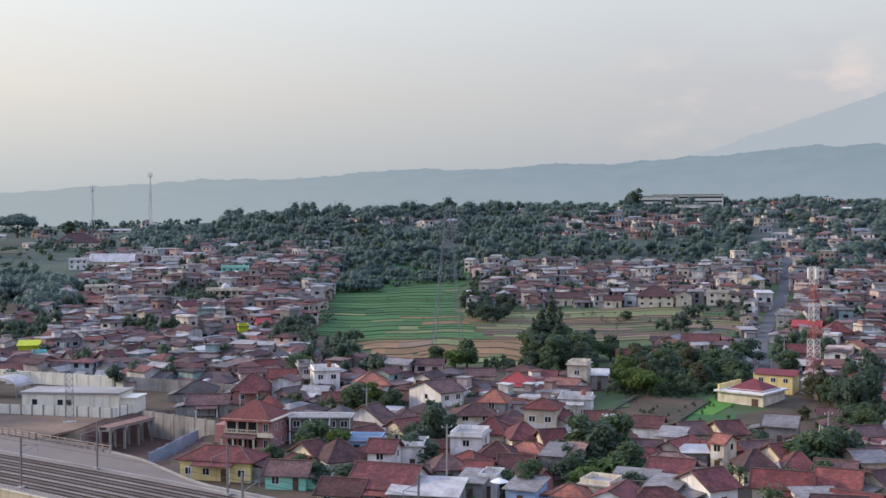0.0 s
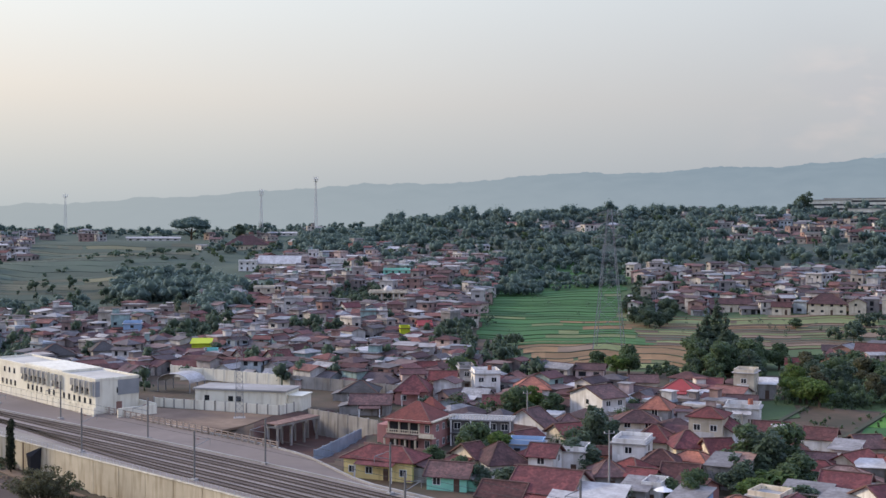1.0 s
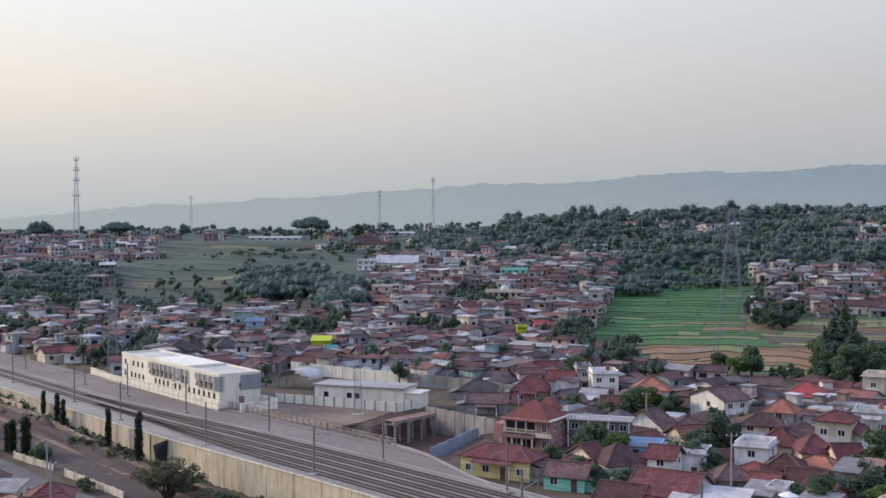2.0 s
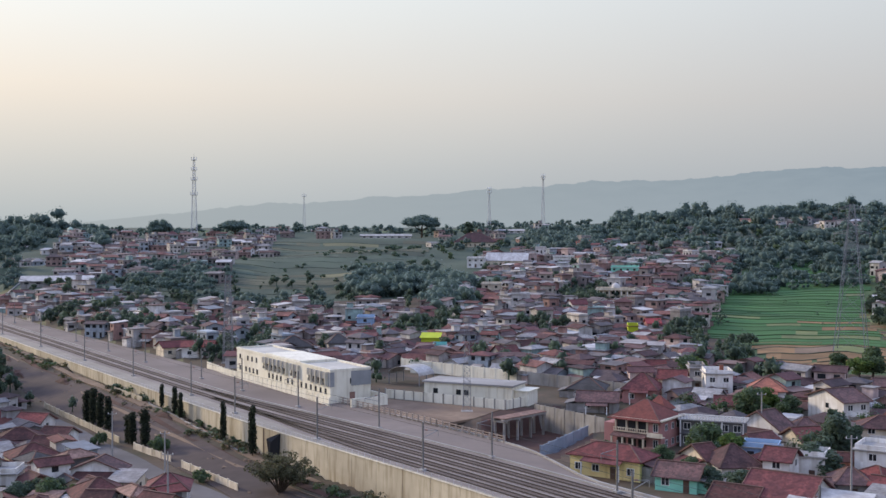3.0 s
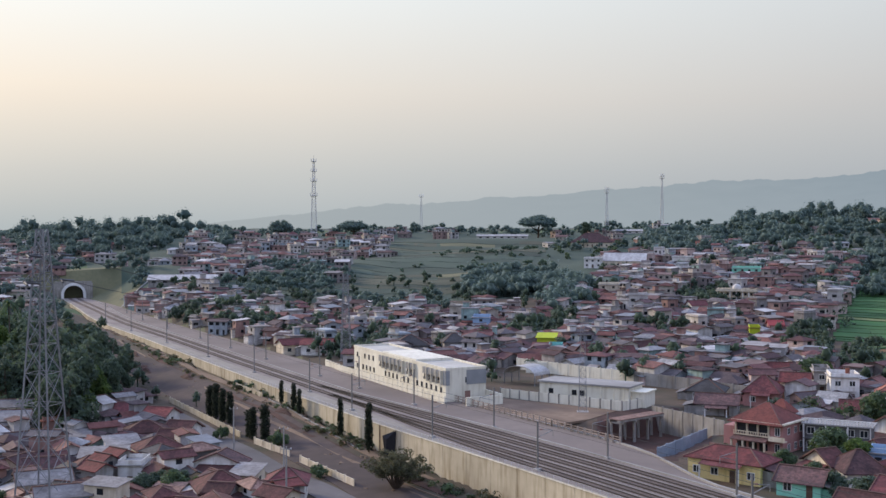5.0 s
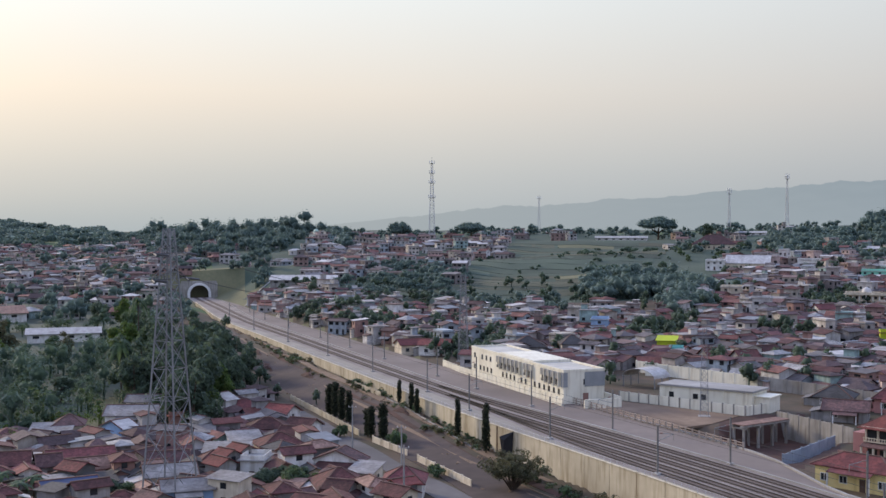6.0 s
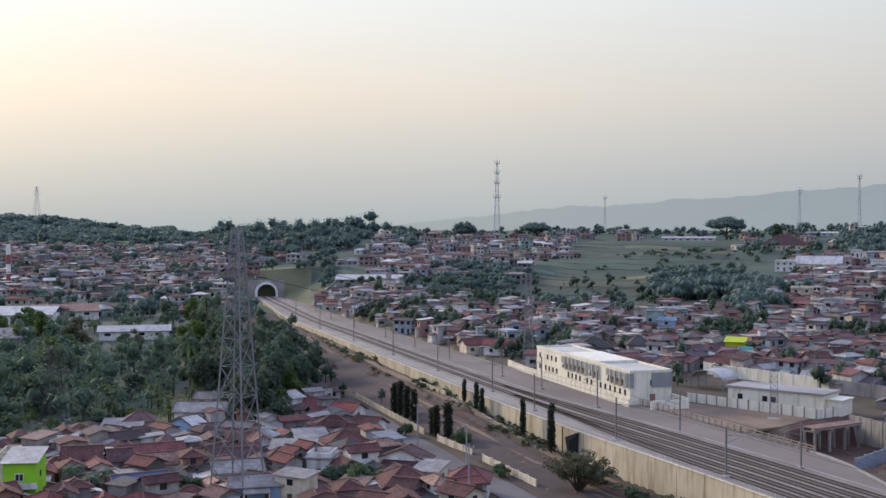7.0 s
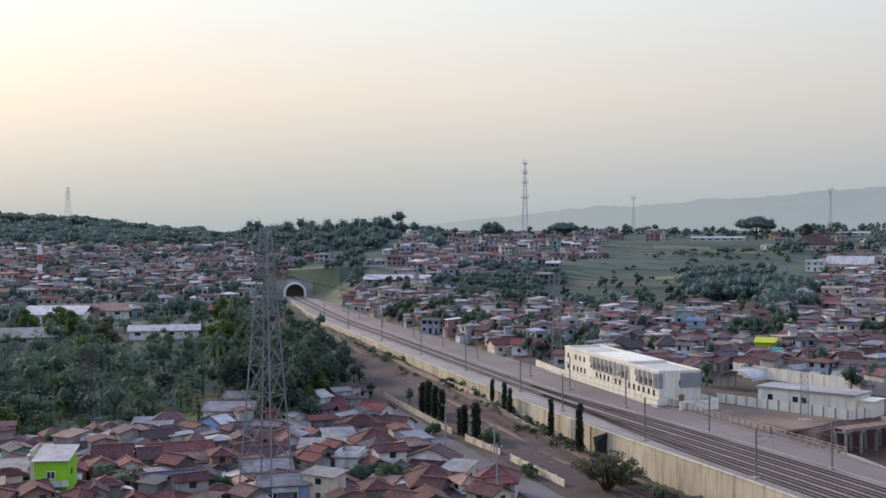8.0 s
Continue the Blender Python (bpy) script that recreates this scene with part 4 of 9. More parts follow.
def house(x, y, turn, w, d, h, kind, wall, roof, detail=2, pitch=0.5, z=None, storeys=None):
    """A house: its front looks along its own -y; ridge along its x. kind: gable, hip, flat, shed."""
    z = min(gzf(x, y), gzf(x + w / 4, y), gzf(x - w / 4, y)) if z is None else z
    PLACED.append((x, y, 0.5 * max(w, d)))
    storeys = storeys or (2 if h > 4.6 else 1)
    words = {1: "one-storey", 2: "two-storey", 3: "three-storey"}[min(storeys, 3)]
    shape = {"gable": "gabled", "hip": "hipped", "flat": "flat", "shed": "lean-to"}[kind]
    t = thing("house", pose(x, y, z, 0, 0, turn), f"{words} {WALL_WORDS.get(wall, 'plain')} house with {shape} {ROOF_WORDS.get(roof, 'tile')} roof", "house", "town houses")
    base = 0.5 + 1.5 * (detail > 0)
    rise = pitch * d / 2
    f = Form()
    if kind == "gable":
        f.add([(-w / 2, -d / 2, -base), (w / 2, -d / 2, -base), (w / 2, d / 2, -base), (-w / 2, d / 2, -base), (-w / 2, -d / 2, h), (w / 2, -d / 2, h), (w / 2, d / 2, h), (-w / 2, d / 2, h), (-w / 2, 0, h + rise - 0.1), (w / 2, 0, h + rise - 0.1)],
              [(0, 1, 5, 4), (1, 2, 6, 9, 5), (2, 3, 7, 6), (3, 0, 4, 8, 7)])
    else:
        f.box(-w / 2, w / 2, -d / 2, d / 2, -base, h)
    part("wall", f, M[wall], t)
    f = Form()
    g = Form()
    if kind == "gable":
        roof_gable(f, w, d, h, rise)
        ov = w / 2 + 0.56
        g.bar((-ov, 0, h + rise + 0.02), (ov, 0, h + rise + 0.02), 0.34, 0.2)
        if detail > 1:
            dr = rise * 0.55 / (d / 2)
            for sx in (-ov, ov):
                for sy in (-1, 1):
                    g.bar((sx, 0, h + rise), (sx, sy * (d / 2 + 0.55), h - dr), 0.14, 0.26)
    elif kind == "hip":
        k = roof_hip(f, w, d, h, rise)
        g.bar((-k, 0, h + rise + 0.02), (k, 0, h + rise + 0.02), 0.34, 0.2)
        dr = rise * 0.6 / (d / 2)
        for sx in (-1, 1):
            for sy in (-1, 1):
                g.bar((sx * k, 0, h + rise + 0.02), (sx * (w / 2 + 0.6), sy * (d / 2 + 0.6), h - dr + 0.02), 0.24, 0.16)
    elif kind == "shed":
        x0, y0 = w / 2 + 0.5, d / 2 + 0.5
        up = 0.16 * d
        top = [(-x0, -y0, h + 0.05), (x0, -y0, h + 0.05), (x0, y0, h + up), (-x0, y0, h + up)]
        f.add(top + [(a, b, c - 0.1) for a, b, c in top], [(0, 1, 2, 3), (7, 6, 5, 4), (0, 4, 5, 1), (1, 5, 6, 2), (2, 6, 7, 3), (3, 7, 4, 0)])
        g.add([(-w / 2, d / 2, h - 0.1), (w / 2, d / 2, h - 0.1), (w / 2, d / 2, h + up - 0.2), (-w / 2, d / 2, h + up - 0.2), (-w / 2, -d / 2, h - 0.1), (w / 2, -d / 2, h - 0.1)], [(0, 1, 2, 3), (0, 3, 4), (1, 5, 2)])
    else:
        f.box(-w / 2 - 0.45, w / 2 + 0.45, -d / 2 - 0.45, d / 2 + 0.45, h, h + 0.18)
        f.box(-w / 2 + 0.2, w / 2 - 0.2, -d / 2 + 0.2, d / 2 - 0.2, h + 0.18, h + 0.22)
        for a, b, c, e in ((-w / 2, w / 2, -d / 2, -d / 2 + 0.15), (-w / 2, w / 2, d / 2 - 0.15, d / 2), (-w / 2, -w / 2 + 0.15, -d / 2 + 0.15, d / 2 - 0.15), (w / 2 - 0.15, w / 2, -d / 2 + 0.15, d / 2 - 0.15)):
            g.box(a, b, c, e, h + 0.18, h + 0.95)
    rf = part("roof", f, M[roof], t)
    if kind in ("gable", "hip"):
        if detail > 0:
            part("ridge_cap", g, M["ridge"], rf)
    elif kind == "shed":
        part("upper_wall", g, M[wall], t)
    else:
        part("parapet", g, M[wall], t)
    if detail > 0:
        rnd = random.Random(int(x * 31 + y * 17))
        sh = h / storeys
        n = max(1, int(w / 3.2))
        for k in range(storeys):
            for i in range(n):
                xx = -w / 2 + w * (i + 0.5) / n
                if k == 0 and i == n // 2:
                    part("door", window_mesh(1.0, 2.1, "door"), None, t, at=pose(xx, -d / 2, 0))
                else:
                    put_window(t, xx, -d / 2, k * sh + 0.9, 0, 1.4, min(1.3, sh - 1.3), detail > 1)
            if detail > 1 or rnd.random() < 0.6:
                for sx, a in ((1, 90), (-1, -90)):
                    put_window(t, sx * w / 2, rnd.uniform(-0.2, 0.2) * d, k * sh + 0.9, a, 1.2, min(1.2, sh - 1.3), False)
        if kind in ("gable", "hip") and h < 4.7:
            side = rnd.choice((-1, 1))
            a, b, hh = d * rnd.uniform(0.5, 0.8), rnd.uniform(2.0, 3.2), h * rnd.uniform(0.62, 0.78)
            x0, x1 = sorted((side * w / 2, side * (w / 2 + b)))
            an = part("annex", Form().box(x0, x1, -a / 2, a / 2, -base, hh - 0.25), M[wall if rnd.random() < 0.5 else "w_grey"], t)
            xo, xi = side * (w / 2 + b + 0.4), side * (w / 2 + 0.02)
            top = [(xo, -a / 2 - 0.3, hh - 0.25), (xo, a / 2 + 0.3, hh - 0.25), (xi, a / 2 + 0.3, hh + 0.5), (xi, -a / 2 - 0.3, hh + 0.5)]
            part("annex_roof", Form().add(top + [(p, q, r - 0.12) for p, q, r in top], [(0, 1, 2, 3), (7, 6, 5, 4), (0, 4, 5, 1), (1, 5, 6, 2), (3, 7, 4, 0)]), M[rnd.choice((roof, "r_grey", "r_rust", "r_brown", "r_light"))], t)
        if detail > 1 and kind == "flat" and w > 6:
            f = Form().tube([(w * 0.2, d * 0.2, h + 0.2), (w * 0.2, d * 0.2, h + 1.6)], [0.55, 0.55], 10)
            part("water_tank", f, M["w_blue"] if rnd.random() < 0.4 else M["r_orange"], t)
        if detail > 1 and storeys > 1 and kind != "shed":
            part("balcony", Form().box(-w * 0.3, w * 0.3, -d / 2 - 1.1, -d / 2, sh - 0.15, sh).box(-w * 0.3, w * 0.3, -d / 2 - 1.1, -d / 2 - 1.0, sh, sh + 0.85), M["w_white"], t)
        elif detail > 1 and kind != "shed" and w > 7:
            q = w * 0.28
            part("porch_roof", Form().add([(-q, -d / 2 - 2.0, h - 0.9), (q, -d / 2 - 2.0, h - 0.9), (q, -d / 2 - 0.01, h - 0.35), (-q, -d / 2 - 0.01, h - 0.35), (-q, -d / 2 - 2.0, h - 1.0), (q, -d / 2 - 2.0, h - 1.0), (q, -d / 2 - 0.01, h - 0.45), (-q, -d / 2 - 0.01, h - 0.45)],
                                          [(0, 1, 2, 3), (7, 6, 5, 4), (0, 4, 5, 1), (1, 5, 6, 2), (3, 7, 4, 0)]), M[roof], t)
            for sx in (-q + 0.15, q - 0.15):
                part("porch_post", Form().box(sx - 0.1, sx + 0.1, -d / 2 - 1.9, -d / 2 - 1.7, -1.0, h - 0.95), M["w_white"], t)
    return t


def far_house(f, x, y, z, turn, w, d, h, kind, roofslot, rnd=random, fine=True):
    """A house added to one joined mesh: slot 0 walls, 1 tiled roofs, 2 sheet roofs, 3 openings, 4 ridges."""
    g = Form()
    g.slot = 0
    rise = (rnd.uniform(0.34, 0.54) if h < 3.5 else rnd.uniform(0.22, 0.42)) * d / 2
    if kind == "gable":
        g.add([(-w / 2, -d / 2, -2), (w / 2, -d / 2, -2), (w / 2, d / 2, -2), (-w / 2, d / 2, -2), (-w / 2, -d / 2, h), (w / 2, -d / 2, h), (w / 2, d / 2, h), (-w / 2, d / 2, h), (-w / 2, 0, h + rise - 0.1), (w / 2, 0, h + rise - 0.1)],
              [(0, 1, 5, 4), (1, 2, 6, 9, 5), (2, 3, 7, 6), (3, 0, 4, 8, 7)])
    else:
        g.box(-w / 2, w / 2, -d / 2, d / 2, -2, h + (0.8 if kind == "flat" and rnd.random() < 0.6 else 0))
    g.slot = roofslot
    if kind == "gable":
        roof_gable(g, w, d, h, rise)
    elif kind == "hip":
        roof_hip(g, w, d, h, rise)
    elif kind == "shed":
        up = rnd.uniform(0.08, 0.2) * d
        top = [(-w / 2 - 0.4, -d / 2 - 0.5, h + 0.05), (w / 2 + 0.4, -d / 2 - 0.5, h + 0.05), (w / 2 + 0.4, d / 2 + 0.4, h + up), (-w / 2 - 0.4, d / 2 + 0.4, h + up)]
        g.add(top + [(p, q, r - 0.12) for p, q, r in top], [(0, 1, 2, 3), (7, 6, 5, 4), (0, 4, 5, 1), (1, 5, 6, 2), (2, 6, 7, 3), (3, 7, 4, 0)])
    else:
        g.box(-w / 2 - 0.4, w / 2 + 0.4, -d / 2 - 0.4, d / 2 + 0.4, h, h + 0.25)
        # a stair head or an upper room on the terrace, under its own sheet roof
        if rnd.random() < 0.6:
            a, b, c = rnd.uniform(0.25, 0.5) * w, rnd.uniform(0.3, 0.6) * d, rnd.uniform(1.8, 2.7)
            ox, oy = rnd.choice((-1, 1)) * (w / 2 - a / 2 - 0.2), rnd.choice((-1, 1)) * (d / 2 - b / 2 - 0.2)
            g.slot = 0
            g.box(ox - a / 2, ox + a / 2, oy - b / 2, oy + b / 2, h + 0.25, h + c)
            g.slot = rnd.choice((1, 2, 2))
            g.box(ox - a / 2 - 0.4, ox + a / 2 + 0.4, oy - b / 2 - 0.4, oy + b / 2 + 0.4, h + c, h + c + 0.15)
    if fine:
        side = rnd.choice((-1, -1, 1))
        a, b, hh = w * rnd.uniform(0.4, 0.9), rnd.uniform(1.2, 2.6), min(h, 3.0) * rnd.uniform(0.7, 0.95)
        ox = rnd.uniform(-0.15, 0.15) * w
        y0, y1 = sorted((side * d / 2, side * (d / 2 + b)))
        if rnd.random() < 0.6:
            g.slot = 0
            g.box(ox - a / 2, ox + a / 2, y0, y1, -2, hh - 0.3)
        g.slot = 2 if rnd.random() < 0.55 else 1
        yo, yi = side * (d / 2 + b + 0.4), side * (d / 2 + 0.02)
        top = [(ox - a / 2 - 0.3, yo, hh - 0.25), (ox + a / 2 + 0.3, yo, hh - 0.25), (ox + a / 2 + 0.3, yi, hh + 0.3), (ox - a / 2 - 0.3, yi, hh + 0.3)]
        g.add(top + [(p, q, r - 0.12) for p, q, r in top], [(0, 1, 2, 3), (7, 6, 5, 4), (0, 4, 5, 1), (1, 5, 6, 2), (3, 7, 4, 0)])
        if kind == "gable" and rnd.random() < 0.5:
            g.slot = 4
            g.bar((-w / 2 - 0.5, 0, h + rise + 0.03), (w / 2 + 0.5, 0, h + rise + 0.03), 0.3, 0.18)
    # openings: shallow boxes without a back
    g.slot = 3
    n = max(1, int(w / rnd.uniform(2.4, 3.4)))

    def opening(cx, cy, along_x, sx, wd, z0, z1):
        o = 0.05 * sx
        if along_x:
            p = [(cx - wd, cy + o), (cx + wd, cy + o), (cx + wd, cy - o), (cx - wd, cy - o)]
        else:
            p = [(cx + o, cy - wd), (cx + o, cy + wd), (cx - o, cy + wd), (cx - o, cy - wd)]
        v = [(*p[k], zz) for zz in (z0, z1) for k in range(4)]
        g.add(v, [(0, 1, 5, 4), (4, 5, 6, 7), (3, 7, 4, 0), (1, 2, 6, 5)])

    for k in range(max(1, int(h / 2.6))):
        for i in range(n):
            xx, wd = -w / 2 + w * (i + 0.5) / n, rnd.choice((0.45, 0.6, 0.75, 0.95))
            low = 0.05 if rnd.random() < 0.25 else 0.85
            opening(xx, -d / 2, True, -1, wd, k * 2.75 + low, k * 2.75 + 2.05)
        for sx in (-1, 1):
            opening(sx * w / 2, rnd.uniform(-0.2, 0.2) * d, False, sx, rnd.choice((0.5, 0.7, 1.0)), k * 2.75 + 0.85, k * 2.75 + 2.0)
    c, s = math.cos(radians(turn)), math.sin(radians(turn))
    n0 = len(f.v)
    f.v += [(x + a * c - b * s, y + a * s + b * c, z + e) for a, b, e in g.v]
    f.f += [tuple(i + n0 for i in q) for q in g.f]
    f.m += g.m


# ---------------------------------------------------------------- trees
def leaf_cloud(rnd, lobes, count, size, flat=0.5, loose=0.5):
    """Corners and faces of many small folded leaves scattered through lobes (x, y, z, rx, ry, rz)."""
    lobes = np.array(lobes, float)
    vol = lobes[:, 3] * lobes[:, 4] * lobes[:, 5]
    pick = rnd.choice(len(lobes), count, p=vol / vol.sum())
    d = rnd.randn(count, 3)
    d[:, 2] += 0.25
    d /= np.linalg.norm(d, axis=1, keepdims=True)
    rad = 0.62 + 0.50 * np.sqrt(rnd.rand(count))
    c = lobes[pick, :3] + d * rad[:, None] * lobes[pick, 3:]
    n = d * 0.8 + rnd.randn(count, 3) * loose + np.array([0, 0, flat])
    n /= np.linalg.norm(n, axis=1, keepdims=True)
    a = np.cross(n, rnd.randn(count, 3))
    a /= np.linalg.norm(a, axis=1, keepdims=True)
    b = np.cross(n, a)
    s = size * (0.5 + rnd.rand(count))[:, None]
    v = np.stack([c - a * s, c - b * s * 0.6 - n * s * 0.15, c + a * s, c + b * s * 0.6 - n * s * 0.15], 1).reshape(-1, 3)
    i = np.arange(count)[:, None] * 4
    faces = np.concatenate([i + [0, 1, 2], i + [0, 2, 3]]).tolist()
    lean = d + n * 0.35 + np.array([0, 0, 0.25])
    return v, faces, np.repeat(lean / np.linalg.norm(lean, axis=1, keepdims=True), 4, 0)


def inner_clump(rnd, x, y, z, rx, ry, rz, core):
    """A ragged knot of twigs and leaves inside a lobe: torn facets, not a ball."""
    pts, fac = [], []
    for j in range(3):
        for i in range(6):
            th, ph = 2 * math.pi * (i + 0.5 * j) / 6, math.pi * (j + 0.6) / 3.2
            k = core * (0.6 + 0.5 * rnd.rand())
            pts.append((x + rx * k * math.sin(ph) * math.cos(th), y + ry * k * math.sin(ph) * math.sin(th), z + rz * k * math.cos(ph)))
    for j in range(2):
        for i in range(6):
            a, b, c, e = j * 6 + i, (j + 1) * 6 + i, (j + 1) * 6 + (i + 1) % 6, j * 6 + (i + 1) % 6
            fac += [(a, b, c), (a, c, e)]
    return pts, fac


def crown_mesh(name, rnd, lobes, count, size, mat, core=0.62):
    """A crown: leaves all through it, over ragged inner clumps that stop it being see-through."""
    v, f, _ = leaf_cloud(rnd, lobes, count, size)
    verts, faces = v.tolist(), f
    for lobe in lobes:
        n0 = len(verts)
        p, q = inner_clump(rnd, *lobe, core)
        verts += p
        faces += [tuple(i + n0 for i in t) for t in q]
    me = bpy.data.meshes.new(name)
    me.from_pydata(verts, [], faces)
    me.materials.append(mat)
    me.update()
    return me


TREE_KINDS = {}


def tree_kind(key):
    """Meshes (trunk, crown) of a kind of tree, made once."""
    if key in TREE_KINDS:
        return TREE_KINDS[key]
    species, variant = key
    rnd = np.random.RandomState(abs(hash_name(species)) % 9999 + variant * 7)
    t = Form()
    if species == "cypress":
        h = 9.5
        lobes = [(rnd.uniform(-0.12, 0.12), rnd.uniform(-0.12, 0.12), 1.3 + k * 0.95, 0.95 * (1.0 - 0.05 * abs(k - 3)) * rnd.uniform(0.85, 1.1), 0.95 * rnd.uniform(0.85, 1.1), 0.95) for k in range(8)]
        t.tube([(0, 0, -0.5), (0, 0, 8.6)], [0.2, 0.05], 6)
        crown = crown_mesh("cypress_crown", rnd, lobes, 1000, 0.26, M["leaf_cypress"], 0.85)
    elif species == "pine":
        lobes = [(rnd.uniform(-0.4, 0.4), rnd.uniform(-0.4, 0.4), 3 + k * 1.75, 3.4 * (1 - k / 9.5) * rnd.uniform(0.8, 1.15), 3.4 * (1 - k / 9.5) * rnd.uniform(0.8, 1.15), 1.1) for k in range(9)]
        t.tube([(0, 0, -0.5), (0.1, 0, 9), (0, 0.1, 18.6)], [0.4, 0.22, 0.05], 7)
        crown = crown_mesh("pine_crown", rnd, lobes, 2000, 0.55, M["leaf_dark"], 0.55)
    elif species == "palm":
        t.tube([(0, 0, -0.5), (0.25, 0.1, 3.5), (0.4, 0.2, 7.0)], [0.22, 0.17, 0.13], 7)
        f = Form()
        for k in range(15):
            a, lift = 2 * math.pi * k / 15 + rnd.uniform(-0.2, 0.2), rnd.uniform(0.1, 0.9)
            prev = None
            for j in range(6):
                u = j / 5
                r = 3.1 * u
                p = Vector((0.4 + math.cos(a) * r, 0.2 + math.sin(a) * r, 7.0 + 1.6 * lift * u * 2 - 3.0 * u * u))
                side = Vector((-math.sin(a), math.cos(a), 0)) * (0.55 * math.sin(math.pi * (0.12 + 0.86 * u)))
                now = (p - side - Vector((0, 0, 0.18)), p, p + side - Vector((0, 0, 0.18)))
                if prev:
                    f.add([*prev, *now], [(0, 1, 4, 3), (1, 2, 5, 4)])
                prev = now
        crown = f.mesh("palm_crown", M["leaf_mid"])
    elif species == "banana":
        t.tube([(0, 0, -0.3), (0, 0, 1.8)], [0.16, 0.1], 6)
        f = Form()
        for s in range(4):
            ox, oy = rnd.uniform(-1.6, 1.6), rnd.uniform(-1.6, 1.6)
            t.tube([(ox, oy, -0.3), (ox, oy, 2.0)], [0.15, 0.1], 6)
            for k in range(7):
                a, lift = rnd.uniform(0, 6.28), rnd.uniform(0.6, 1.5)
                prev = None
                for j in range(5):
                    u = j / 4
                    p = Vector((ox + math.cos(a) * 2.1 * u, oy + math.sin(a) * 2.1 * u, 2.0 + 2.2 * lift * u - 2.4 * u * u))
                    side = Vector((-math.sin(a), math.cos(a), 0)) * (0.42 * math.sin(math.pi * (0.1 + 0.85 * u)))
                    now = (p - side, p + Vector((0, 0, -0.08)), p + side)
                    if prev:
                        f.add([*prev, *now], [(0, 1, 4, 3), (1, 2, 5, 4)])
                    prev = now
        crown = f.mesh("banana_crown", M["leaf_light"])
    else:
        mat = {"broad": M["leaf_mid"], "dense": M["leaf_dark"], "light": M["leaf_light"], "olive": M["leaf_olive"], "shrub": M["leaf_mid"]}[species]
        low = species == "shrub"
        n = 7 if low else 17
        lobes = []
        t.tube([(0, 0, -0.6), (0.1, 0.05, 1.5), (0.15, -0.1, 3.4)], [0.34, 0.26, 0.2], 7)
        for k in range(n):
            a, r = 2.4 * k + rnd.uniform(-0.4, 0.4), rnd.uniform(0.4, 3.3) * (0.4 + 0.6 * rnd.rand())
            z = (1.2 if low else 2.0) + rnd.uniform(0, 1) * (1.4 if low else 6.2) * (1.1 - r / 4.4)
            q = rnd.uniform(0.85, 1.6)
            lobes.append((math.cos(a) * r, math.sin(a) * r, z, q, q * rnd.uniform(0.85, 1.15), q * rnd.uniform(0.65, 0.9)))
            if not low and k < 7:
                t.tube([(0.15, -0.1, 2.6 + 0.1 * k), (math.cos(a) * r * 0.5, math.sin(a) * r * 0.5, z * 0.75), (math.cos(a) * r * 0.9, math.sin(a) * r * 0.9, z)], [0.15, 0.1, 0.04], 5)
        crown = crown_mesh(species + "_crown", rnd, lobes, 800 if low else 1700, 0.33, mat, 0.72)
    TREE_KINDS[key] = (t.mesh(species + "_trunk", M["bark"]), crown)
    return TREE_KINDS[key]


def hash_name(s):
    return sum(ord(c) * (i + 3) for i, c in enumerate(s))


TREE_LABELS = {"cypress": "slim dark columnar cypress tree", "pine": "tall dark conifer with tiered branches", "palm": "coconut palm with drooping fronds", "banana": "clump of bright green banana plants", "broad": "leafy green broadleaf tree", "dense": "dark green dense broadleaf tree", "light": "fresh light green leafy tree", "olive": "dusty olive-brown leafy tree", "shrub": "low green leafy bush"}


def tree(species, x, y, size=1.0, tall=1.0, label="", z=None):
    rnd = random.Random(int(x * 13 + y * 29))
    trunk, crown = tree_kind((species, rnd.randrange(3) if species in ("broad", "dense", "light", "olive") else 0))
    t = thing("bush" if species == "shrub" else "tree", pose(x, y, gzf(x, y) if z is None else z, 0, 0, rnd.uniform(0, 360)), label or TREE_LABELS[species], "bush" if species == "shrub" else "tree", "trees")
    sc = Matrix.Diagonal((size, size, size * tall, 1))
    part("trunk", trunk, None, t, at=sc)
    part("crown", crown, None, t, at=sc)
    PLACED.append((x, y, 1.5 * size))
    return t


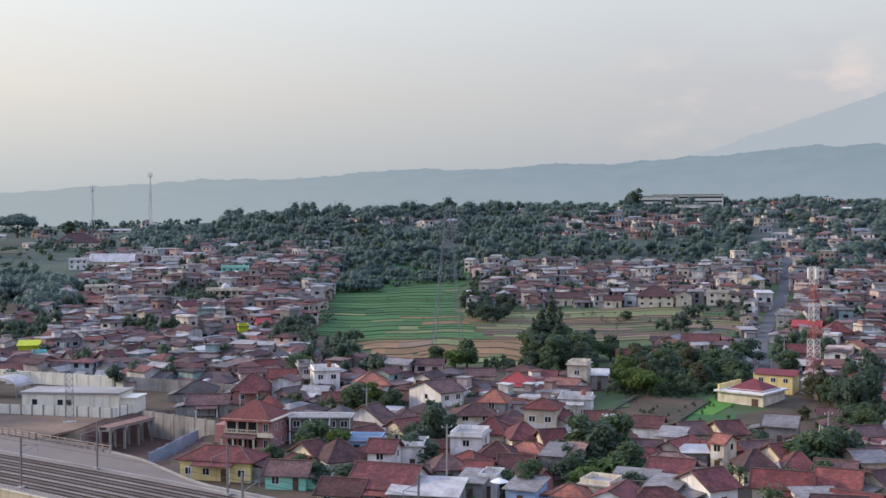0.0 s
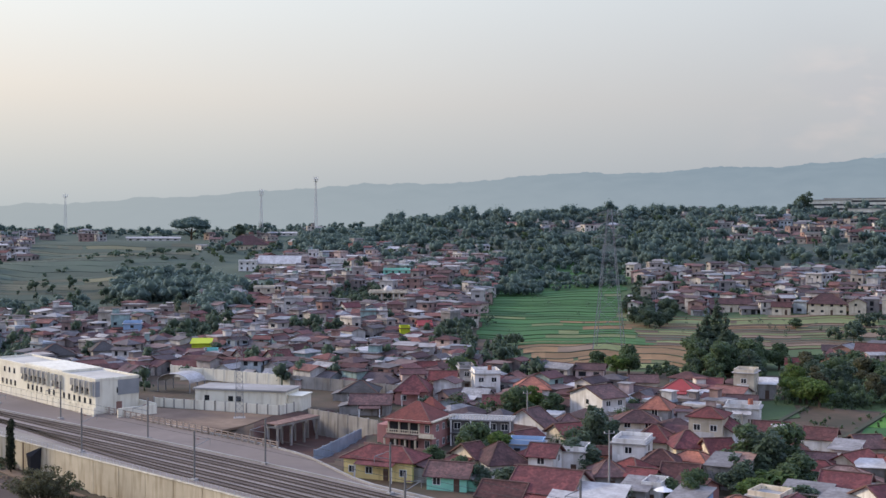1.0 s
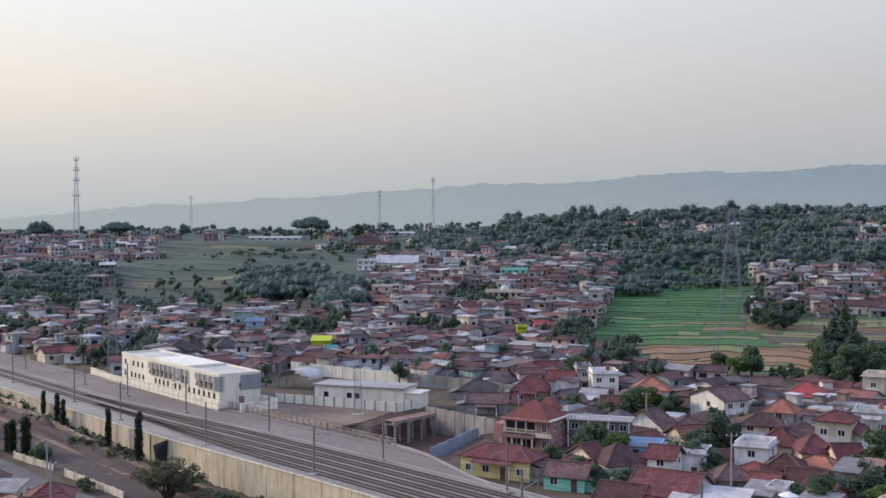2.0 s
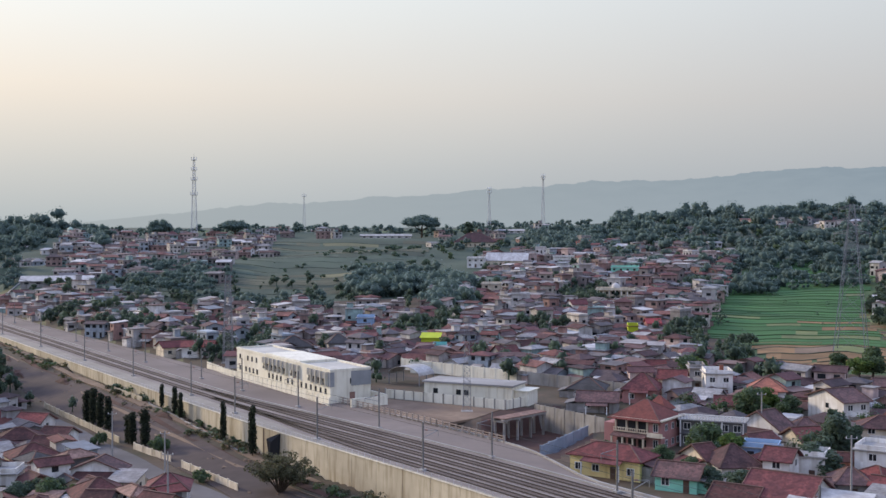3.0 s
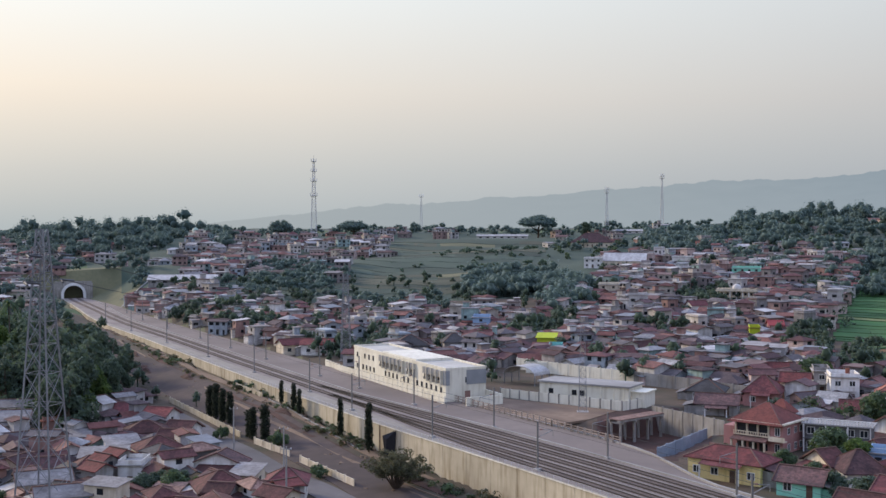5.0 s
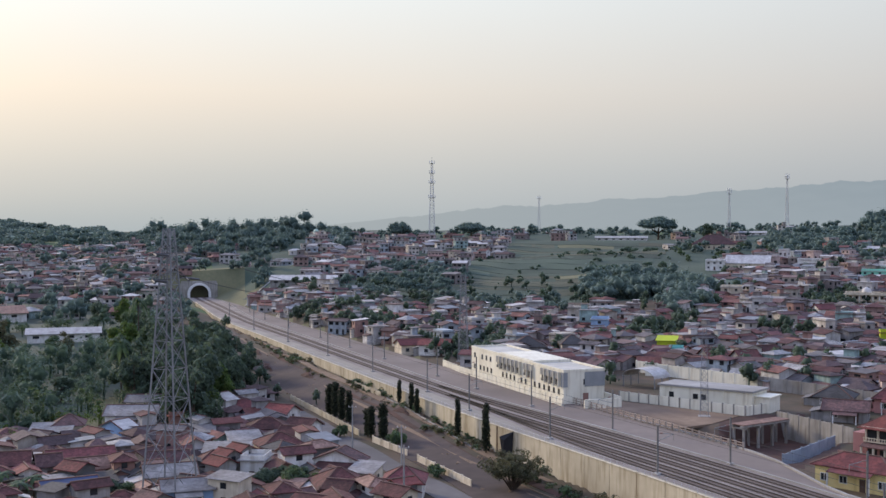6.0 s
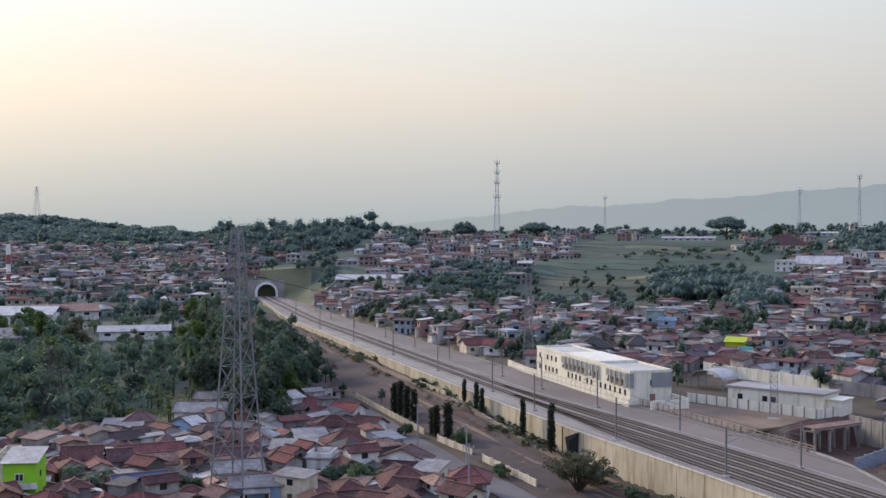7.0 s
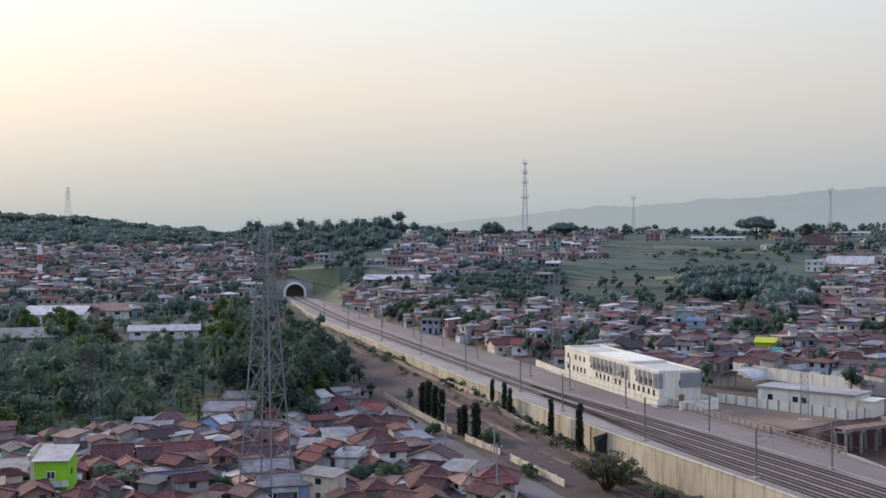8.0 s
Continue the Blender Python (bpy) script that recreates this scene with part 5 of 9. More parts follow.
def far_wood(name, spots, mat, label, seed, leaves=80, size=0.72, core=True, squash=1.0, wide=1.0, body=0.84):
    """A wood: hundreds of crowns of loose leaf clumps reaching almost to the ground, joined."""
    rnd = np.random.RandomState(seed)
    V, F, N, n0 = [], [], [], 0
    for x, y, k in spots:
        z = gzf(x, y)
        h = k * rnd.uniform(0.75, 1.3) * squash
        lobes = [(x, y, z + 5.4 * h, 2.1 * k * wide, 2.1 * k * wide, 2.3 * h)]
        for _ in range(5):
            a, r = rnd.uniform(0, 6.28), rnd.uniform(0.8, 2.9) * k * wide
            q = rnd.uniform(1.3, 2.1) * k * (0.5 + 0.5 * wide)
            lobes.append((x + math.cos(a) * r, y + math.sin(a) * r, z + rnd.uniform(1.6, 5.4) * h, q, q, q * rnd.uniform(0.75, 1.0)))
        v, f, way = leaf_cloud(rnd, lobes, leaves, size * k, 0.45, 0.3)
        V.append(v)
        N.append(way)
        F.append(np.array(f) + n0)
        n0 += len(v)
        for lobe in (lobes if body > 0.7 else lobes[:3]) if core else ():
            p, q = inner_clump(rnd, *lobe, body)
            V.append(np.array(p))
            out = V[-1] - np.array(lobe[:3])
            N.append(out / np.linalg.norm(out, axis=1, keepdims=True))
            F.append(np.array(q) + n0)
            n0 += len(p)
        t = Form().bar((x, y, z - 0.5), (x, y, z + (4.0 if core else 1.0) * h), 0.4 * k)
        V.append(np.array(t.v))
        out = V[-1] - np.array([x, y, 0.0])
        out[:, 2] = 0.01
        N.append(out / np.linalg.norm(out, axis=1, keepdims=True))
        F += [np.array([q[:3], (q[0], q[2], q[3])]) + n0 for q in t.f[2:]]
        n0 += 8
    me = bpy.data.meshes.new(name)
    me.from_pydata(np.concatenate(V).tolist(), [], np.concatenate(F).tolist())
    me.materials.append(mat)
    me.polygons.foreach_set("use_smooth", [True] * len(me.polygons))
    me.update()
    me.normals_split_custom_set_from_vertices(np.concatenate(N).tolist())
    return tagged(new(name, me), label, "trees", "", "stuff")

# ---------------------------------------------------------------- railway service building
def service_building():
    t = thing("service_building", pose(-113.0, 240.4, -0.05, 0, 0, math.degrees(math.atan2(0.626, -0.78)) - 180), "long white two-storey flat-roofed railway service building", "building")
    # own axes: the front runs from x = -60 to the corner at 0 and looks along -y, to the tracks
    L, D, H = 58.5, 10.6, 7.5
    body = Form().box(-L, 0, 0, D, -0.4, H)
    body.box(-L * 0.66, -L * 0.30, 0.3, D - 0.3, H, H + 0.7)
    part("body", body, M["white_wall"], t)
    par = Form()
    for a in ((-L - 0.1, 0.1, -0.1, 0.25), (-L - 0.1, 0.1, D - 0.25, D + 0.1), (-L - 0.1, -L + 0.25, 0.25, D - 0.25), (-0.25, 0.1, 0.25, D - 0.25)):
        par.box(*a, H, H + 0.5)
    part("parapet", par, M["white_wall"], t)
    part("roof_deck", Form().box(-L + 0.3, -0.3, 0.3, D - 0.3, H + 0.005, H + 0.08), M["roof_deck"], t)
    win = Form().box(-0.5, 0.5, -0.04, 0.06, 0, 1.25).mesh("dark_window", M["glass"])
    sill = Form().box(-0.62, 0.62, -0.1, 0.02, -0.08, -0.01).mesh("window_sill", M["concrete"])
    def opening(x, z):
        w = part("window", win, None, t, at=pose(x, -0.02, z))
        part("sill", sill, None, w)
    for x in (-2.5, -5.2, -7.9, -10.6, -13.3, -16.0, -21.5, -24.0, -28.5, -31.0, -33.5, -36.0, -44.0, -46.6, -49.2, -51.8, -56.0):
        opening(x, 2.05)
    for x in (-44.5, -47.5, -50.5, -56.0):
        opening(x, 5.1)
    bay = Form().box(-1.18, 1.18, -0.45, 0.1, 1.4, 2.95).mesh("louvre_bay", M["grey_panel"])
    # flat panel on the wall, coloured as the shade of a recess
    recess = Form().box(-1.12, 1.12, -0.06, 0.1, 0.0, 1.38).mesh("recess", M["dark"])
    unit = Form().box(-0.45, 0.45, -0.6, -0.1, 0.05, 0.7).mesh("air_conditioner", M["dark_steel"])
    slat = Form().box(-1.05, 1.05, -0.54, -0.45, 0, 0.14).mesh("louvre", M["concrete"])
    frame_m = Form().box(1.18, 1.42, -0.75, 0.05, -0.3, 3.05).mesh("bay_rib", M["white_wall"])
    for x in (-3.0, -5.6, -8.2, -10.8, -18.5, -21.1, -25.5, -28.1, -30.7, -33.3, -35.9, -38.5):
        b = part("louvre_bay", bay, None, t, "grey louvred bay", pose(x, 0.0, 4.2))
        part("recess", recess, None, b, "near-black panel for the shade below the louvres")
        part("air_conditioner", unit, None, b)
        for k in range(4):
            part("louvre", slat, None, b, "", pose(0, 0, 1.55 + 0.34 * k))
        part("rib", frame_m, None, b)
    part("corner_panel", Form().box(-1.2, 0.06, -0.12, 0.1, 3.9, 7.3).box(-0.02, 0.1, 0.1, 1.0, 3.9, 7.3), M["grey_panel"], t, "grey corner cladding")
    part("end_panel", Form().box(-0.02, 0.1, D - 5.2, D + 0.05, 3.9, 7.3), M["grey_panel"], t, "grey end cladding")
    w = part("window", win, None, t, at=pose(0.02, 5.6, 4.4, 0, 0, 90))
    part("sill", sill, None, w)
    part("door", Form().box(-0.06, 0.06, 5.0, 6.4, -0.3, 2.4), M["w_brick"], t, "red-brown end door")
    part("side_wall", Form().box(-0.4, 7.5, D + 0.1, D + 0.45, -0.4, 2.3).box(7.1, 7.5, D - 9.0, D + 0.1, -0.4, 2.0), M["white_wall"], t)
    return t


service_building()
PLACED.append((-136, 267, 26))

for k, (a, b) in enumerate((((-112.0, 237.6), (-163.5, 278.6)), ((-163.5, 278.6), (-176, 290)))):
    panel_wall("boundary_wall", a, b, 3.0, 1.9, M["white_wall"], M["white_wall"], "white boundary wall in front of the service building", zf=lambda x, y: -0.2, group="yard walls")
panel_wall("boundary_wall", (-105.1, 254.8), (-72.6, 247.1), 2.9, 2.1, M["white_wall"], M["old_wall"], "white panel wall of the transformer yard", zf=lambda x, y: -0.25, group="yard walls")
panel_wall("boundary_wall", (-72.6, 247.1), (-69.5, 254.5), 2.9, 2.1, M["white_wall"], M["old_wall"], "white panel wall of the transformer yard", zf=lambda x, y: -0.25, group="yard walls")
panel_wall("boundary_wall", (-116, 300), (-110, 301), 3.0, 3.2, M["white_wall"], M["white_wall"], "tall white yard wall", group="yard walls")
panel_wall("boundary_wall", (-121, 305.5), (-81.7, 289.4), 4.0, 3.2, M["white_wall"], M["white_wall"], "tall white yard wall", group="yard walls")
panel_wall("boundary_wall", (-81.7, 289.4), (-50.4, 276.8), 4.0, 3.2, M["old_wall"], M["old_wall"], "weathered grey concrete yard wall", group="yard walls")
panel_wall("boundary_wall", (-66.3, 249.8), (-47.6, 236.2), 3.4, 6.0, M["old_wall"], M["old_wall"], "tall weathered grey wall behind the pit", zf=lambda x, y: -5.0, group="yard walls")
panel_wall("pit_wall", (-55.0, 211.0), (-51.2, 236.0), 4.2, 4.3, M["blue_wall"], M["blue_wall"], "pale blue-grey block wall along the pit", zf=lambda x, y: -5.0)


def switch_house():
    t = thing("switch_house", pose(-95, 254.6, -0.3, 0, 0, -6), "low white flat-roofed switch house with small windows", "building")
    part("body", Form().box(0, 22.5, 0, 8.5, -0.3, 4.4), M["white_wall"], t)
    part("roof", Form().box(-0.4, 22.9, -0.4, 8.9, 4.4, 4.8), M["concrete"], t, "pale concrete roof slab")
    part("annex", Form().box(22.5, 26, 1.5, 7.5, -0.3, 3.4).box(22.5, 26.3, 1.2, 7.8, 3.4, 3.65), M["white_wall"], t)
    win = Form().box(-0.6, 0.6, -0.05, 0.05, 0, 1.2).mesh("switch_window", M["glass"])
    for x in (3.0, 9.0, 11.0):
        part("window", win, None, t, at=pose(x, -0.01, 1.9))
    for x in (15.5, 18.5, 21):
        part("pilaster", Form().box(x, x + 0.35, -0.15, 0.0, -0.3, 4.4), M["white_wall"], t)
    return t


switch_house()
PLACED.append((-83, 256, 14))


def shed_arch():
    """Arched pale canopy behind the switch house."""
    t = thing("arched_canopy", pose(-109, 276.5, gzf(-109, 276.5), 0, 0, -15), "pale arched sheet-metal canopy on steel posts", "canopy")
    f = Form()
    n = 10
    ring = [(-5 * math.cos(math.pi * k / n), 2.6 + 2.2 * math.sin(math.pi * k / n)) for k in range(n + 1)]
    pts = [(x, y, z + dz) for y in (0, 7) for dz in (0, 0.12) for x, z in ring]
    m = n + 1
    f.add(pts, [(i, i + 1, 2 * m + i + 1, 2 * m + i) for i in range(n)] + [(m + i, 3 * m + i, 3 * m + i + 1, m + i + 1) for i in range(n)] + [(i, m + i, m + i + 1, i + 1) for i in range(n)])
    part("roof", f, M["r_light"], t)
    for x in (-4.9, 4.9):
        for y in (0.3, 3.5, 6.7):
            part("post", Form().box(x - 0.1, x + 0.1, y - 0.1, y + 0.1, -0.3, 2.7), M["steel"], t)


shed_arch()


def pit_frame():
    """Concrete trestle over the sunken site."""
    t = thing("concrete_trestle", pose(-70.5, 232.0, -5.0, 0, 0, 66), "weathered concrete trestle of columns and beams over a pit", "trestle")
    for x in (0, 4.4, 8.8, 13.2):
        for y in (0, -2.6):
            part("column", Form().box(x - 0.22, x + 0.22, y - 0.22, y + 0.22, -0.5, 4.6), M["old_wall"], t)
        part("cross_beam", Form().box(x - 0.2, x + 0.2, -3.2, 0.5, 4.61, 5.0), M["old_wall"], t)
    for y in (0, -2.6):
        part("beam", Form().box(-0.8, 14.0, y - 0.28, y + 0.28, 5.01, 5.45), M["old_wall"], t)
    part("deck", Form().box(-0.6, 13.8, -3.0, 0.4, 5.46, 5.6), M["r_rust"], t, "rusty deck plates")


pit_frame()
PLACED += [(-53, 212, 7), (-50.5, 222, 6), (-49, 232, 6)]
f = Form()
pts = [(-71, 229.4), (-54.2, 212.0), (-51.4, 237.6), (-63.8, 252.8)]
f.add([(x, y, -4.6) for x, y in pts] + [(x, y, -5.4) for x, y in pts], [(0, 1, 2, 3), (0, 4, 5, 1), (1, 5, 6, 2), (2, 6, 7, 3), (3, 7, 4, 0)])
setting("pit_floor", f, M["red_soil"], "churned red-brown soil on the floor of the pit", "soil")
f = Form()
pts = [(-104, 237.5), (-80, 224), (-75.5, 233), (-73.5, 246.5), (-105, 252.8)]
f.add([(x, y, -0.12) for x, y in pts] + [(x, y, -0.6) for x, y in pts], [(0, 1, 2, 3, 4)] + [(i, i + 5, (i + 1) % 5 + 5, (i + 1) % 5) for i in range(5)])
setting("yard_ground", f, M["yard_soil"], "bare dry earth of the railway yard", "soil")
post_fence("concrete_fence", beside(294, 30.0), beside(240, 30.6), 2.2, 1.5, (M["fence_tan"], M["fence_tan"]), "pale concrete post-and-rail fence along the apron", zf=lambda x, y: 0.0, rails=(0.2, 0.55, 0.9))
post_fence("concrete_fence", beside(240, 30.6), beside(218, 30.1), 2.2, 1.4, (M["fence_tan"], M["fence_tan"]), "pale concrete post-and-rail fence along the apron", zf=lambda x, y: 0.0, rails=(0.55, 0.9))


# ---------------------------------------------------------------- lattice towers
def lattice(t, levels, leg=0.22, brace=0.11, mat="steel", legmat=None, name="bracing"):
    """Four tapering legs with rings and crossed bracing. levels: (height, half width)."""
    for sx, sy in ((-1, -1), (1, -1), (1, 1), (-1, 1)):
        f = Form()
        f.tube([(sx * w, sy * w, z) for z, w in levels], [leg * 0.6] * len(levels), 4)
        part("leg", f, M[legmat or mat], t)
    f = Form()
    corners = ((-1, -1), (1, -1), (1, 1), (-1, 1))
    for (z0, w0), (z1, w1) in zip(levels[:-1], levels[1:]):
        for (ax, ay), (bx, by) in zip(corners, corners[1:] + corners[:1]):
            f.bar((ax * w0, ay * w0, z0), (bx * w1, by * w1, z1), brace)
            f.bar((bx * w0, by * w0, z0), (ax * w1, ay * w1, z1), brace)
            f.bar((ax * w1, ay * w1, z1), (bx * w1, by * w1, z1), brace)
    part(name, f, M[mat], t)


def pylon(x, y, turn, height, base_half, label, arms=((0.80, 4.2), (0.885, 4.0), (0.965, 3.6)), fine=1.0, z=None, mat="steel", head=0.62, pull=None):
    z = gzf(x, y) if z is None else z
    t = thing("pylon", pose(x, y, z, 0, 0, turn), label, "pylon", "power line pylons")
    us = [0, 0.14, 0.27, 0.39, 0.50, 0.60, 0.68, 0.745, 0.80, 0.845, 0.885, 0.925, 0.965, 1.0]
    lattice(t, [(u * height, base_half * (1 - u) + head * u) for u in us], 0.28 * fine, 0.085 * fine, mat)
    for u, reach in arms:
        zz, hw = u * height, base_half * (1 - u) + head * u
        for s in (-1, 1):
            f = Form()
            for sy in (-1, 1):
                f.bar((s * hw, sy * hw, zz), (s * (hw + reach), 0, zz + 0.085), 0.14 * fine)
                f.bar((s * hw, sy * hw, zz + 1.3), (s * (hw + reach), 0, zz + 0.2), 0.12 * fine)
                for k in (0.33, 0.66):
                    f.bar((s * (hw + reach * k), sy * hw * (1 - k), zz), (s * (hw + reach * k), sy * hw * (1 - k), zz + 1.3 * (1 - k) + 0.1), 0.08 * fine)
            a = part("cross_arm", f, M["dark_steel" if pull else mat], t)
            tip = (s * (hw + reach - 0.2), 0, zz)
            for dx, dy in pull or ((0, 0),):
                # hanging strings, or strings pulled along the line
                part("insulator", Form().tube([tip, (tip[0] + dx * 2.8, dy * 2.8, zz - (0.35 if pull else 1.6))], [0.2, 0.2] if pull else [0.14, 0.14], 6), M["dark_steel"], a)
    for sx, sy in ((-1, -1), (1, -1), (1, 1), (-1, 1)):
        part("footing", Form().box(sx * base_half - 0.6, sx * base_half + 0.6, sy * base_half - 0.6, sy * base_half + 0.6, -1.0, 0.3), M["concrete"], t)
    PLACED.append((x, y, base_half + 2))
    return t


PY1 = (-138.6, 140.6)
pylon(*PY1, 101, 46.8, 3.4, "tall grey steel lattice power pylon among small houses", ((0.82, 4.0), (0.912, 3.6)), z=-6.2, fine=0.92, pull=((0.93, -0.37), (-0.7, -0.7)))
pylon(1.7, 394, -8, 48.5, 5.0, "tall grey lattice power pylon standing in rice fields", z=0.0, fine=0.8)
pylon(-231.5, 172.4, 40, 17.5, 2.6, "small rust-grey lattice power tower beside trees", ((0.7, 2.2), (0.88, 2.0)), 0.6, mat="rail_steel")
pylon(-1560, 1120, 30, 62, 6.0, "distant lattice pylon on a wooded hill", fine=1.1, mat="mast_paint")


def slim_tower(x, y, height, half, label, z=None, fine=1.0, bays=16):
    z = gzf(x, y) if z is None else z
    t = thing("lattice_mast", pose(x, y, z, 0, 0, 20), label, "mast", "lattice masts")
    lattice(t, [(height * k / bays, half * (1 - 0.55 * k / bays)) for k in range(bays + 1)], 0.16 * fine, 0.08 * fine)
    for u in (0.82, 0.95):
        part("cross_arm", Form().bar((-1.9, 0, height * u), (1.9, 0, height * u), 0.14 * fine, 0.2), M["steel"], t)
    part("footing", Form().box(-half - 0.4, half + 0.4, -half - 0.4, half + 0.4, -1.2, 0.1), M["concrete"], t)
    PLACED.append((x, y, 2.5))
    return t


slim_tower(-175.9, 301.9, 26.5, 1.5, "slim grey lattice power mast behind a white wall")
slim_tower(-80.1, 242.0, 21.0, 0.9, "thin grey lattice mast in the railway yard", z=-0.2, fine=0.5)


def telecom_mast(x, y, top, half, label, dishes=(), fine=1.0):
    z = gzf(x, y)
    h = top - z
    t = thing("telecom_mast", pose(x, y, z, 0, 0, 25), label, "telecom mast", "telecom masts")
    lattice(t, [(h * 0.93 * k / 20, half * (1 - 0.75 * k / 20)) for k in range(21)], 0.30 * fine, 0.12 * fine, "mast_paint")
    part("lightning_rod", Form().tube([(0, 0, h * 0.92), (0, 0, h)], [0.2 * fine, 0.08 * fine], 6), M["steel"], t)
    for u in dishes:
        w = half * (1 - 0.75 * u / 0.93) + 0.3
        f = Form().box(-w - 1.0, w + 1.0, -w - 1.0, w + 1.0, h * u, h * u + 0.25)
        pf = part("platform", f, M["steel"], t)
        for k in range(4):
            a = math.pi / 2 * k
            part("antenna", Form().box(math.cos(a) * (w + 1.1) - 0.25, math.cos(a) * (w + 1.1) + 0.25, math.sin(a) * (w + 1.1) - 0.25, math.sin(a) * (w + 1.1) + 0.25, h * u + 0.2, h * u + 2.8), M["white_paint"], pf)
    part("footing", Form().box(-half - 0.5, half + 0.5, -half - 0.5, half + 0.5, -2.0, 0.2), M["concrete"], t)
    return t


telecom_mast(-530, 852, 104, 2.6, "tall grey telecom mast with platforms on the skyline", (0.5, 0.68, 0.8, 0.92), 0.9)
telecom_mast(-492, 987, 74, 1.6, "thin grey telecom mast on the skyline", (0.9,), 0.8)
telecom_mast(-325, 1051, 78.5, 1.6, "thin dark telecom mast on the skyline", (0.88, 0.95), 0.8)
telecom_mast(-275, 1065, 90.5, 1.7, "tall dark telecom mast with a crowded head", (0.93, 0.97), 0.8)


def banded_mast():
    """Red-and-white lattice mast, painted in bands."""
    x, y = 92.0, 280.5
    z = gzf(x, y)
    t = thing("telecom_mast", pose(x, y, z, 0, 0, 30), "red-and-white banded lattice telecom mast", "telecom mast", "telecom masts")
    h, n = 31.5, 7
    for k in range(n):
        z0, z1 = h * k / n, h * (k + 1) / n
        w = lambda zz: 1.3 * (1 - 0.5 * zz / h)
        f = Form()
        cs = ((-1, -1), (1, -1), (1, 1), (-1, 1))
        for j in range(3):
            a, b = z0 + (z1 - z0) * j / 3, z0 + (z1 - z0) * (j + 1) / 3
            for (ax, ay), (bx, by) in zip(cs, cs[1:] + cs[:1]):
                f.bar((ax * w(a), ay * w(a), a), (ax * w(b), ay * w(b), b), 0.13)
                f.bar((ax * w(a), ay * w(a), a), (bx * w(b), by * w(b), b), 0.065)
                f.bar((bx * w(a), by * w(a), a), (ax * w(b), ay * w(b), b), 0.085)
                f.bar((ax * w(b), ay * w(b), b), (bx * w(b), by * w(b), b), 0.085)
        part("mast_section", f, M["faded_white" if k % 2 == 0 else "red_paint"], t, "white section" if k % 2 == 0 else "red section")
    for k in range(3):
        a = 2.1 * k
        part("antenna", Form().box(math.cos(a) * 1.4 - 0.2, math.cos(a) * 1.4 + 0.2, math.sin(a) * 1.4 - 0.2, math.sin(a) * 1.4 + 0.2, h - 3, h - 0.2), M["white_paint"], t)
    part("footing", Form().box(-2.6, 2.6, -2.6, 2.6, -1.2, 0.085), M["concrete"], t)
    PLACED.append((x, y, 4))


banded_mast()


def power_line(a, b, sag, r=0.1):
    f = Form()
    a, b = Vector(a), Vector(b)
    f.tube([a.lerp(b, k / 24) - Vector((0, 0, sag * k / 6 * (1 - k / 24))) for k in range(25)], [r * 0.6] * 25, 4)
    return tagged(part("power_line", f, M["wire"]), "sagging dark power line between pylons", "wire", "power lines")


for z0, z1, dx in ((31.9, 23.5, 2.0), (36.2, 24.8, 2.0)):
    power_line((PY1[0] + dx, PY1[1] + 4.6, z0), (-175.9 + 1.5, 301.9, z1), 5.0)
    power_line((PY1[0] - dx, PY1[1] - 4.6, z0), (-300 + dx * 4, -60, z0 + 6), 8.0)

# ---------------------------------------------------------------- mosque, stacks, sheds on the far slope
def mosque(x, y, turn):
    z = gzf(x, y)
    t = thing("mosque", pose(x, y, z, 0, 0, turn) @ Matrix.Scale(0.62, 4), "pale mosque with a green dome and a small minaret", "mosque")
    part("hall", Form().box(-9, 9, -8, 8, -3, 9), M["white_wall"], t)
    part("roof", Form().box(-9.6, 9.6, -8.6, 8.6, 9, 9.5), M["concrete"], t)
    f = Form()
    n, m = 14, 7
    pts = [(4.2 * math.cos(math.pi / 2 * j / m) * math.cos(2 * math.pi * i / n), 4.2 * math.cos(math.pi / 2 * j / m) * math.sin(2 * math.pi * i / n), 11.3 + 4.6 * math.sin(math.pi / 2 * j / m)) for j in range(m) for i in range(n)] + [(0, 0, 16.2)]
    f.add(pts, [(j * n + i, j * n + (i + 1) % n, (j + 1) * n + (i + 1) % n, (j + 1) * n + i) for j in range(m - 1) for i in range(n)] + [((m - 1) * n + i, (m - 1) * n + (i + 1) % n, m * n) for i in range(n)])
    smooth(part("dome", f, M["dome_green"], t, "pale green dome"))
    part("drum", Form().tube([(0, 0, 9.5), (0, 0, 11.35)], [4.3, 4.3], 14), M["white_wall"], t)
    part("minaret", Form().box(10, 13, -8, -5, -3, 12).box(9.6, 13.4, -8.4, -4.6, 12, 12.5), M["white_wall"], t)
    for k in range(4):
        part("arch_window", Form().box(-7.4 + 4.2 * k, -5.4 + 4.2 * k, -8.08, -7.9, 2, 6.5), M["glass"], t)
    PLACED.append((x, y, 14))


mosque(*polar(37.7, 940), 36)


def chimney_stack():
    x, y = polar(55.5, 640)
    t = thing("chimney_stack", pose(x, y, gzf(x, y)), "short red-and-white banded metal stack", "chimney")
    for k in range(5):
        part("stack_section", Form().tube([(0, 0, 5.0 * k - 1), (0, 0, 5.0 * k + 4)], [1.2, 1.15], 10), M["red_paint" if k % 2 else "white_paint"], t, "red section" if k % 2 else "white section")


chimney_stack()

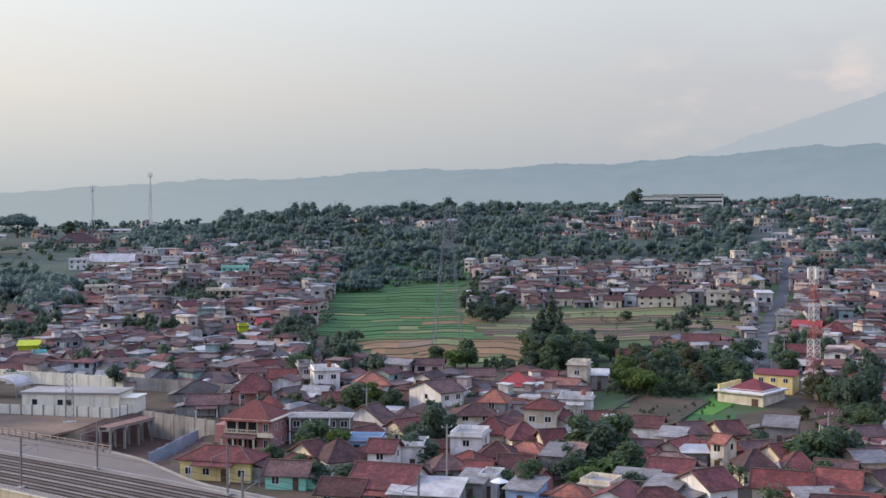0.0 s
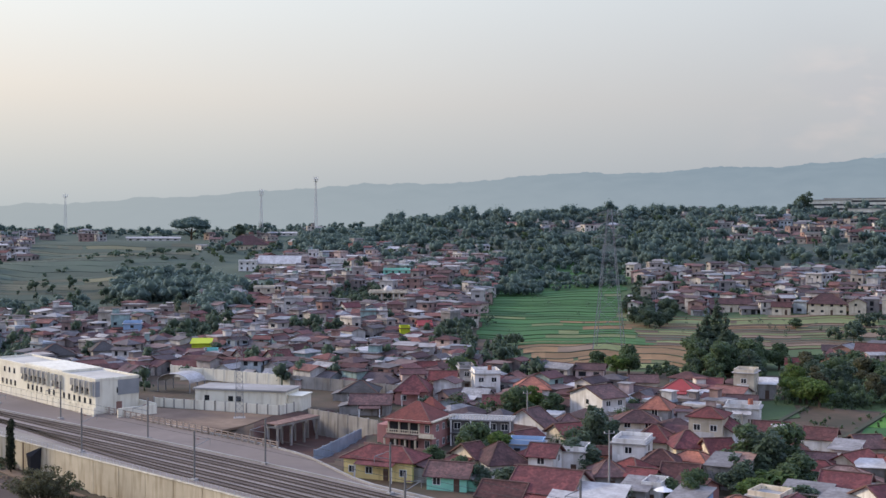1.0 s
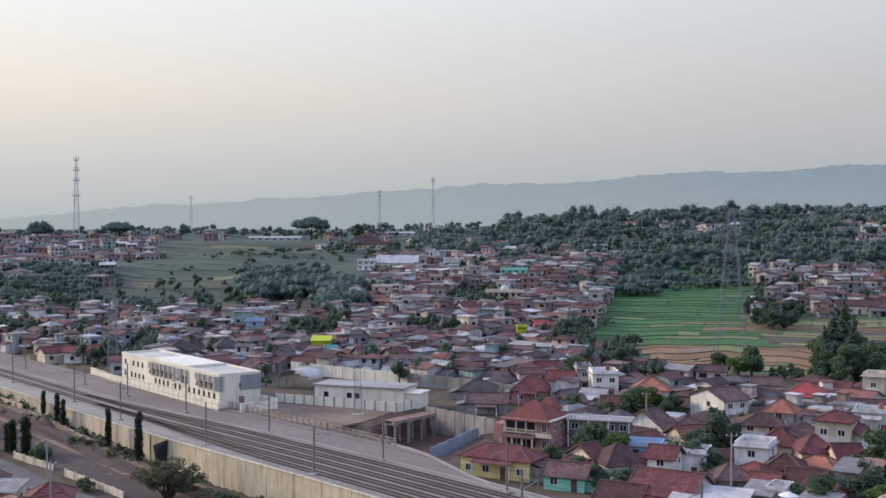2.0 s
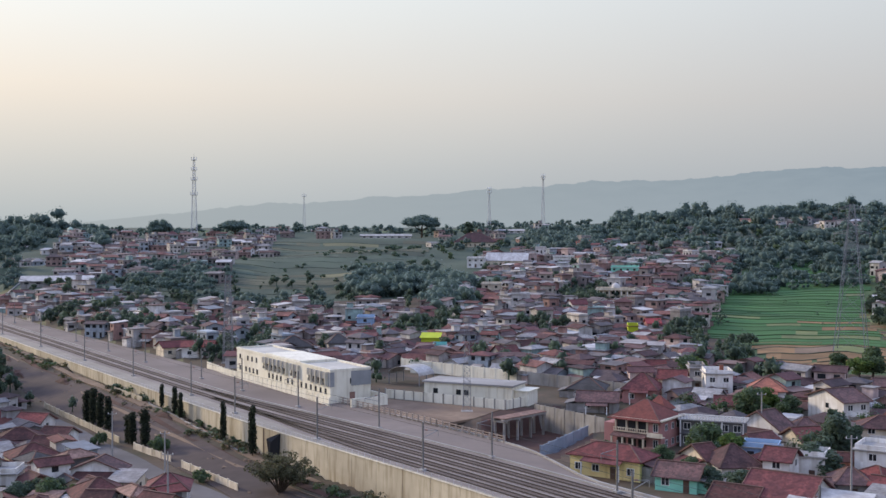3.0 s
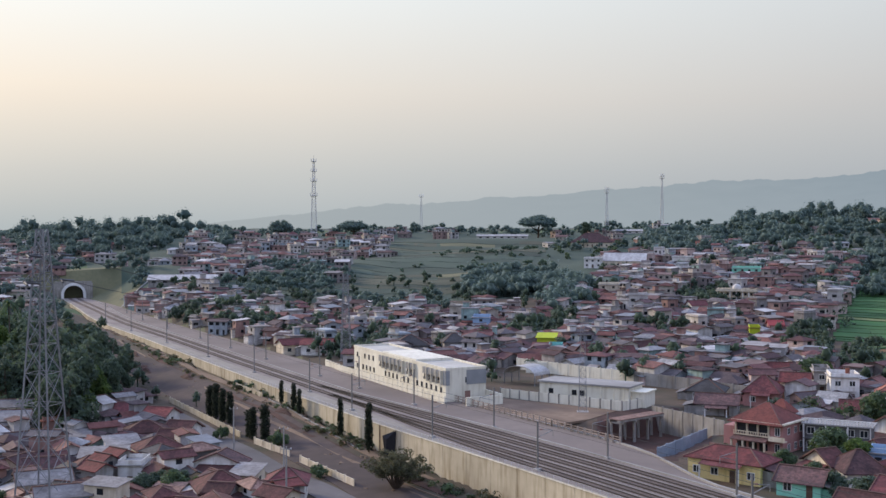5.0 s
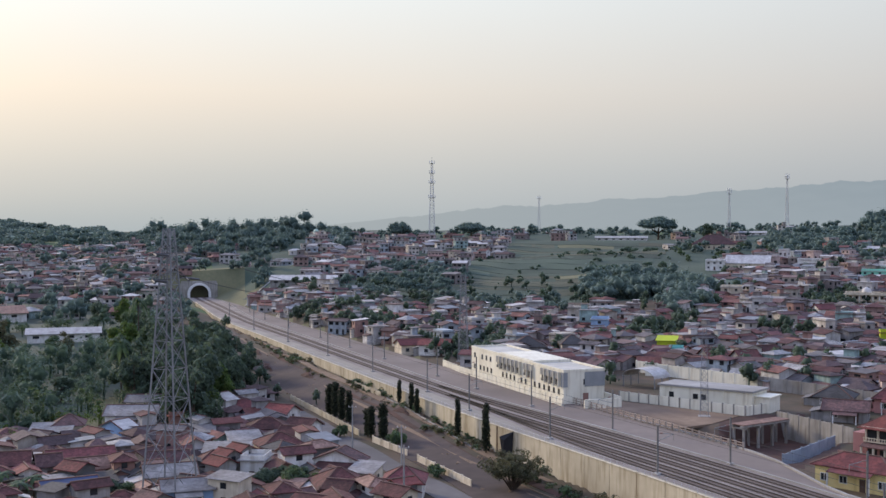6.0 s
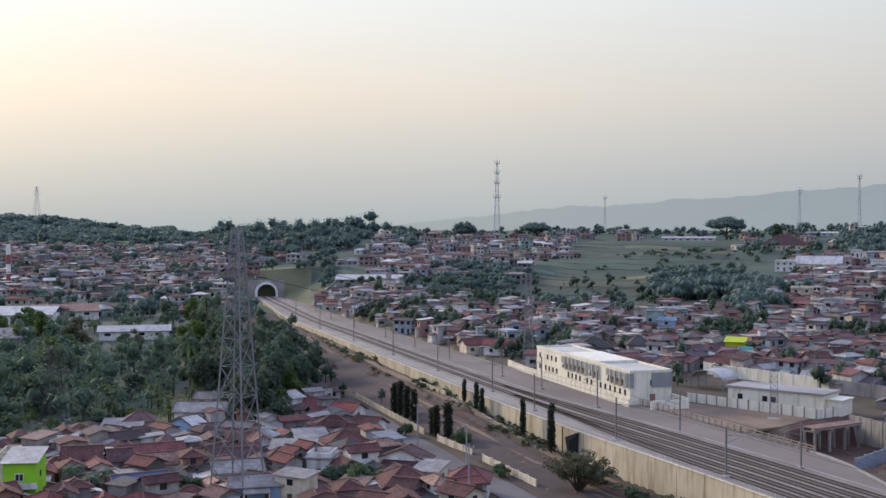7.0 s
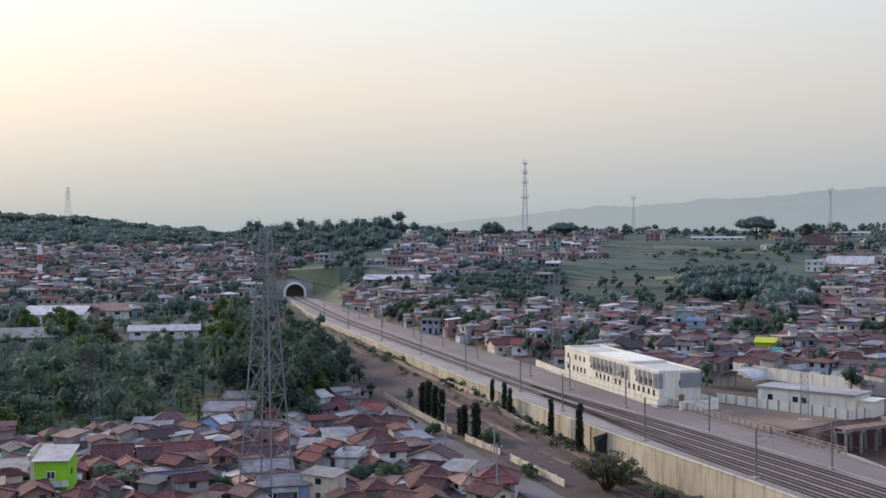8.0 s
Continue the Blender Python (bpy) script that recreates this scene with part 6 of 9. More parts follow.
# ---------------------------------------------------------------- houses that stand out
house(-38.4, 197.0, -15, 13.2, 6.8, 3.8, "hip", "w_yellow", "r_red", 2, 0.5)
house(-25.7, 189.9, -10, 7.0, 5.7, 2.7, "gable", "w_mint", "r_brown", 2, 0.6)
house(-46.0, 273.0, -0, 7.8, 8.4, 3.6, "hip", "w_pink", "r_red", 2, 0.75)
house(-59.2, 272.5, 4, 8.3, 8.4, 2.9, "hip", "w_grey", "r_dark", 2, 0.5)
house(-53.7, 258.6, 6, 8.9, 6.8, 2.7, "gable", "w_grey", "r_brown", 2, 0.5)
house(-40.3, 283.3, 3, 6.4, 6.8, 4.5, "gable", "w_cream", "r_red", 2, 0.5)
house(-15.4, 238.1, 59, 5.1, 9.9, 3.2, "gable", "w_white", "r_brown", 2, 0.6)
house(-6.8, 228.4, 32, 6.8, 7.6, 3.1, "gable", "w_cream", "r_red", 2, 0.5)
house(-7.7, 240.0, 12, 5.4, 6.8, 2.9, "hip", "w_grey", "r_brown", 2, 0.55)
house(-18.6, 201.3, 25, 6.8, 9.1, 3.1, "hip", "w_white", "r_brown", 2, 0.6)
house(-24.1, 203.7, 47, 3.4, 6.8, 3.1, "gable", "w_cream", "r_brown", 2, 0.6)
house(-10.3, 197.5, -12, 4.4, 6.1, 5.0, "gable", "w_white", "r_red", 2, 0.5)
house(-5.1, 204.4, -9, 4.2, 5.3, 4.3, "flat", "w_white", "concrete", 2, 0.5)
house(-8.5, 178.7, -17, 9.9, 10.6, 3.6, "gable", "w_white", "r_red", 2, 0.5)
house(-15.4, 176.5, -15, 6.6, 6.8, 2.7, "gable", "w_cream", "r_brown", 2, 0.5)
house(-2.4, 172.8, -11, 10.4, 7.6, 3.4, "shed", "w_grey", "r_light", 2, 0.3)
house(-1.6, 258.2, 40, 6.7, 11.4, 5.9, "gable", "w_white", "r_brown", 2, 0.35)
house(-17.5, 277.3, 4, 8.3, 8.4, 4.0, "hip", "w_white", "r_orange", 2, 0.55)
house(-29.7, 283.9, 14, 6.4, 7.6, 5.9, "flat", "w_white", "r_light", 2, 0.5)
house(-25.3, 260.6, 6, 4.4, 6.1, 3.1, "gable", "w_cream", "r_red", 2, 0.5)
house(-19.7, 273.1, 9, 5.1, 6.1, 3.1, "hip", "w_brick", "r_orange", 2, 0.5)
house(6.6, 237.1, 1, 8.4, 6.8, 4.7, "hip", "w_cream", "r_brown", 2, 0.5)
house(11.3, 248.9, -13, 5.8, 6.8, 5.4, "hip", "w_grey", "r_orange", 2, 0.6)
house(20.2, 227.3, -17, 6.4, 6.8, 7.7, "hip", "w_cream", "r_red", 2, 0.4)
house(22.4, 228.4, 54, 4.3, 7.6, 5.0, "gable", "w_white", "r_red", 2, 0.5)
house(5.0, 209.4, -13, 5.9, 7.6, 5.2, "flat", "w_white", "concrete", 2, 0.5)
house(9.5, 222.3, -10, 5.8, 7.6, 3.8, "hip", "w_cream", "r_red", 2, 0.6)
house(15.3, 217.0, 11, 6.1, 7.6, 3.8, "hip", "w_cream", "r_red", 2, 0.6)
house(20.3, 212.2, 15, 4.4, 6.8, 3.6, "gable", "w_cream", "r_red", 2, 0.6)
house(9.7, 202.9, -8, 6.1, 6.8, 3.2, "hip", "w_cream", "r_brown", 2, 0.55)
house(12.7, 194.4, -12, 5.5, 6.1, 2.9, "gable", "w_grey", "r_brown", 2, 0.5)
house(19.9, 198.2, -21, 3.7, 6.8, 4.0, "shed", "w_grey", "r_grey", 2, 0.4)
house(23.2, 199.5, -19, 3.0, 6.1, 4.0, "shed", "w_white", "r_rust", 2, 0.4)
house(13.1, 177.3, -24, 4.8, 6.1, 2.9, "shed", "w_blue", "r_grey", 2, 0.5)
house(7.9, 183.3, -17, 3.1, 5.3, 3.1, "flat", "w_white", "r_light", 2, 0.5)
house(5.1, 181.7, -17, 4.1, 6.1, 3.1, "shed", "w_grey", "r_grey", 2, 0.4)
house(0.5, 193.1, 10, 5.0, 6.8, 3.1, "hip", "w_grey", "r_brown", 2, 0.5)
house(30.1, 255.0, -12, 7.2, 6.1, 4.3, "flat", "w_white", "r_light", 2, 0.5)
house(33.7, 237.4, -11, 6.3, 6.1, 3.2, "gable", "w_cream", "r_brown", 2, 0.5)
house(40.9, 224.5, -18, 5.3, 6.8, 4.5, "gable", "w_white", "r_brown", 2, 0.45)
house(43.8, 215.4, -23, 4.5, 6.1, 4.0, "shed", "w_white", "r_grey", 2, 0.4)
house(48.6, 221.9, 13, 4.9, 6.8, 3.6, "gable", "w_cream", "r_brown", 2, 0.5)
house(38.2, 188.0, -21, 6.8, 6.1, 3.6, "gable", "w_blue", "r_red", 2, 0.5)
house(31.4, 183.8, -22, 6.6, 5.3, 2.9, "shed", "w_cream", "r_grey", 2, 0.4)
house(55.1, 219.7, 16, 4.7, 7.6, 4.0, "gable", "w_cream", "r_brown", 2, 0.5)
house(50.3, 202.3, -39, 2.5, 5.3, 5.4, "gable", "w_cream", "r_orange", 2, 0.4)
house(53.3, 192.9, -0, 5.6, 6.8, 3.2, "hip", "w_cream", "r_brown", 2, 0.7)
house(59.3, 199.2, 23, 3.9, 6.1, 3.6, "gable", "w_cream", "r_red", 2, 0.6)
house(60.7, 192.8, -12, 4.9, 6.8, 3.2, "hip", "w_white", "r_red", 2, 0.6)
house(53.2, 176.7, -20, 8.6, 7.6, 3.6, "gable", "w_cream", "r_red", 2, 0.5)
house(62.5, 177.8, -25, 6.3, 7.6, 3.6, "gable", "w_white", "r_red", 2, 0.5)
house(65.8, 188.7, -25, 6.0, 6.1, 3.1, "gable", "w_cream", "r_brown", 2, 0.5)
house(41.3, 177.1, 27, 5.4, 8.4, 3.6, "gable", "w_white", "r_red", 2, 0.5)
house(35.4, 178.3, -31, 4.8, 6.1, 2.9, "shed", "w_grey", "r_grey", 2, 0.4)
house(68.5, 228.1, -23, 6.2, 9.1, 4.0, "gable", "w_grey", "r_grey", 2, 0.35)
house(64.9, 199.1, -48, 3.1, 5.3, 4.0, "gable", "w_cream", "r_orange", 2, 0.4)
house(72.5, 194.0, 5, 5.4, 6.8, 4.0, "gable", "w_cream", "r_grey", 2, 0.4)
house(69.3, 178.1, 24, 4.3, 6.8, 3.6, "gable", "w_cream", "r_brown", 2, 0.5)
house(18.1, 276.6, -12, 7.3, 6.8, 4.5, "hip", "w_white", "r_bright", 2, 0.6)
house(34.6, 287.1, -17, 4.9, 6.8, 6.8, "flat", "w_cream", "r_light", 2, 0.5)
house(26.0, 287.6, -10, 5.4, 6.1, 3.6, "gable", "w_grey", "r_red", 2, 0.5)
house(9.6, 292.0, 3, 6.6, 6.8, 3.6, "gable", "w_cream", "r_brown", 2, 0.4)
house(40.2, 291.0, -8, 4.4, 6.1, 3.6, "shed", "w_grey", "r_light", 2, 0.4)
house(-3.4, 283.8, 21, 4.3, 6.1, 3.6, "gable", "w_grey", "r_light", 2, 0.4)
house(-48.7, 310.0, 14, 6.5, 6.1, 3.6, "gable", "w_cream", "r_red", 1, 0.5)
house(-35.7, 292.0, 12, 3.8, 6.8, 5.9, "flat", "w_grey", "r_light", 2, 0.5)
house(-166.0, 118.4, 42, 5.2, 7.6, 7.9, "shed", "w_lime", "r_light", 2, 0.5)
lime = thing("balcony_slab", pose(-166.0, 118.4, gzf(-166.0, 118.4), 0, 0, 42), "white concrete balcony slab on a lime green house", "balcony", "town houses")
part("slab", Form().box(-2.9, 2.9, -4.7, -3.8, 3.7, 3.95), M["w_white"], lime)
part("railing", Form().box(-2.9, 2.9, -4.7, -4.6, 3.95, 4.7), M["w_white"], lime)
house(-173.2, 120.6, 44, 2.6, 6.8, 7.4, "flat", "w_cream", "r_light", 2, 0.5)
house(-180.8, 119.5, 62, 5.6, 7.6, 3.6, "shed", "w_blue", "r_grey", 2, 0.4)
house(-154.4, 132.7, 62, 8.7, 4.0, 3.9, "gable", "w_cream", "r_blue", 2, 0.25)
house(-173.6, 151.8, 57, 11.9, 6.8, 3.1, "gable", "w_white", "r_red", 2, 0.4)
house(-173.1, 144.0, 56, 3.8, 6.1, 3.2, "gable", "w_grey", "r_brown", 2, 0.5)
house(-178.4, 139.6, 48, 6.7, 6.8, 3.6, "gable", "w_grey", "r_brown", 2, 0.5)
house(-165.4, 147.0, 57, 7.4, 6.1, 2.9, "gable", "w_grey", "r_rust", 2, 0.5)
house(-146.9, 148.7, 51, 8.5, 7.6, 3.6, "gable", "w_cream", "r_grey", 2, 0.35)
house(-136.1, 142.0, 49, 8.0, 6.8, 3.6, "gable", "w_blue", "r_grey", 2, 0.35)
house(-160.0, 155.8, 96, 5.0, 6.1, 3.6, "gable", "w_cream", "r_brown", 2, 0.5)
house(-139.8, 163.9, 26, 4.4, 6.1, 4.0, "flat", "w_white", "concrete", 2, 0.5)
house(-148.4, 162.0, 43, 5.7, 6.8, 3.2, "hip", "w_cream", "r_brown", 2, 0.5)
house(-153.2, 170.8, 37, 8.5, 6.1, 3.1, "shed", "w_grey", "r_grey", 2, 0.4)
house(-197.4, 188.1, 35, 11.1, 9.1, 4.5, "gable", "w_white", "r_grey", 2, 0.35)
house(-205.7, 201.7, 34, 10.7, 7.6, 5.0, "gable", "w_white", "r_grey", 2, 0.3)
house(-201.9, 168.5, 42, 8.3, 7.6, 2.6, "shed", "w_white", "r_grey", 2, 0.5)
house(-203.0, 174.3, 45, 6.0, 6.8, 3.6, "hip", "w_cream", "r_brown", 2, 0.5)
house(-190.0, 176.9, 87, 3.9, 6.8, 3.6, "gable", "w_blue", "r_light", 2, 0.4)
house(-186.1, 190.1, 50, 3.4, 5.3, 4.5, "flat", "w_brick", "r_orange", 2, 0.5)
house(-127.7, 173.8, 106, 4.1, 9.1, 3.6, "gable", "w_white", "r_brown", 2, 0.4)
house(-119.7, 170.6, 15, 4.6, 6.1, 2.8, "shed", "w_cream", "r_grey", 2, 0.4)
house(-116.1, 157.8, 47, 7.9, 9.1, 3.6, "hip", "w_cream", "r_brown", 2, 0.5)
house(-108.2, 166.1, 28, 6.6, 7.6, 3.6, "hip", "w_white", "r_red", 2, 0.5)
house(-147.9, 180.3, 55, 8.6, 7.6, 3.6, "hip", "w_cream", "r_brown", 2, 0.5)
house(-152.9, 192.4, 18, 6.4, 6.8, 2.8, "gable", "w_cream", "r_brown", 2, 0.5)
house(-176.3, 215.7, 8, 6.2, 6.8, 2.6, "gable", "w_white", "r_red", 2, 0.5)
house(-188.3, 219.1, 30, 6.4, 6.1, 2.6, "gable", "w_cream", "r_red", 2, 0.5)
house(-194.7, 214.6, 87, 3.8, 6.8, 4.5, "gable", "w_white", "r_light", 2, 0.4)
house(-164.2, 196.1, 40, 8.5, 6.8, 3.2, "hip", "w_cream", "r_brown", 2, 0.5)
house(-160.2, 203.7, 7, 5.8, 6.1, 2.5, "gable", "w_white", "r_brown", 2, 0.5)
house(-156.3, 158.1, 50, 6.6, 6.1, 3.1, "gable", "w_cream", "r_brown", 2, 0.5)
house(-173.1, 183.6, 44, 6.6, 6.1, 3.1, "shed", "w_white", "r_grey", 2, 0.4)
house(-158.6, 182.0, 51, 6.3, 6.1, 3.1, "shed", "w_white", "r_grey", 2, 0.4)
house(-129.7, 354.0, 15, 5.9, 6.8, 4.5, "shed", "w_limey", "w_limey", 1, 0.5)
house(-123.0, 344.0, 15, 4.1, 5.3, 2.9, "flat", "w_turq", "r_light", 1, 0.5)
house(-175.2, 404.7, 18, 6.3, 6.8, 5.0, "flat", "w_blue", "r_light", 1, 0.5)
house(-155.7, 336.8, 35, 7.6, 9.1, 4.0, "hip", "w_grey", "r_dark", 1, 0.5)
house(-162.5, 318.7, 32, 10.6, 10.6, 4.5, "hip", "w_grey", "r_dark", 1, 0.5)
house(-193.0, 313.2, 22, 9.6, 6.8, 3.6, "gable", "w_white", "r_red", 1, 0.45)
house(-203.7, 314.7, 53, 8.4, 6.8, 3.4, "gable", "w_cream", "r_red", 1, 0.45)
house(-106.9, 330.8, 48, 6.5, 6.1, 3.6, "gable", "w_grey", "r_brown", 1, 0.6)
house(-96.9, 329.7, 46, 6.4, 6.1, 3.6, "gable", "w_grey", "r_brown", 1, 0.6)
house(-95.4, 346.8, 55, 6.0, 6.1, 3.6, "gable", "w_white", "r_brown", 1, 0.6)
house(-114.1, 620.8, 6, 14.5, 9.1, 5.0, "flat", "w_mint", "r_light", 1, 0.5)
house(-198.6, 681.2, 10, 25.5, 15.0, 4.0, "gable", "w_cream", "r_light", 1, 0.62)
house(*polar(17.9, 850), 18, 31.0, 21.0, 4.0, "hip", "w_cream", "r_brown", 1, 0.62)
house(*polar(12.4, 792), 20, 12.0, 9.0, 5.6, "gable", "w_cream", "r_orange", 1, 0.7)
house(*polar(10.65, 765), 4, 9.0, 7.5, 5.4, "gable", "w_white", "r_light", 1, 0.4)
house(*polar(5.2, 985), 2, 22.0, 8.0, 4.4, "gable", "w_white", "r_light", 1, 0.4)
house(-214.3, 666.3, 12, 10.5, 10.6, 5.4, "flat", "w_white", "r_light", 1, 0.5)
house(-109.1, 480.9, 38, 7.1, 6.8, 4.5, "gable", "w_white", "r_red", 1, 0.5)
house(-168.7, 705.6, 13, 13.7, 7.6, 4.5, "flat", "w_white", "r_light", 1, 0.5)
house(-68.2, 427.4, 19, 4.9, 6.1, 4.0, "gable", "w_pink", "r_bright", 1, 0.5)
house(-72.9, 411.7, 15, 3.6, 5.8, 4.2, "flat", "w_limey", "r_red", 1, 0.5)
house(-162.0, 528.2, 12, 9.4, 7.6, 5.4, "flat", "w_cream", "r_light", 1, 0.5)
house(93.4, 497.2, -11, 15.2, 10.6, 5.0, "hip", "w_cream", "r_brown", 1, 0.7)
house(104.9, 493.1, 78, 5.7, 6.8, 5.4, "gable", "w_cream", "r_brown", 1, 0.5)
house(143.7, 527.0, 55, 9.2, 9.1, 6.3, "gable", "w_cream", "r_light", 1, 0.4)
house(120.4, 495.8, -14, 9.6, 6.8, 5.4, "flat", "w_cream", "r_light", 1, 0.5)
house(75.2, 500.5, -9, 7.6, 6.8, 3.6, "gable", "w_cream", "r_brown", 1, 0.5)
house(55.7, 516.2, -2, 17.6, 6.8, 4.0, "gable", "w_cream", "r_brown", 1, 0.6)
house(81.6, 358.0, -18, 11.0, 9.1, 5.4, "gable", "w_cream", "r_brown", 1, 0.4)
house(72.1, 342.6, 28, 3.9, 6.8, 4.5, "gable", "w_white", "r_bright", 1, 0.5)
house(88.4, 336.1, -18, 9.8, 7.6, 4.5, "flat", "w_white", "r_light", 1, 0.5)
house(53.7, 329.8, -9, 5.6, 6.8, 4.0, "gable", "w_cream", "r_red", 1, 0.5)
house(134.6, 437.3, -22, 10.3, 7.6, 4.5, "flat", "w_grey", "r_light", 1, 0.5)
house(131.0, 405.9, -28, 9.6, 7.6, 4.5, "gable", "w_brick", "r_bright", 1, 0.5)
house(136.0, 390.9, -9, 9.3, 8.4, 4.5, "hip", "w_brick", "r_red", 1, 0.7)
house(126.6, 348.9, 50, 5.6, 6.8, 4.5, "gable", "w_cream", "r_orange", 1, 0.5)
house(106.8, 335.9, -13, 7.9, 7.6, 4.5, "gable", "w_brick", "r_red", 1, 0.5)

LANDMARKS = ((-101.2, 527.2), (-114.1, 620.8), (-198.6, 681.2), (-261.0, 809.0), (-173.0, 773.5), (-143.0, 759.6), (-114.1, 606.0), (-214.3, 666.3), (-168.7, 705.6), (-162.0, 528.2), (-175.2, 404.7), (-129.7, 354.0), (-123.0, 344.0), (-109.1, 480.9), (-72.9, 411.7), (-68.2, 427.4))


def before_landmark(x, y):
    """Whether a place lies just before one of the houses that stand out in the hill town."""
    for a, b in LANDMARKS:
        d = math.hypot(a, b)
        u, v = (x * a + y * b) / d, abs(x * b - y * a) / d
        if v < 10 and d - 42 < u < d:
            return True
    return False


def prayer_hall(x, y, turn):
    """Cream hall with an arcade of pillars, a flat roof with a parapet and a small pale dome."""
    t = thing("prayer_hall", pose(x, y, gzf(x, y), 0, 0, turn), "cream prayer hall with pillars and a small pale dome", "mosque")
    w, d, h = 17.5, 9.0, 5.2
    part("wall", Form().box(-w / 2 + 1.2, w / 2 - 1.2, -d / 2 + 1.6, d / 2, -2, h), M["w_cream"], t)
    part("roof", Form().box(-w / 2 - 0.5, w / 2 + 0.5, -d / 2 - 0.5, d / 2 + 0.5, h, h + 0.4), M["w_cream"], t)
    par = Form()
    for a in ((-w / 2, w / 2, -d / 2, -d / 2 + 0.2), (-w / 2, w / 2, d / 2 - 0.2, d / 2), (-w / 2, -w / 2 + 0.2, -d / 2 + 0.2, d / 2 - 0.2), (w / 2 - 0.2, w / 2, -d / 2 + 0.2, d / 2 - 0.2)):
        par.box(*a, h + 0.4, h + 1.2)
    part("parapet", par, M["w_cream"], t)
    part("floor_slab", Form().box(-w / 2, w / 2, -d / 2 - 0.2, -d / 2 + 1.6, -2, 0.3).box(-w / 2, w / 2, -d / 2, -d / 2 + 1.59, 2.6, 2.85), M["w_cream"], t)
    pillar = Form().tube([(0, 0, 0.3), (0, 0, h)], [0.28, 0.24], 8).mesh("pillar", M["w_white"])
    for k in range(7):
        part("pillar", pillar, None, t, at=pose(-w / 2 + 0.5 + (w - 1) * k / 6, -d / 2 + 0.3, 0))
    for k in range(6):
        for zz in (0.9, 3.3):
            put_window(t, -w / 2 + 2.2 + (w - 4.4) * k / 5, -d / 2 + 1.6, zz, 0, 1.3, 1.4, False)
    f, n, m = Form(), 12, 5
    ring = [(2.1 * math.cos(math.pi / 2 * j / m), 2.4 * math.sin(math.pi / 2 * j / m)) for j in range(m)]
    pts = [(a * math.cos(2 * math.pi * i / n), a * math.sin(2 * math.pi * i / n), h + 0.9 + b) for a, b in ring for i in range(n)] + [(0, 0, h + 3.4)]
    f.add(pts, [(j * n + i, j * n + (i + 1) % n, (j + 1) * n + (i + 1) % n, (j + 1) * n + i) for j in range(m - 1) for i in range(n)] + [((m - 1) * n + i, (m - 1) * n + (i + 1) % n, m * n) for i in range(n)])
    smooth(part("dome", f, M["faded_white"], t, "small pale dome"))
    part("drum", Form().tube([(0, 0, h + 0.4), (0, 0, h + 0.95)], [2.2, 2.2], 12), M["w_cream"], t)
    PLACED.append((x, y, 9))


prayer_hall(-101.2, 527.2, 8)

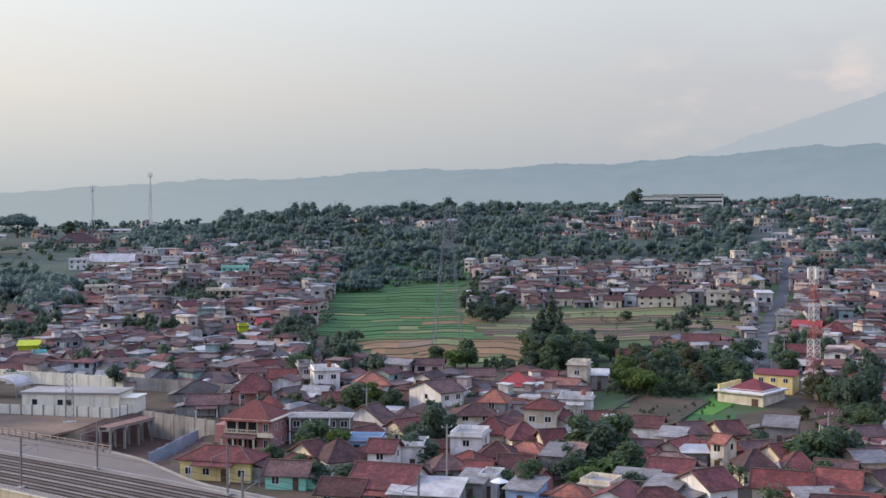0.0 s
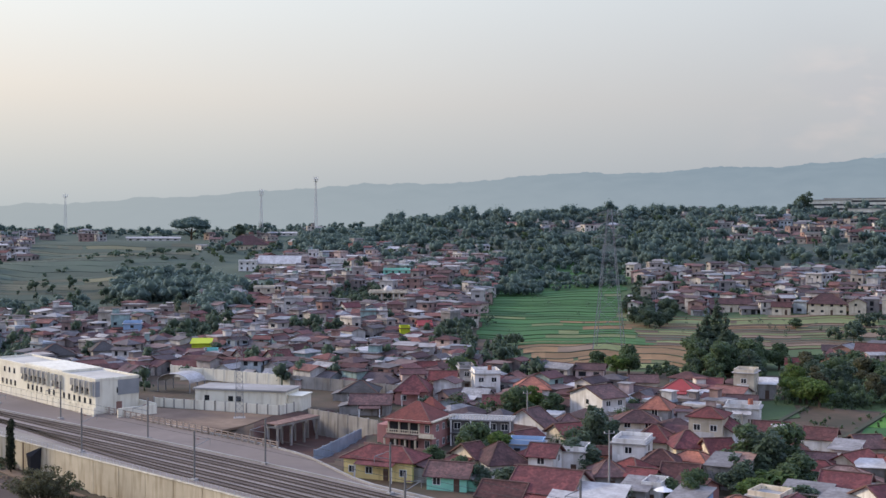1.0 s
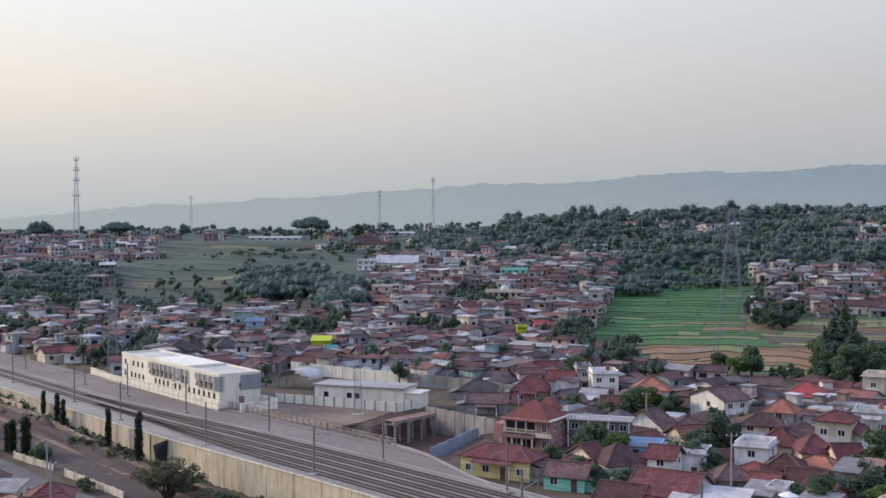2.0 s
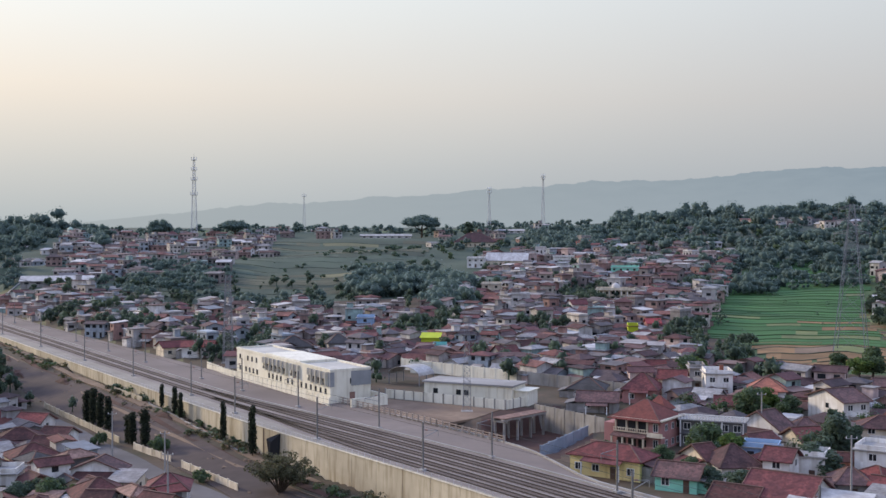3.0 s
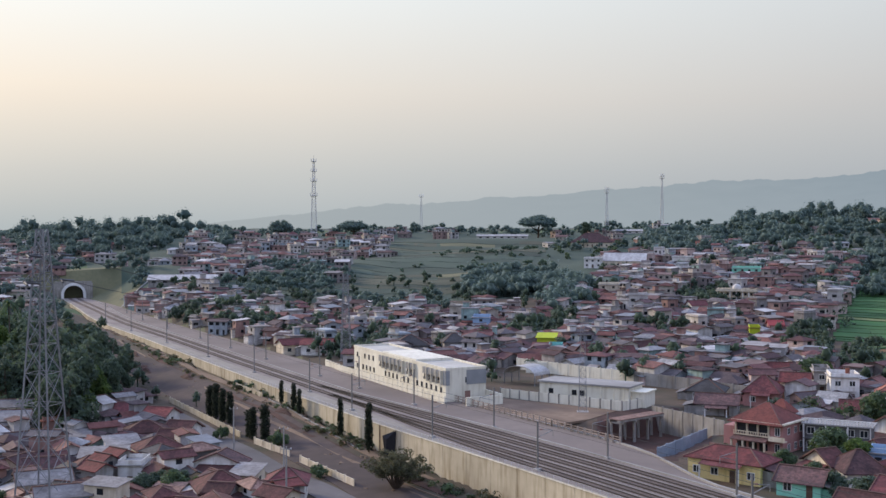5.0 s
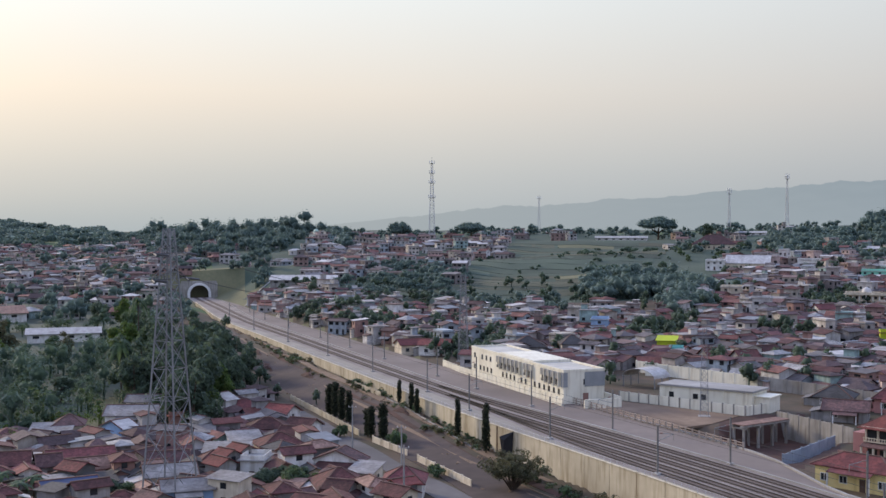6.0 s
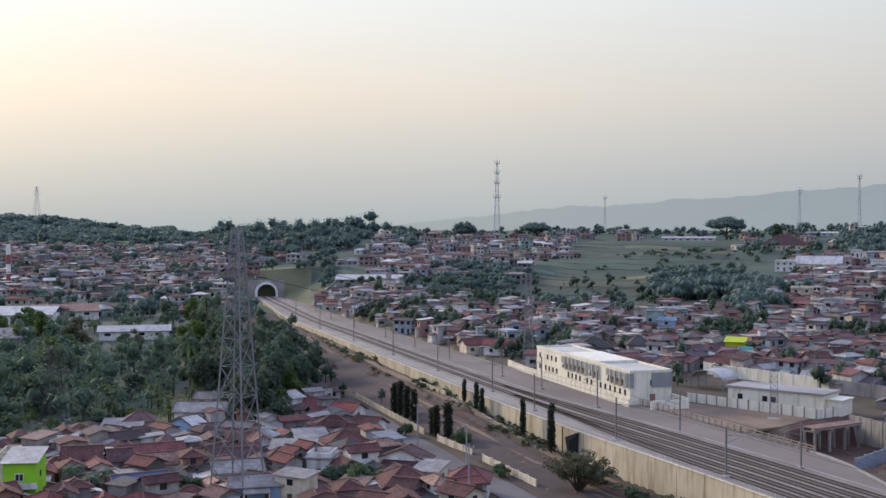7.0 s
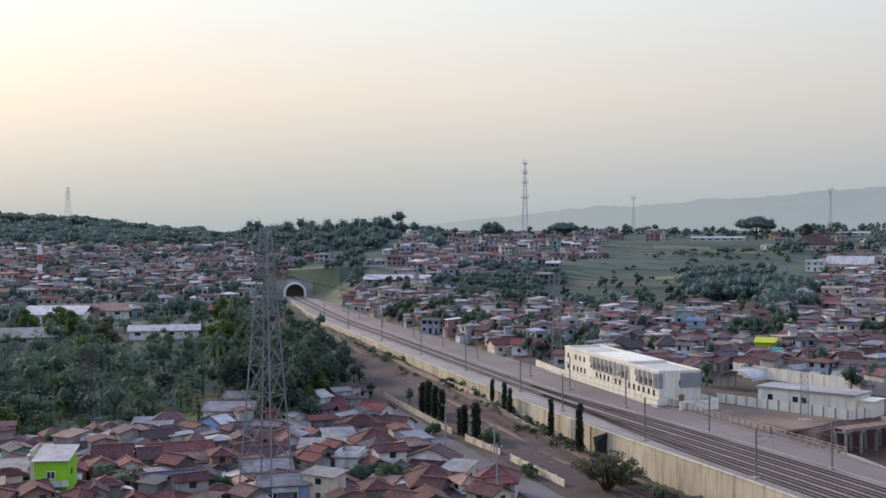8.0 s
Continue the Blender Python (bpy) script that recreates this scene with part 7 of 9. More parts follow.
# ---------------------------------------------------------------- pink villa beside the railway
def pink_villa():
    x, y = -37.5, 226.5
    t = thing("villa", pose(x, y, -2.2, 0, 0, -17) @ Matrix.Scale(0.82, 4), "large two-storey pink villa with hipped red tile roofs and balconies", "house", "town houses")
    part("wall", Form().box(-5.5, 6.5, -5.5, 6, -1, 7.0), M["w_pink"], t)
    part("side_wing", Form().box(-9.5, -5.5, -3.5, 4, -1, 5.2), M["w_pink"], t)
    part("cornice", Form().box(-6.2, 7.2, -6.2, 6.7, 7.0, 7.35), M["w_cream"], t, "cream cornice")
    f = Form()
    roof_hip(f, 12.2, 11.7, 7.5, 3.6, 0.9)
    rf = part("roof", f, M["r_villa"], t)
    g = Form()
    for sx in (-1, 1):
        for sy in (-1, 1):
            g.bar((sx * 0.4, 0.2, 11.1), (sx * 6.9, sy * 6.6, 7.0), 0.26, 0.18)
    part("ridge_cap", g, M["ridge"], rf)
    f = Form()
    roof_hip(f, 4.6, 4.6, 9.6, 2.4, 0.7)
    part("lantern_roof", f, M["r_villa"], t).matrix_basis = pose(-1.0, 9.5, -1.2)
    part("rear_wing", Form().box(-4.2, 2.2, 6, 12.5, -1, 6.6), M["w_pink"], t)
    part("porch_roof", Form().add([(-5.5, -8.2, 3.1), (3.4, -8.2, 3.1), (3.4, -5.5, 3.9), (-5.5, -5.5, 3.9), (-5.5, -8.2, 2.95), (3.4, -8.2, 2.95), (3.4, -5.5, 3.75), (-5.5, -5.5, 3.75)], [(0, 1, 2, 3), (7, 6, 5, 4), (0, 4, 5, 1), (1, 5, 6, 2), (3, 7, 4, 0)]), M["r_brown"], t)
    for sx in (-5.2, -2.3, 0.4, 3.1):
        part("column", Form().box(sx - 0.2, sx + 0.2, -8.0, -7.6, -1, 3.0), M["w_cream"], t)
        part("upper_column", Form().box(sx - 0.18, sx + 0.18, -5.85, -5.52, 3.9, 7.0), M["w_cream"], t)
    # no real openings: veranda shade painted as near-black panels on the front wall
    for x0, x1 in ((-4.9, -2.6), (-2.0, 0.1), (0.7, 2.8)):
        part("veranda_recess", Form().box(x0, x1, -5.56, -5.45, 4.1, 6.6), M["dark"], t, "near-black panel for the shade of a veranda")
        part("veranda_recess", Form().box(x0, x1, -5.56, -5.45, -0.6, 2.3), M["dark"], t, "near-black panel for the shade of a veranda")
    part("veranda_floor", Form().box(-5.5, 3.4, -6.5, -5.5, 3.92, 4.0), M["w_cream"], t)
    rail = Form().box(-5.5, 3.4, -6.5, -6.4, 4.75, 4.9)
    for k in range(15):
        rail.box(-5.4 + 0.62 * k, -5.25 + 0.62 * k, -6.5, -6.4, 4.0, 4.75)
    part("veranda_railing", rail, M["w_cream"], t, "cream balustrade")
    part("garden_wall", Form().box(-10.5, -5.6, -8.6, -8.35, -1, 1.5).box(3.6, 8.0, -8.6, -8.35, -1, 1.2), M["w_brick"], t, "low brick garden wall")
    part("balcony", Form().box(3.6, 7.6, -6.9, -5.5, 3.3, 3.5).box(3.6, 7.6, -6.9, -6.75, 3.5, 4.4), M["w_cream"], t)
    put_window(t, 5.2, -5.5, 4.4, 0, 1.3, 2.0)
    put_window(t, 5.2, -5.5, 0.6, 0, 1.3, 2.0)
    for sy in (-2.5, 1.0, 3.8):
        put_window(t, 6.5, sy, 4.5, 90, 1.4, 1.6)
        put_window(t, 6.5, sy, 0.8, 90, 1.4, 1.6)
    PLACED.append((x, y, 9))


pink_villa()


def clear(x, y, rad):
    for a, b, c in PLACED:
        if abs(a - x) < 14 + c and math.hypot(a - x, b - y) < rad + c * 0.92:
            return False
    return True


# ---------------------------------------------------------------- fields
def contour(parent, a0, a1, r0, r1, h, mat, bund="bund", sway=1.0, rise=0.12, lip=0.15):
    """One field terrace that follows the slope round: a planted top with a bank along its lower edge."""
    n = max(3, int(abs(a1 - a0) * 2))
    near, far = [], []
    for k in range(n + 1):
        d = a0 + (a1 - a0) * k / n
        a = radians(d)
        w = sway * (4.0 * math.sin(d * 0.55 + 0.004 * r0) + 1.6 * math.sin(d * 1.9 + 0.02 * r0))
        near.append((-math.sin(a) * (r0 + w), math.cos(a) * (r0 + w)))
        far.append((-math.sin(a) * (r1 + w), math.cos(a) * (r1 + w)))
    z = [gzf(*q) + h for q in far]
    zn = [gzf(*q) + h + rise * max(0.0, v - h - gzf(*q)) for q, v in zip(near, z)]
    top, bank = Form(), Form()
    top.add([(*q, v) for q, v in zip(near, zn)] + [(*q, v) for q, v in zip(far, z)], [(k, n + 1 + k, n + 2 + k, k + 1)[::-1] for k in range(n)])
    u = 0.9 / max(1.0, r1 - r0)
    inner = [(q[0] + (p[0] - q[0]) * u, q[1] + (p[1] - q[1]) * u) for q, p in zip(near, far)]
    bank.add([(*q, v - 3.0) for q, v in zip(near, zn)] + [(*q, v + lip) for q, v in zip(near, zn)] + [(*q, v + lip + 0.02) for q, v in zip(inner, zn)] + [(*q, v - 0.05) for q, v in zip(inner, zn)],
             [(k + j * (n + 1), k + 1 + j * (n + 1), k + 1 + (j + 1) * (n + 1), k + (j + 1) * (n + 1))[::-1] for j in range(3) for k in range(n)])
    part("crop", top, M[mat], parent)
    part("bund", bank, M[bund], parent)


def field(name, label, left, right, r_lo, r_hi, depth, pick, seed, bund="bund", sway=1.0, cuts=(1, 3), split=(1, 1, 2)):
    """Terraces stacked up a slope between two edges (bearing as a function of distance), cut at staggered places."""
    rnd = random.Random(seed)
    t = thing(name, pose(0, 0, 0), label, "field", "field terraces")
    r = r_lo
    while r < r_hi:
        d = rnd.uniform(*depth)
        a, b = left(r), right(r)
        if a - b > 0.5:
            edges = [a + rnd.uniform(-0.25, 0.25)] + sorted((rnd.uniform(b, a) for _ in range(rnd.randint(*cuts))), reverse=True) + [b + rnd.uniform(-0.25, 0.25)]
            for p, q in zip(edges, edges[1:]):
                if p - q < 0.25:
                    continue
                m = rnd.choice(split)
                for k in range(m):
                    contour(t, p, q, r + d * k / m, r + d * (k + 1) / m, rnd.uniform(0.05, 0.2), pick(rnd, (p + q) / 2, r), bund, sway, *((0.03, 0.02) if bund == "hill_green" else ()))
        r += d


field("rice_field", "bright green stepped rice terraces with earthen bunds",
      lambda r: float(np.interp(r, (404, 420, 480, 600, 650), (4.6, 6.4, 6.5, 5.3, 4.0))), lambda r: float(np.interp(r, (404, 440, 500, 560, 600, 690), (-2.2, -1.2, -0.7, -0.8, -1.2, -1.8))), 404, 680, (7, 14),
      lambda rnd, a, r: "rice_olive" if (r < 445 and a < 3.0 and rnd.random() < 0.6) or rnd.random() < 0.05 else ("rice_straw" if 415 < r < 470 and a < 2.2 and rnd.random() < 0.3 else "rice_green"), 4, "bund_green")
field("harvested_field", "harvested straw-brown stepped rice terraces",
      lambda r: float(np.interp(r, (340, 350, 378, 404), (2.2, 2.9, 4.1, 4.4))), lambda r: -4.4, 340, 404, (7, 17),
      lambda rnd, a, r: rnd.choice(("rice_straw", "rice_straw", "rice_straw", "dry_soil", "rice_olive")), 5, "hill_bund", sway=2.2, cuts=(2, 5), split=(1,))
field("vegetable_field", "olive and straw striped field terraces",
      lambda r: float(np.interp(r, (404, 440, 500), (-2.2, -1.2, -0.7))), lambda r: float(np.interp(r, (404, 440, 500), (-13.4, -14.8, -15.1))), 404, 502, (8, 16),
      lambda rnd, a, r: rnd.choice(("rice_olive", "rice_olive", "rice_olive", "hill_bund", "grass", "dry_soil", "rice_straw", "rice_olive", "earth", "hill_bund")), 6, "dry_soil", cuts=(2, 5), split=(1, 2, 2))
field("hillside_field", "dim green terraced fields on the far slope",
      lambda r: float(np.interp(r, (560, 640, 760, 930), (33.5, 35.0, 33.5, 30.0))), lambda r: float(np.interp(r, (560, 640, 760, 930), (24.0, 23.0, 20.5, 20.0))), 572, 930, (11, 24),
      lambda rnd, a, r: "dry_grass" if 20 < a < 25 and r > 640 and rnd.random() < 0.3 else rnd.choice(("hill_green", "hill_green", "hill_green", "hill_bund")), 7, "hill_green", 2.5, (1, 4))


def flat_patch(name, pts, mat, label, lift=0.25, category="field"):
    """A low planted or bare plot that lies on the ground."""
    f = Form()
    n = len(pts)
    zs = [gzf(*p) + lift for p in pts]
    f.add([(*p, z) for p, z in zip(pts, zs)] + [(*p, z - 1.5) for p, z in zip(pts, zs)], [tuple(range(n))] + [(i, i + n, (i + 1) % n + n, (i + 1) % n) for i in range(n)])
    return setting(name, f, M[mat], label, category)




flat_patch("garden_plot", [polar(-7.4, 252), polar(-11.4, 248), polar(-13.6, 280), polar(-8.8, 284)], "earth", "bare brown garden soil with patches of weeds", 0.1)
flat_patch("garden_plot", [polar(-14.3, 262), polar(-14.2, 250), polar(-17.4, 262), polar(-17.2, 276)], "earth", "bare brown garden soil beside a paddy", 0.1)
flat_patch("paddy_plot", [(56.2, 256.2), (60.9, 254.7), (70.4, 269.6), (71.2, 274.7), (64.3, 274.8)], "rice_bright", "small bright green paddy plot", 0.12)
flat_patch("paddy_plot", [(51.6, 243.4), (60.0, 240.6), (65.1, 251.0), (66.1, 254.7), (56.0, 255.5)], "rice_green", "small fresh green paddy plot", 0.12)
flat_patch("grass_plot", [polar(-7.4, 262), polar(-9.4, 268), polar(-9.0, 290), polar(-7.0, 284)], "grass", "small grassy plot between houses", 0.25)
for q in ([polar(-11.3, 249), polar(-11.55, 248.6), polar(-13.3, 276.5), polar(-13.1, 277)], [polar(-8.3, 262), polar(-8.5, 261.6), polar(-9.8, 281), polar(-9.6, 281.4)]):
    flat_patch("garden_path", q, "hill_bund", "narrow dark earthen path across the garden", 0.5, "path")


def walled_hall():
    """A low cream hall with a white roof slab and a maroon hip above it."""
    t = thing("village_hall", pose(65.8, 270.6, -0.9, 0, 0, -40.8), "low cream hall with white flat eaves and a maroon hip roof", "hall", "town houses")
    part("wall", Form().box(0, 11.5, 0, 12, -1, 3.0), M["w_cream"], t)
    part("eaves_slab", Form().box(-0.6, 12.1, -0.9, 12.6, 3.01, 3.4), M["w_white"], t, "white flat eaves")
    part("upper_wall", Form().box(-0.2, 0.2, 0.4, 12, 3.41, 4.6), M["w_yellow"], t, "yellow side parapet")
    f = Form()
    roof_hip(f, 8.6, 8.6, 0, 2.1, 0.3)
    part("roof", f, M["r_maroon"], t, "maroon hip roof").matrix_basis = pose(6.2, 6.4, 3.7)
    part("roof_base", Form().box(1.6, 10.8, 1.9, 10.9, 3.41, 3.7), M["w_white"], t)
    part("door", window_mesh(1.6, 2.2, "door"), None, t, at=pose(9.5, 0, -0.2))
    PLACED.append((74.5, 269, 8))
    t = thing("house", pose(84.2, 283.5, -0.6, 0, 0, -30), "yellow two-storey block with a shallow maroon roof", "house", "town houses")
    part("wall", Form().box(-5.4, 4.2, -3.4, 3.4, -1, 5.4), M["w_yellow"], t)
    f = Form()
    roof_gable(f, 9.6, 6.8, 5.4, 0.9, 0.4)
    part("roof", f, M["r_maroon"], t)
    for x in (-3.5, -0.5, 2.5):
        put_window(t, x, -3.4, 3.3, 0, 1.3, 1.2)
    put_window(t, 4.2, 0, 3.2, 90, 1.3, 1.2)
    PLACED.append((84, 283.5, 6))


walled_hall()


def balustrade_house(x, y, turn, w, d):
    """A long two-storey house with a white balustrade round its flat roof."""
    z = gzf(x, y)
    t = thing("house", pose(x, y, z, 0, 0, turn), "long dark grey two-storey house with a white roof balustrade", "house", "town houses")
    part("wall", Form().box(-w / 2, w / 2, -d / 2, d / 2, -1, 5.2), M["w_slate"], t)
    part("roof_slab", Form().box(-w / 2 - 0.5, w / 2 + 0.5, -d / 2 - 0.8, d / 2 + 0.4, 5.21, 5.45), M["concrete"], t)
    part("floor_slab", Form().box(-w / 2 - 0.2, w / 2 + 0.2, -d / 2 - 0.9, -d / 2, 2.5, 2.7), M["w_slate"], t)
    part("handrail", Form().box(-w / 2 - 0.4, w / 2 + 0.4, -d / 2 - 0.75, -d / 2 - 0.55, 6.25, 6.4), M["w_white"], t, "white handrail")
    bal = Form().box(-0.07, 0.07, -0.07, 0.07, 5.45, 6.25).mesh("baluster", M["w_white"])
    n = int(w / 0.55)
    for k in range(n + 1):
        part("baluster", bal, None, t, at=pose(-w / 2 - 0.3 + (w + 0.6) * k / n, -d / 2 - 0.65, 0))
    n = int(w / 2.4)
    for k in range(n):
        for zz in (0.6, 3.3):
            put_window(t, -w / 2 + w * (k + 0.5) / n, -d / 2, zz, 0, 1.5, 1.4)
    for k in range(4):
        part("column", Form().box(-w / 2 + w * k / 3 - 0.12, -w / 2 + w * k / 3 + 0.12, -d / 2 - 0.85, -d / 2 - 0.61, -1, 5.2), M["w_white"], t)
    PLACED.append((x, y, w * 0.5))


balustrade_house(-24.6, 229.5, -2, 12.0, 5.5)

# ---------------------------------------------------------------- lower roads on the side of the houses below the wall
def lane(name, pts, width, mat, label, lift=0.12):
    c = curve(pts, 8.0)
    f = Form()
    P = []
    for i, q in enumerate(c):
        d = c[min(i + 1, len(c) - 1)] - c[max(i - 1, 0)]
        d = d / np.linalg.norm(d)
        nrm = np.array([-d[1], d[0]]) * width / 2
        za, zb = gzf(*(q + nrm)) + lift, gzf(*(q - nrm)) + lift
        P += [(*(q + nrm), za), (*(q - nrm), zb), (*(q - nrm), zb - 0.8), (*(q + nrm), za - 0.8)]
    n = len(c)
    f.add(P, [(4 * i + j, 4 * i + (j + 1) % 4, 4 * i + 4 + (j + 1) % 4, 4 * i + 4 + j)[::-1] for i in range(n - 1) for j in range(4)])
    return setting(name, f, M[mat], label, "road")


lane("road_below_wall", ((-62, 148), (-103.9, 184), (-125, 200), (-153, 222), (-186.7, 246.4), (-224.7, 273), (-261, 298.6), (-315, 340)), 11, "road_dust", "wide dusty unpaved service road below the railway")
lane("road_street", ((80, 270), (86, 297), (97, 346), (114, 404), (135, 464), (157, 522), (185, 606), (215, 708), (232, 770)), 5.2, "asphalt", "grey asphalt street between houses")
def strip_beside(name, s0, s1, o0, o1, mat, label, lift):
    """A long uneven strip that lies on the ground beside the railway."""
    f, ss = Form(), np.arange(s0, s1, 5.0)
    P = []
    for s in ss:
        w0, w1 = 0.35 * math.sin(s * 0.11 + o0), 0.35 * math.sin(s * 0.17 + o1)
        a, b = beside(s, o0 + w0), beside(s, o1 + w1)
        P += [(*a, gzf(*a) + lift), (*b, gzf(*b) + lift), (*b, gzf(*b) - 0.4), (*a, gzf(*a) - 0.4)]
    f.add(P, [(4 * i + j, 4 * i + 4 + j, 4 * i + 4 + (j + 1) % 4, 4 * i + (j + 1) % 4)[::-1] for i in range(len(ss) - 1) for j in range(4)])
    return setting(name, f, M[mat], label, "road")


strip_beside("road_rut", 190, 470, -9.2, -8.5, "dry_soil", "pale wheel rut in the dusty road", 0.16)
strip_beside("road_rut", 190, 470, -11.4, -10.8, "dry_soil", "pale wheel rut in the dusty road", 0.16)
strip_beside("road_rut", 240, 500, -13.6, -12.4, "asphalt", "grey worn strip of the dusty road", 0.165)
strip_beside("road_shoulder", 230, 520, -4.4, -2.6, "dry_soil", "pale crumbled soil at the foot of the wall", 0.1)
strip_beside("road_ditch", 200, 430, -7.4, -6.3, "red_soil", "dark brown ditch beside the dusty road", 0.1)
strip_beside("road_lane", 215, 345, -26.0, -20.2, "lane_grey", "narrow grey village lane beside a low wall", 0.14)
panel_wall("low_wall", (-196, 243.5), (-149, 209.6), 4.0, 1.4, M["cream_wall"], M["cream_wall"], "low cream wall along the lane", group="lane walls")
panel_wall("low_wall", (-142, 205), (-127, 195.8), 4.0, 1.4, M["w_cream"], M["w_cream"], "low stained wall along the lane", group="lane walls")
panel_wall("low_wall", (-122, 192), (-101.8, 178.3), 4.0, 1.5, M["w_cream"], M["w_cream"], "low stained wall along the lane", group="lane walls")
panel_wall("low_wall", (-180, 251.1), (-164, 240), 4.0, 1.2, M["cream_wall"], M["cream_wall"], "low cream wall beside the dusty road", group="lane walls")
panel_wall("low_wall", (-160, 237), (-114, 201.8), 5.0, 0.4, M["concrete"], M["concrete"], "low concrete kerb of the planting strip", group="lane walls", category="kerb")

lane("slope_channel", ((-396, 458), (-409, 482), (-414.4, 505)), 1.6, "concrete", "pale concrete stepped channel up the cutting slope", 0.4)
lane("slope_channel", ((-405, 463), (-418, 487), (-426, 509.7)), 1.2, "concrete", "pale concrete stepped channel up the cutting slope", 0.4)

# columnar cypresses along the lower road
for x, y, k, tall in ((-171, 227.8, 1.05, 0.9), (-168.0, 226.0, 1.1, 0.95), (-163.3, 222.3, 1.0, 1.0), (-159.8, 220.5, 1.0, 0.95), (-146.6, 209.5, 0.9, 0.85), (-144.8, 208.4, 0.9, 0.95), (-140.8, 207.0, 1.05, 0.92),
                      (-154.3, 233.9, 0.62, 1.1), (-145.9, 226.5, 0.72, 1.1), (-142.9, 224.1, 0.62, 1.15), (-123.3, 209.7, 0.7, 1.4), (-111.5, 200.9, 0.85, 1.4)):
    tree("cypress", x, y, k, tall * 0.95)
tree("shrub", -134.5, 203.5, 0.85, 1.3, "round dark green bush beside the lane")
tree("shrub", -152, 206.5, 0.6, 1.5)


def fan_tree(x, y, reach, high):
    """A feathery tree of many limbs that rise and spread like a fan, thinly leaved to the tips."""
    rng = np.random.RandomState(77)
    t = thing("tree", pose(x, y, gzf(x, y)), "large feathery dusty olive tree below the wall", "tree", "trees")
    limbs, lobes = Form(), []
    for k in range(30):
        a, u = 2.4 * k, math.sqrt((k + 0.5) / 30)
        px, py = math.cos(a) * u * reach, math.sin(a) * u * reach
        top = high * (1.0 - 0.42 * u * u) * rng.uniform(0.85, 1.1)
        limbs.tube([(0, 0, -0.4), (px * 0.35, py * 0.35, top * 0.5), (px, py, top)], [0.16, 0.09, 0.03], 5)
        for j in (0.5, 0.75, 1.0):
            q = rng.uniform(0.6, 1.05)
            lobes.append((px * j, py * j, max(0.9, top * (0.25 + 0.72 * j)), q, q, q * 0.75))
    part("limb", limbs, M["bark"], t)
    part("crown", crown_mesh("fan_crown", rng, lobes, 6500, 0.17, M["leaf_olive"], 0.5), None, t)
    PLACED.append((x, y, 3))


fan_tree(-94.0, 179.3, 6.0, 6.9)
tree("shrub", -112.0, 182.5, 0.6, 1.3)
for k in range(16):
    q = (-152 + 38 * k / 15, 234.5 - 29 * k / 15)
    tree("shrub", q[0] + random.uniform(-1, 1), q[1] + random.uniform(-1, 1), random.uniform(0.25, 0.4), random.uniform(0.6, 0.9), "low weeds and bushes in the planting strip")
weeds = []
wr = random.Random(8)
while len(weeds) < 190:
    s_, o_ = wr.uniform(175, 470), -wr.uniform(0.8, 6.5)
    if noise.noise(Vector((s_ * 0.035, o_ * 0.25, 2.0))) < 0.12 * wr.random():
        continue
    weeds.append((*beside(s_, o_), wr.choice((0.1, 0.16, 0.2, 0.3, 0.42)) * wr.uniform(0.8, 1.2)))
far_wood("bank_weeds", weeds[:110], M["leaf_olive"], "dry brown weeds on the bank below the wall", 41, 60, 0.8, False, 0.35)
far_wood("bank_scrub", weeds[110:], M["leaf_mid"], "green scrub on the bank below the wall", 42, 60, 0.8, False, 0.4)
clods, cr = Form(), random.Random(15)
for k in range(190):
    x, y = beside(cr.uniform(178, 500), -cr.uniform(1.5, 17.5))
    q, a, z = cr.uniform(0.15, 0.55), cr.uniform(0, 6.28), gzf(x, y)
    n = 6
    ring = [(x + math.cos(a + 1.047 * j) * q * cr.uniform(0.7, 1.4), y + math.sin(a + 1.047 * j) * q * cr.uniform(0.7, 1.4), z - 0.1) for j in range(n)]
    mid = [(x + (p[0] - x) * 0.6, y + (p[1] - y) * 0.6, z + q * cr.uniform(0.5, 0.9)) for p in ring]
    clods.add(ring + mid, [(j, (j + 1) % n, n + (j + 1) % n, n + j) for j in range(n)] + [tuple(range(n, 2 * n))])
tagged(part("rubble", clods, M["dry_soil"]), "scattered clods and rubble on the bare bank", "rubble", "", "stuff")
HEAPS = ((402, -13.5, 22, 5.0, 1.5), (430, -10.5, 14, 4.0, 1.2), (372, -8.0, 12, 3.5, 1.1), (455, -14.0, 16, 4.5, 1.3), (300, -4.5, 10, 3.0, 0.8))


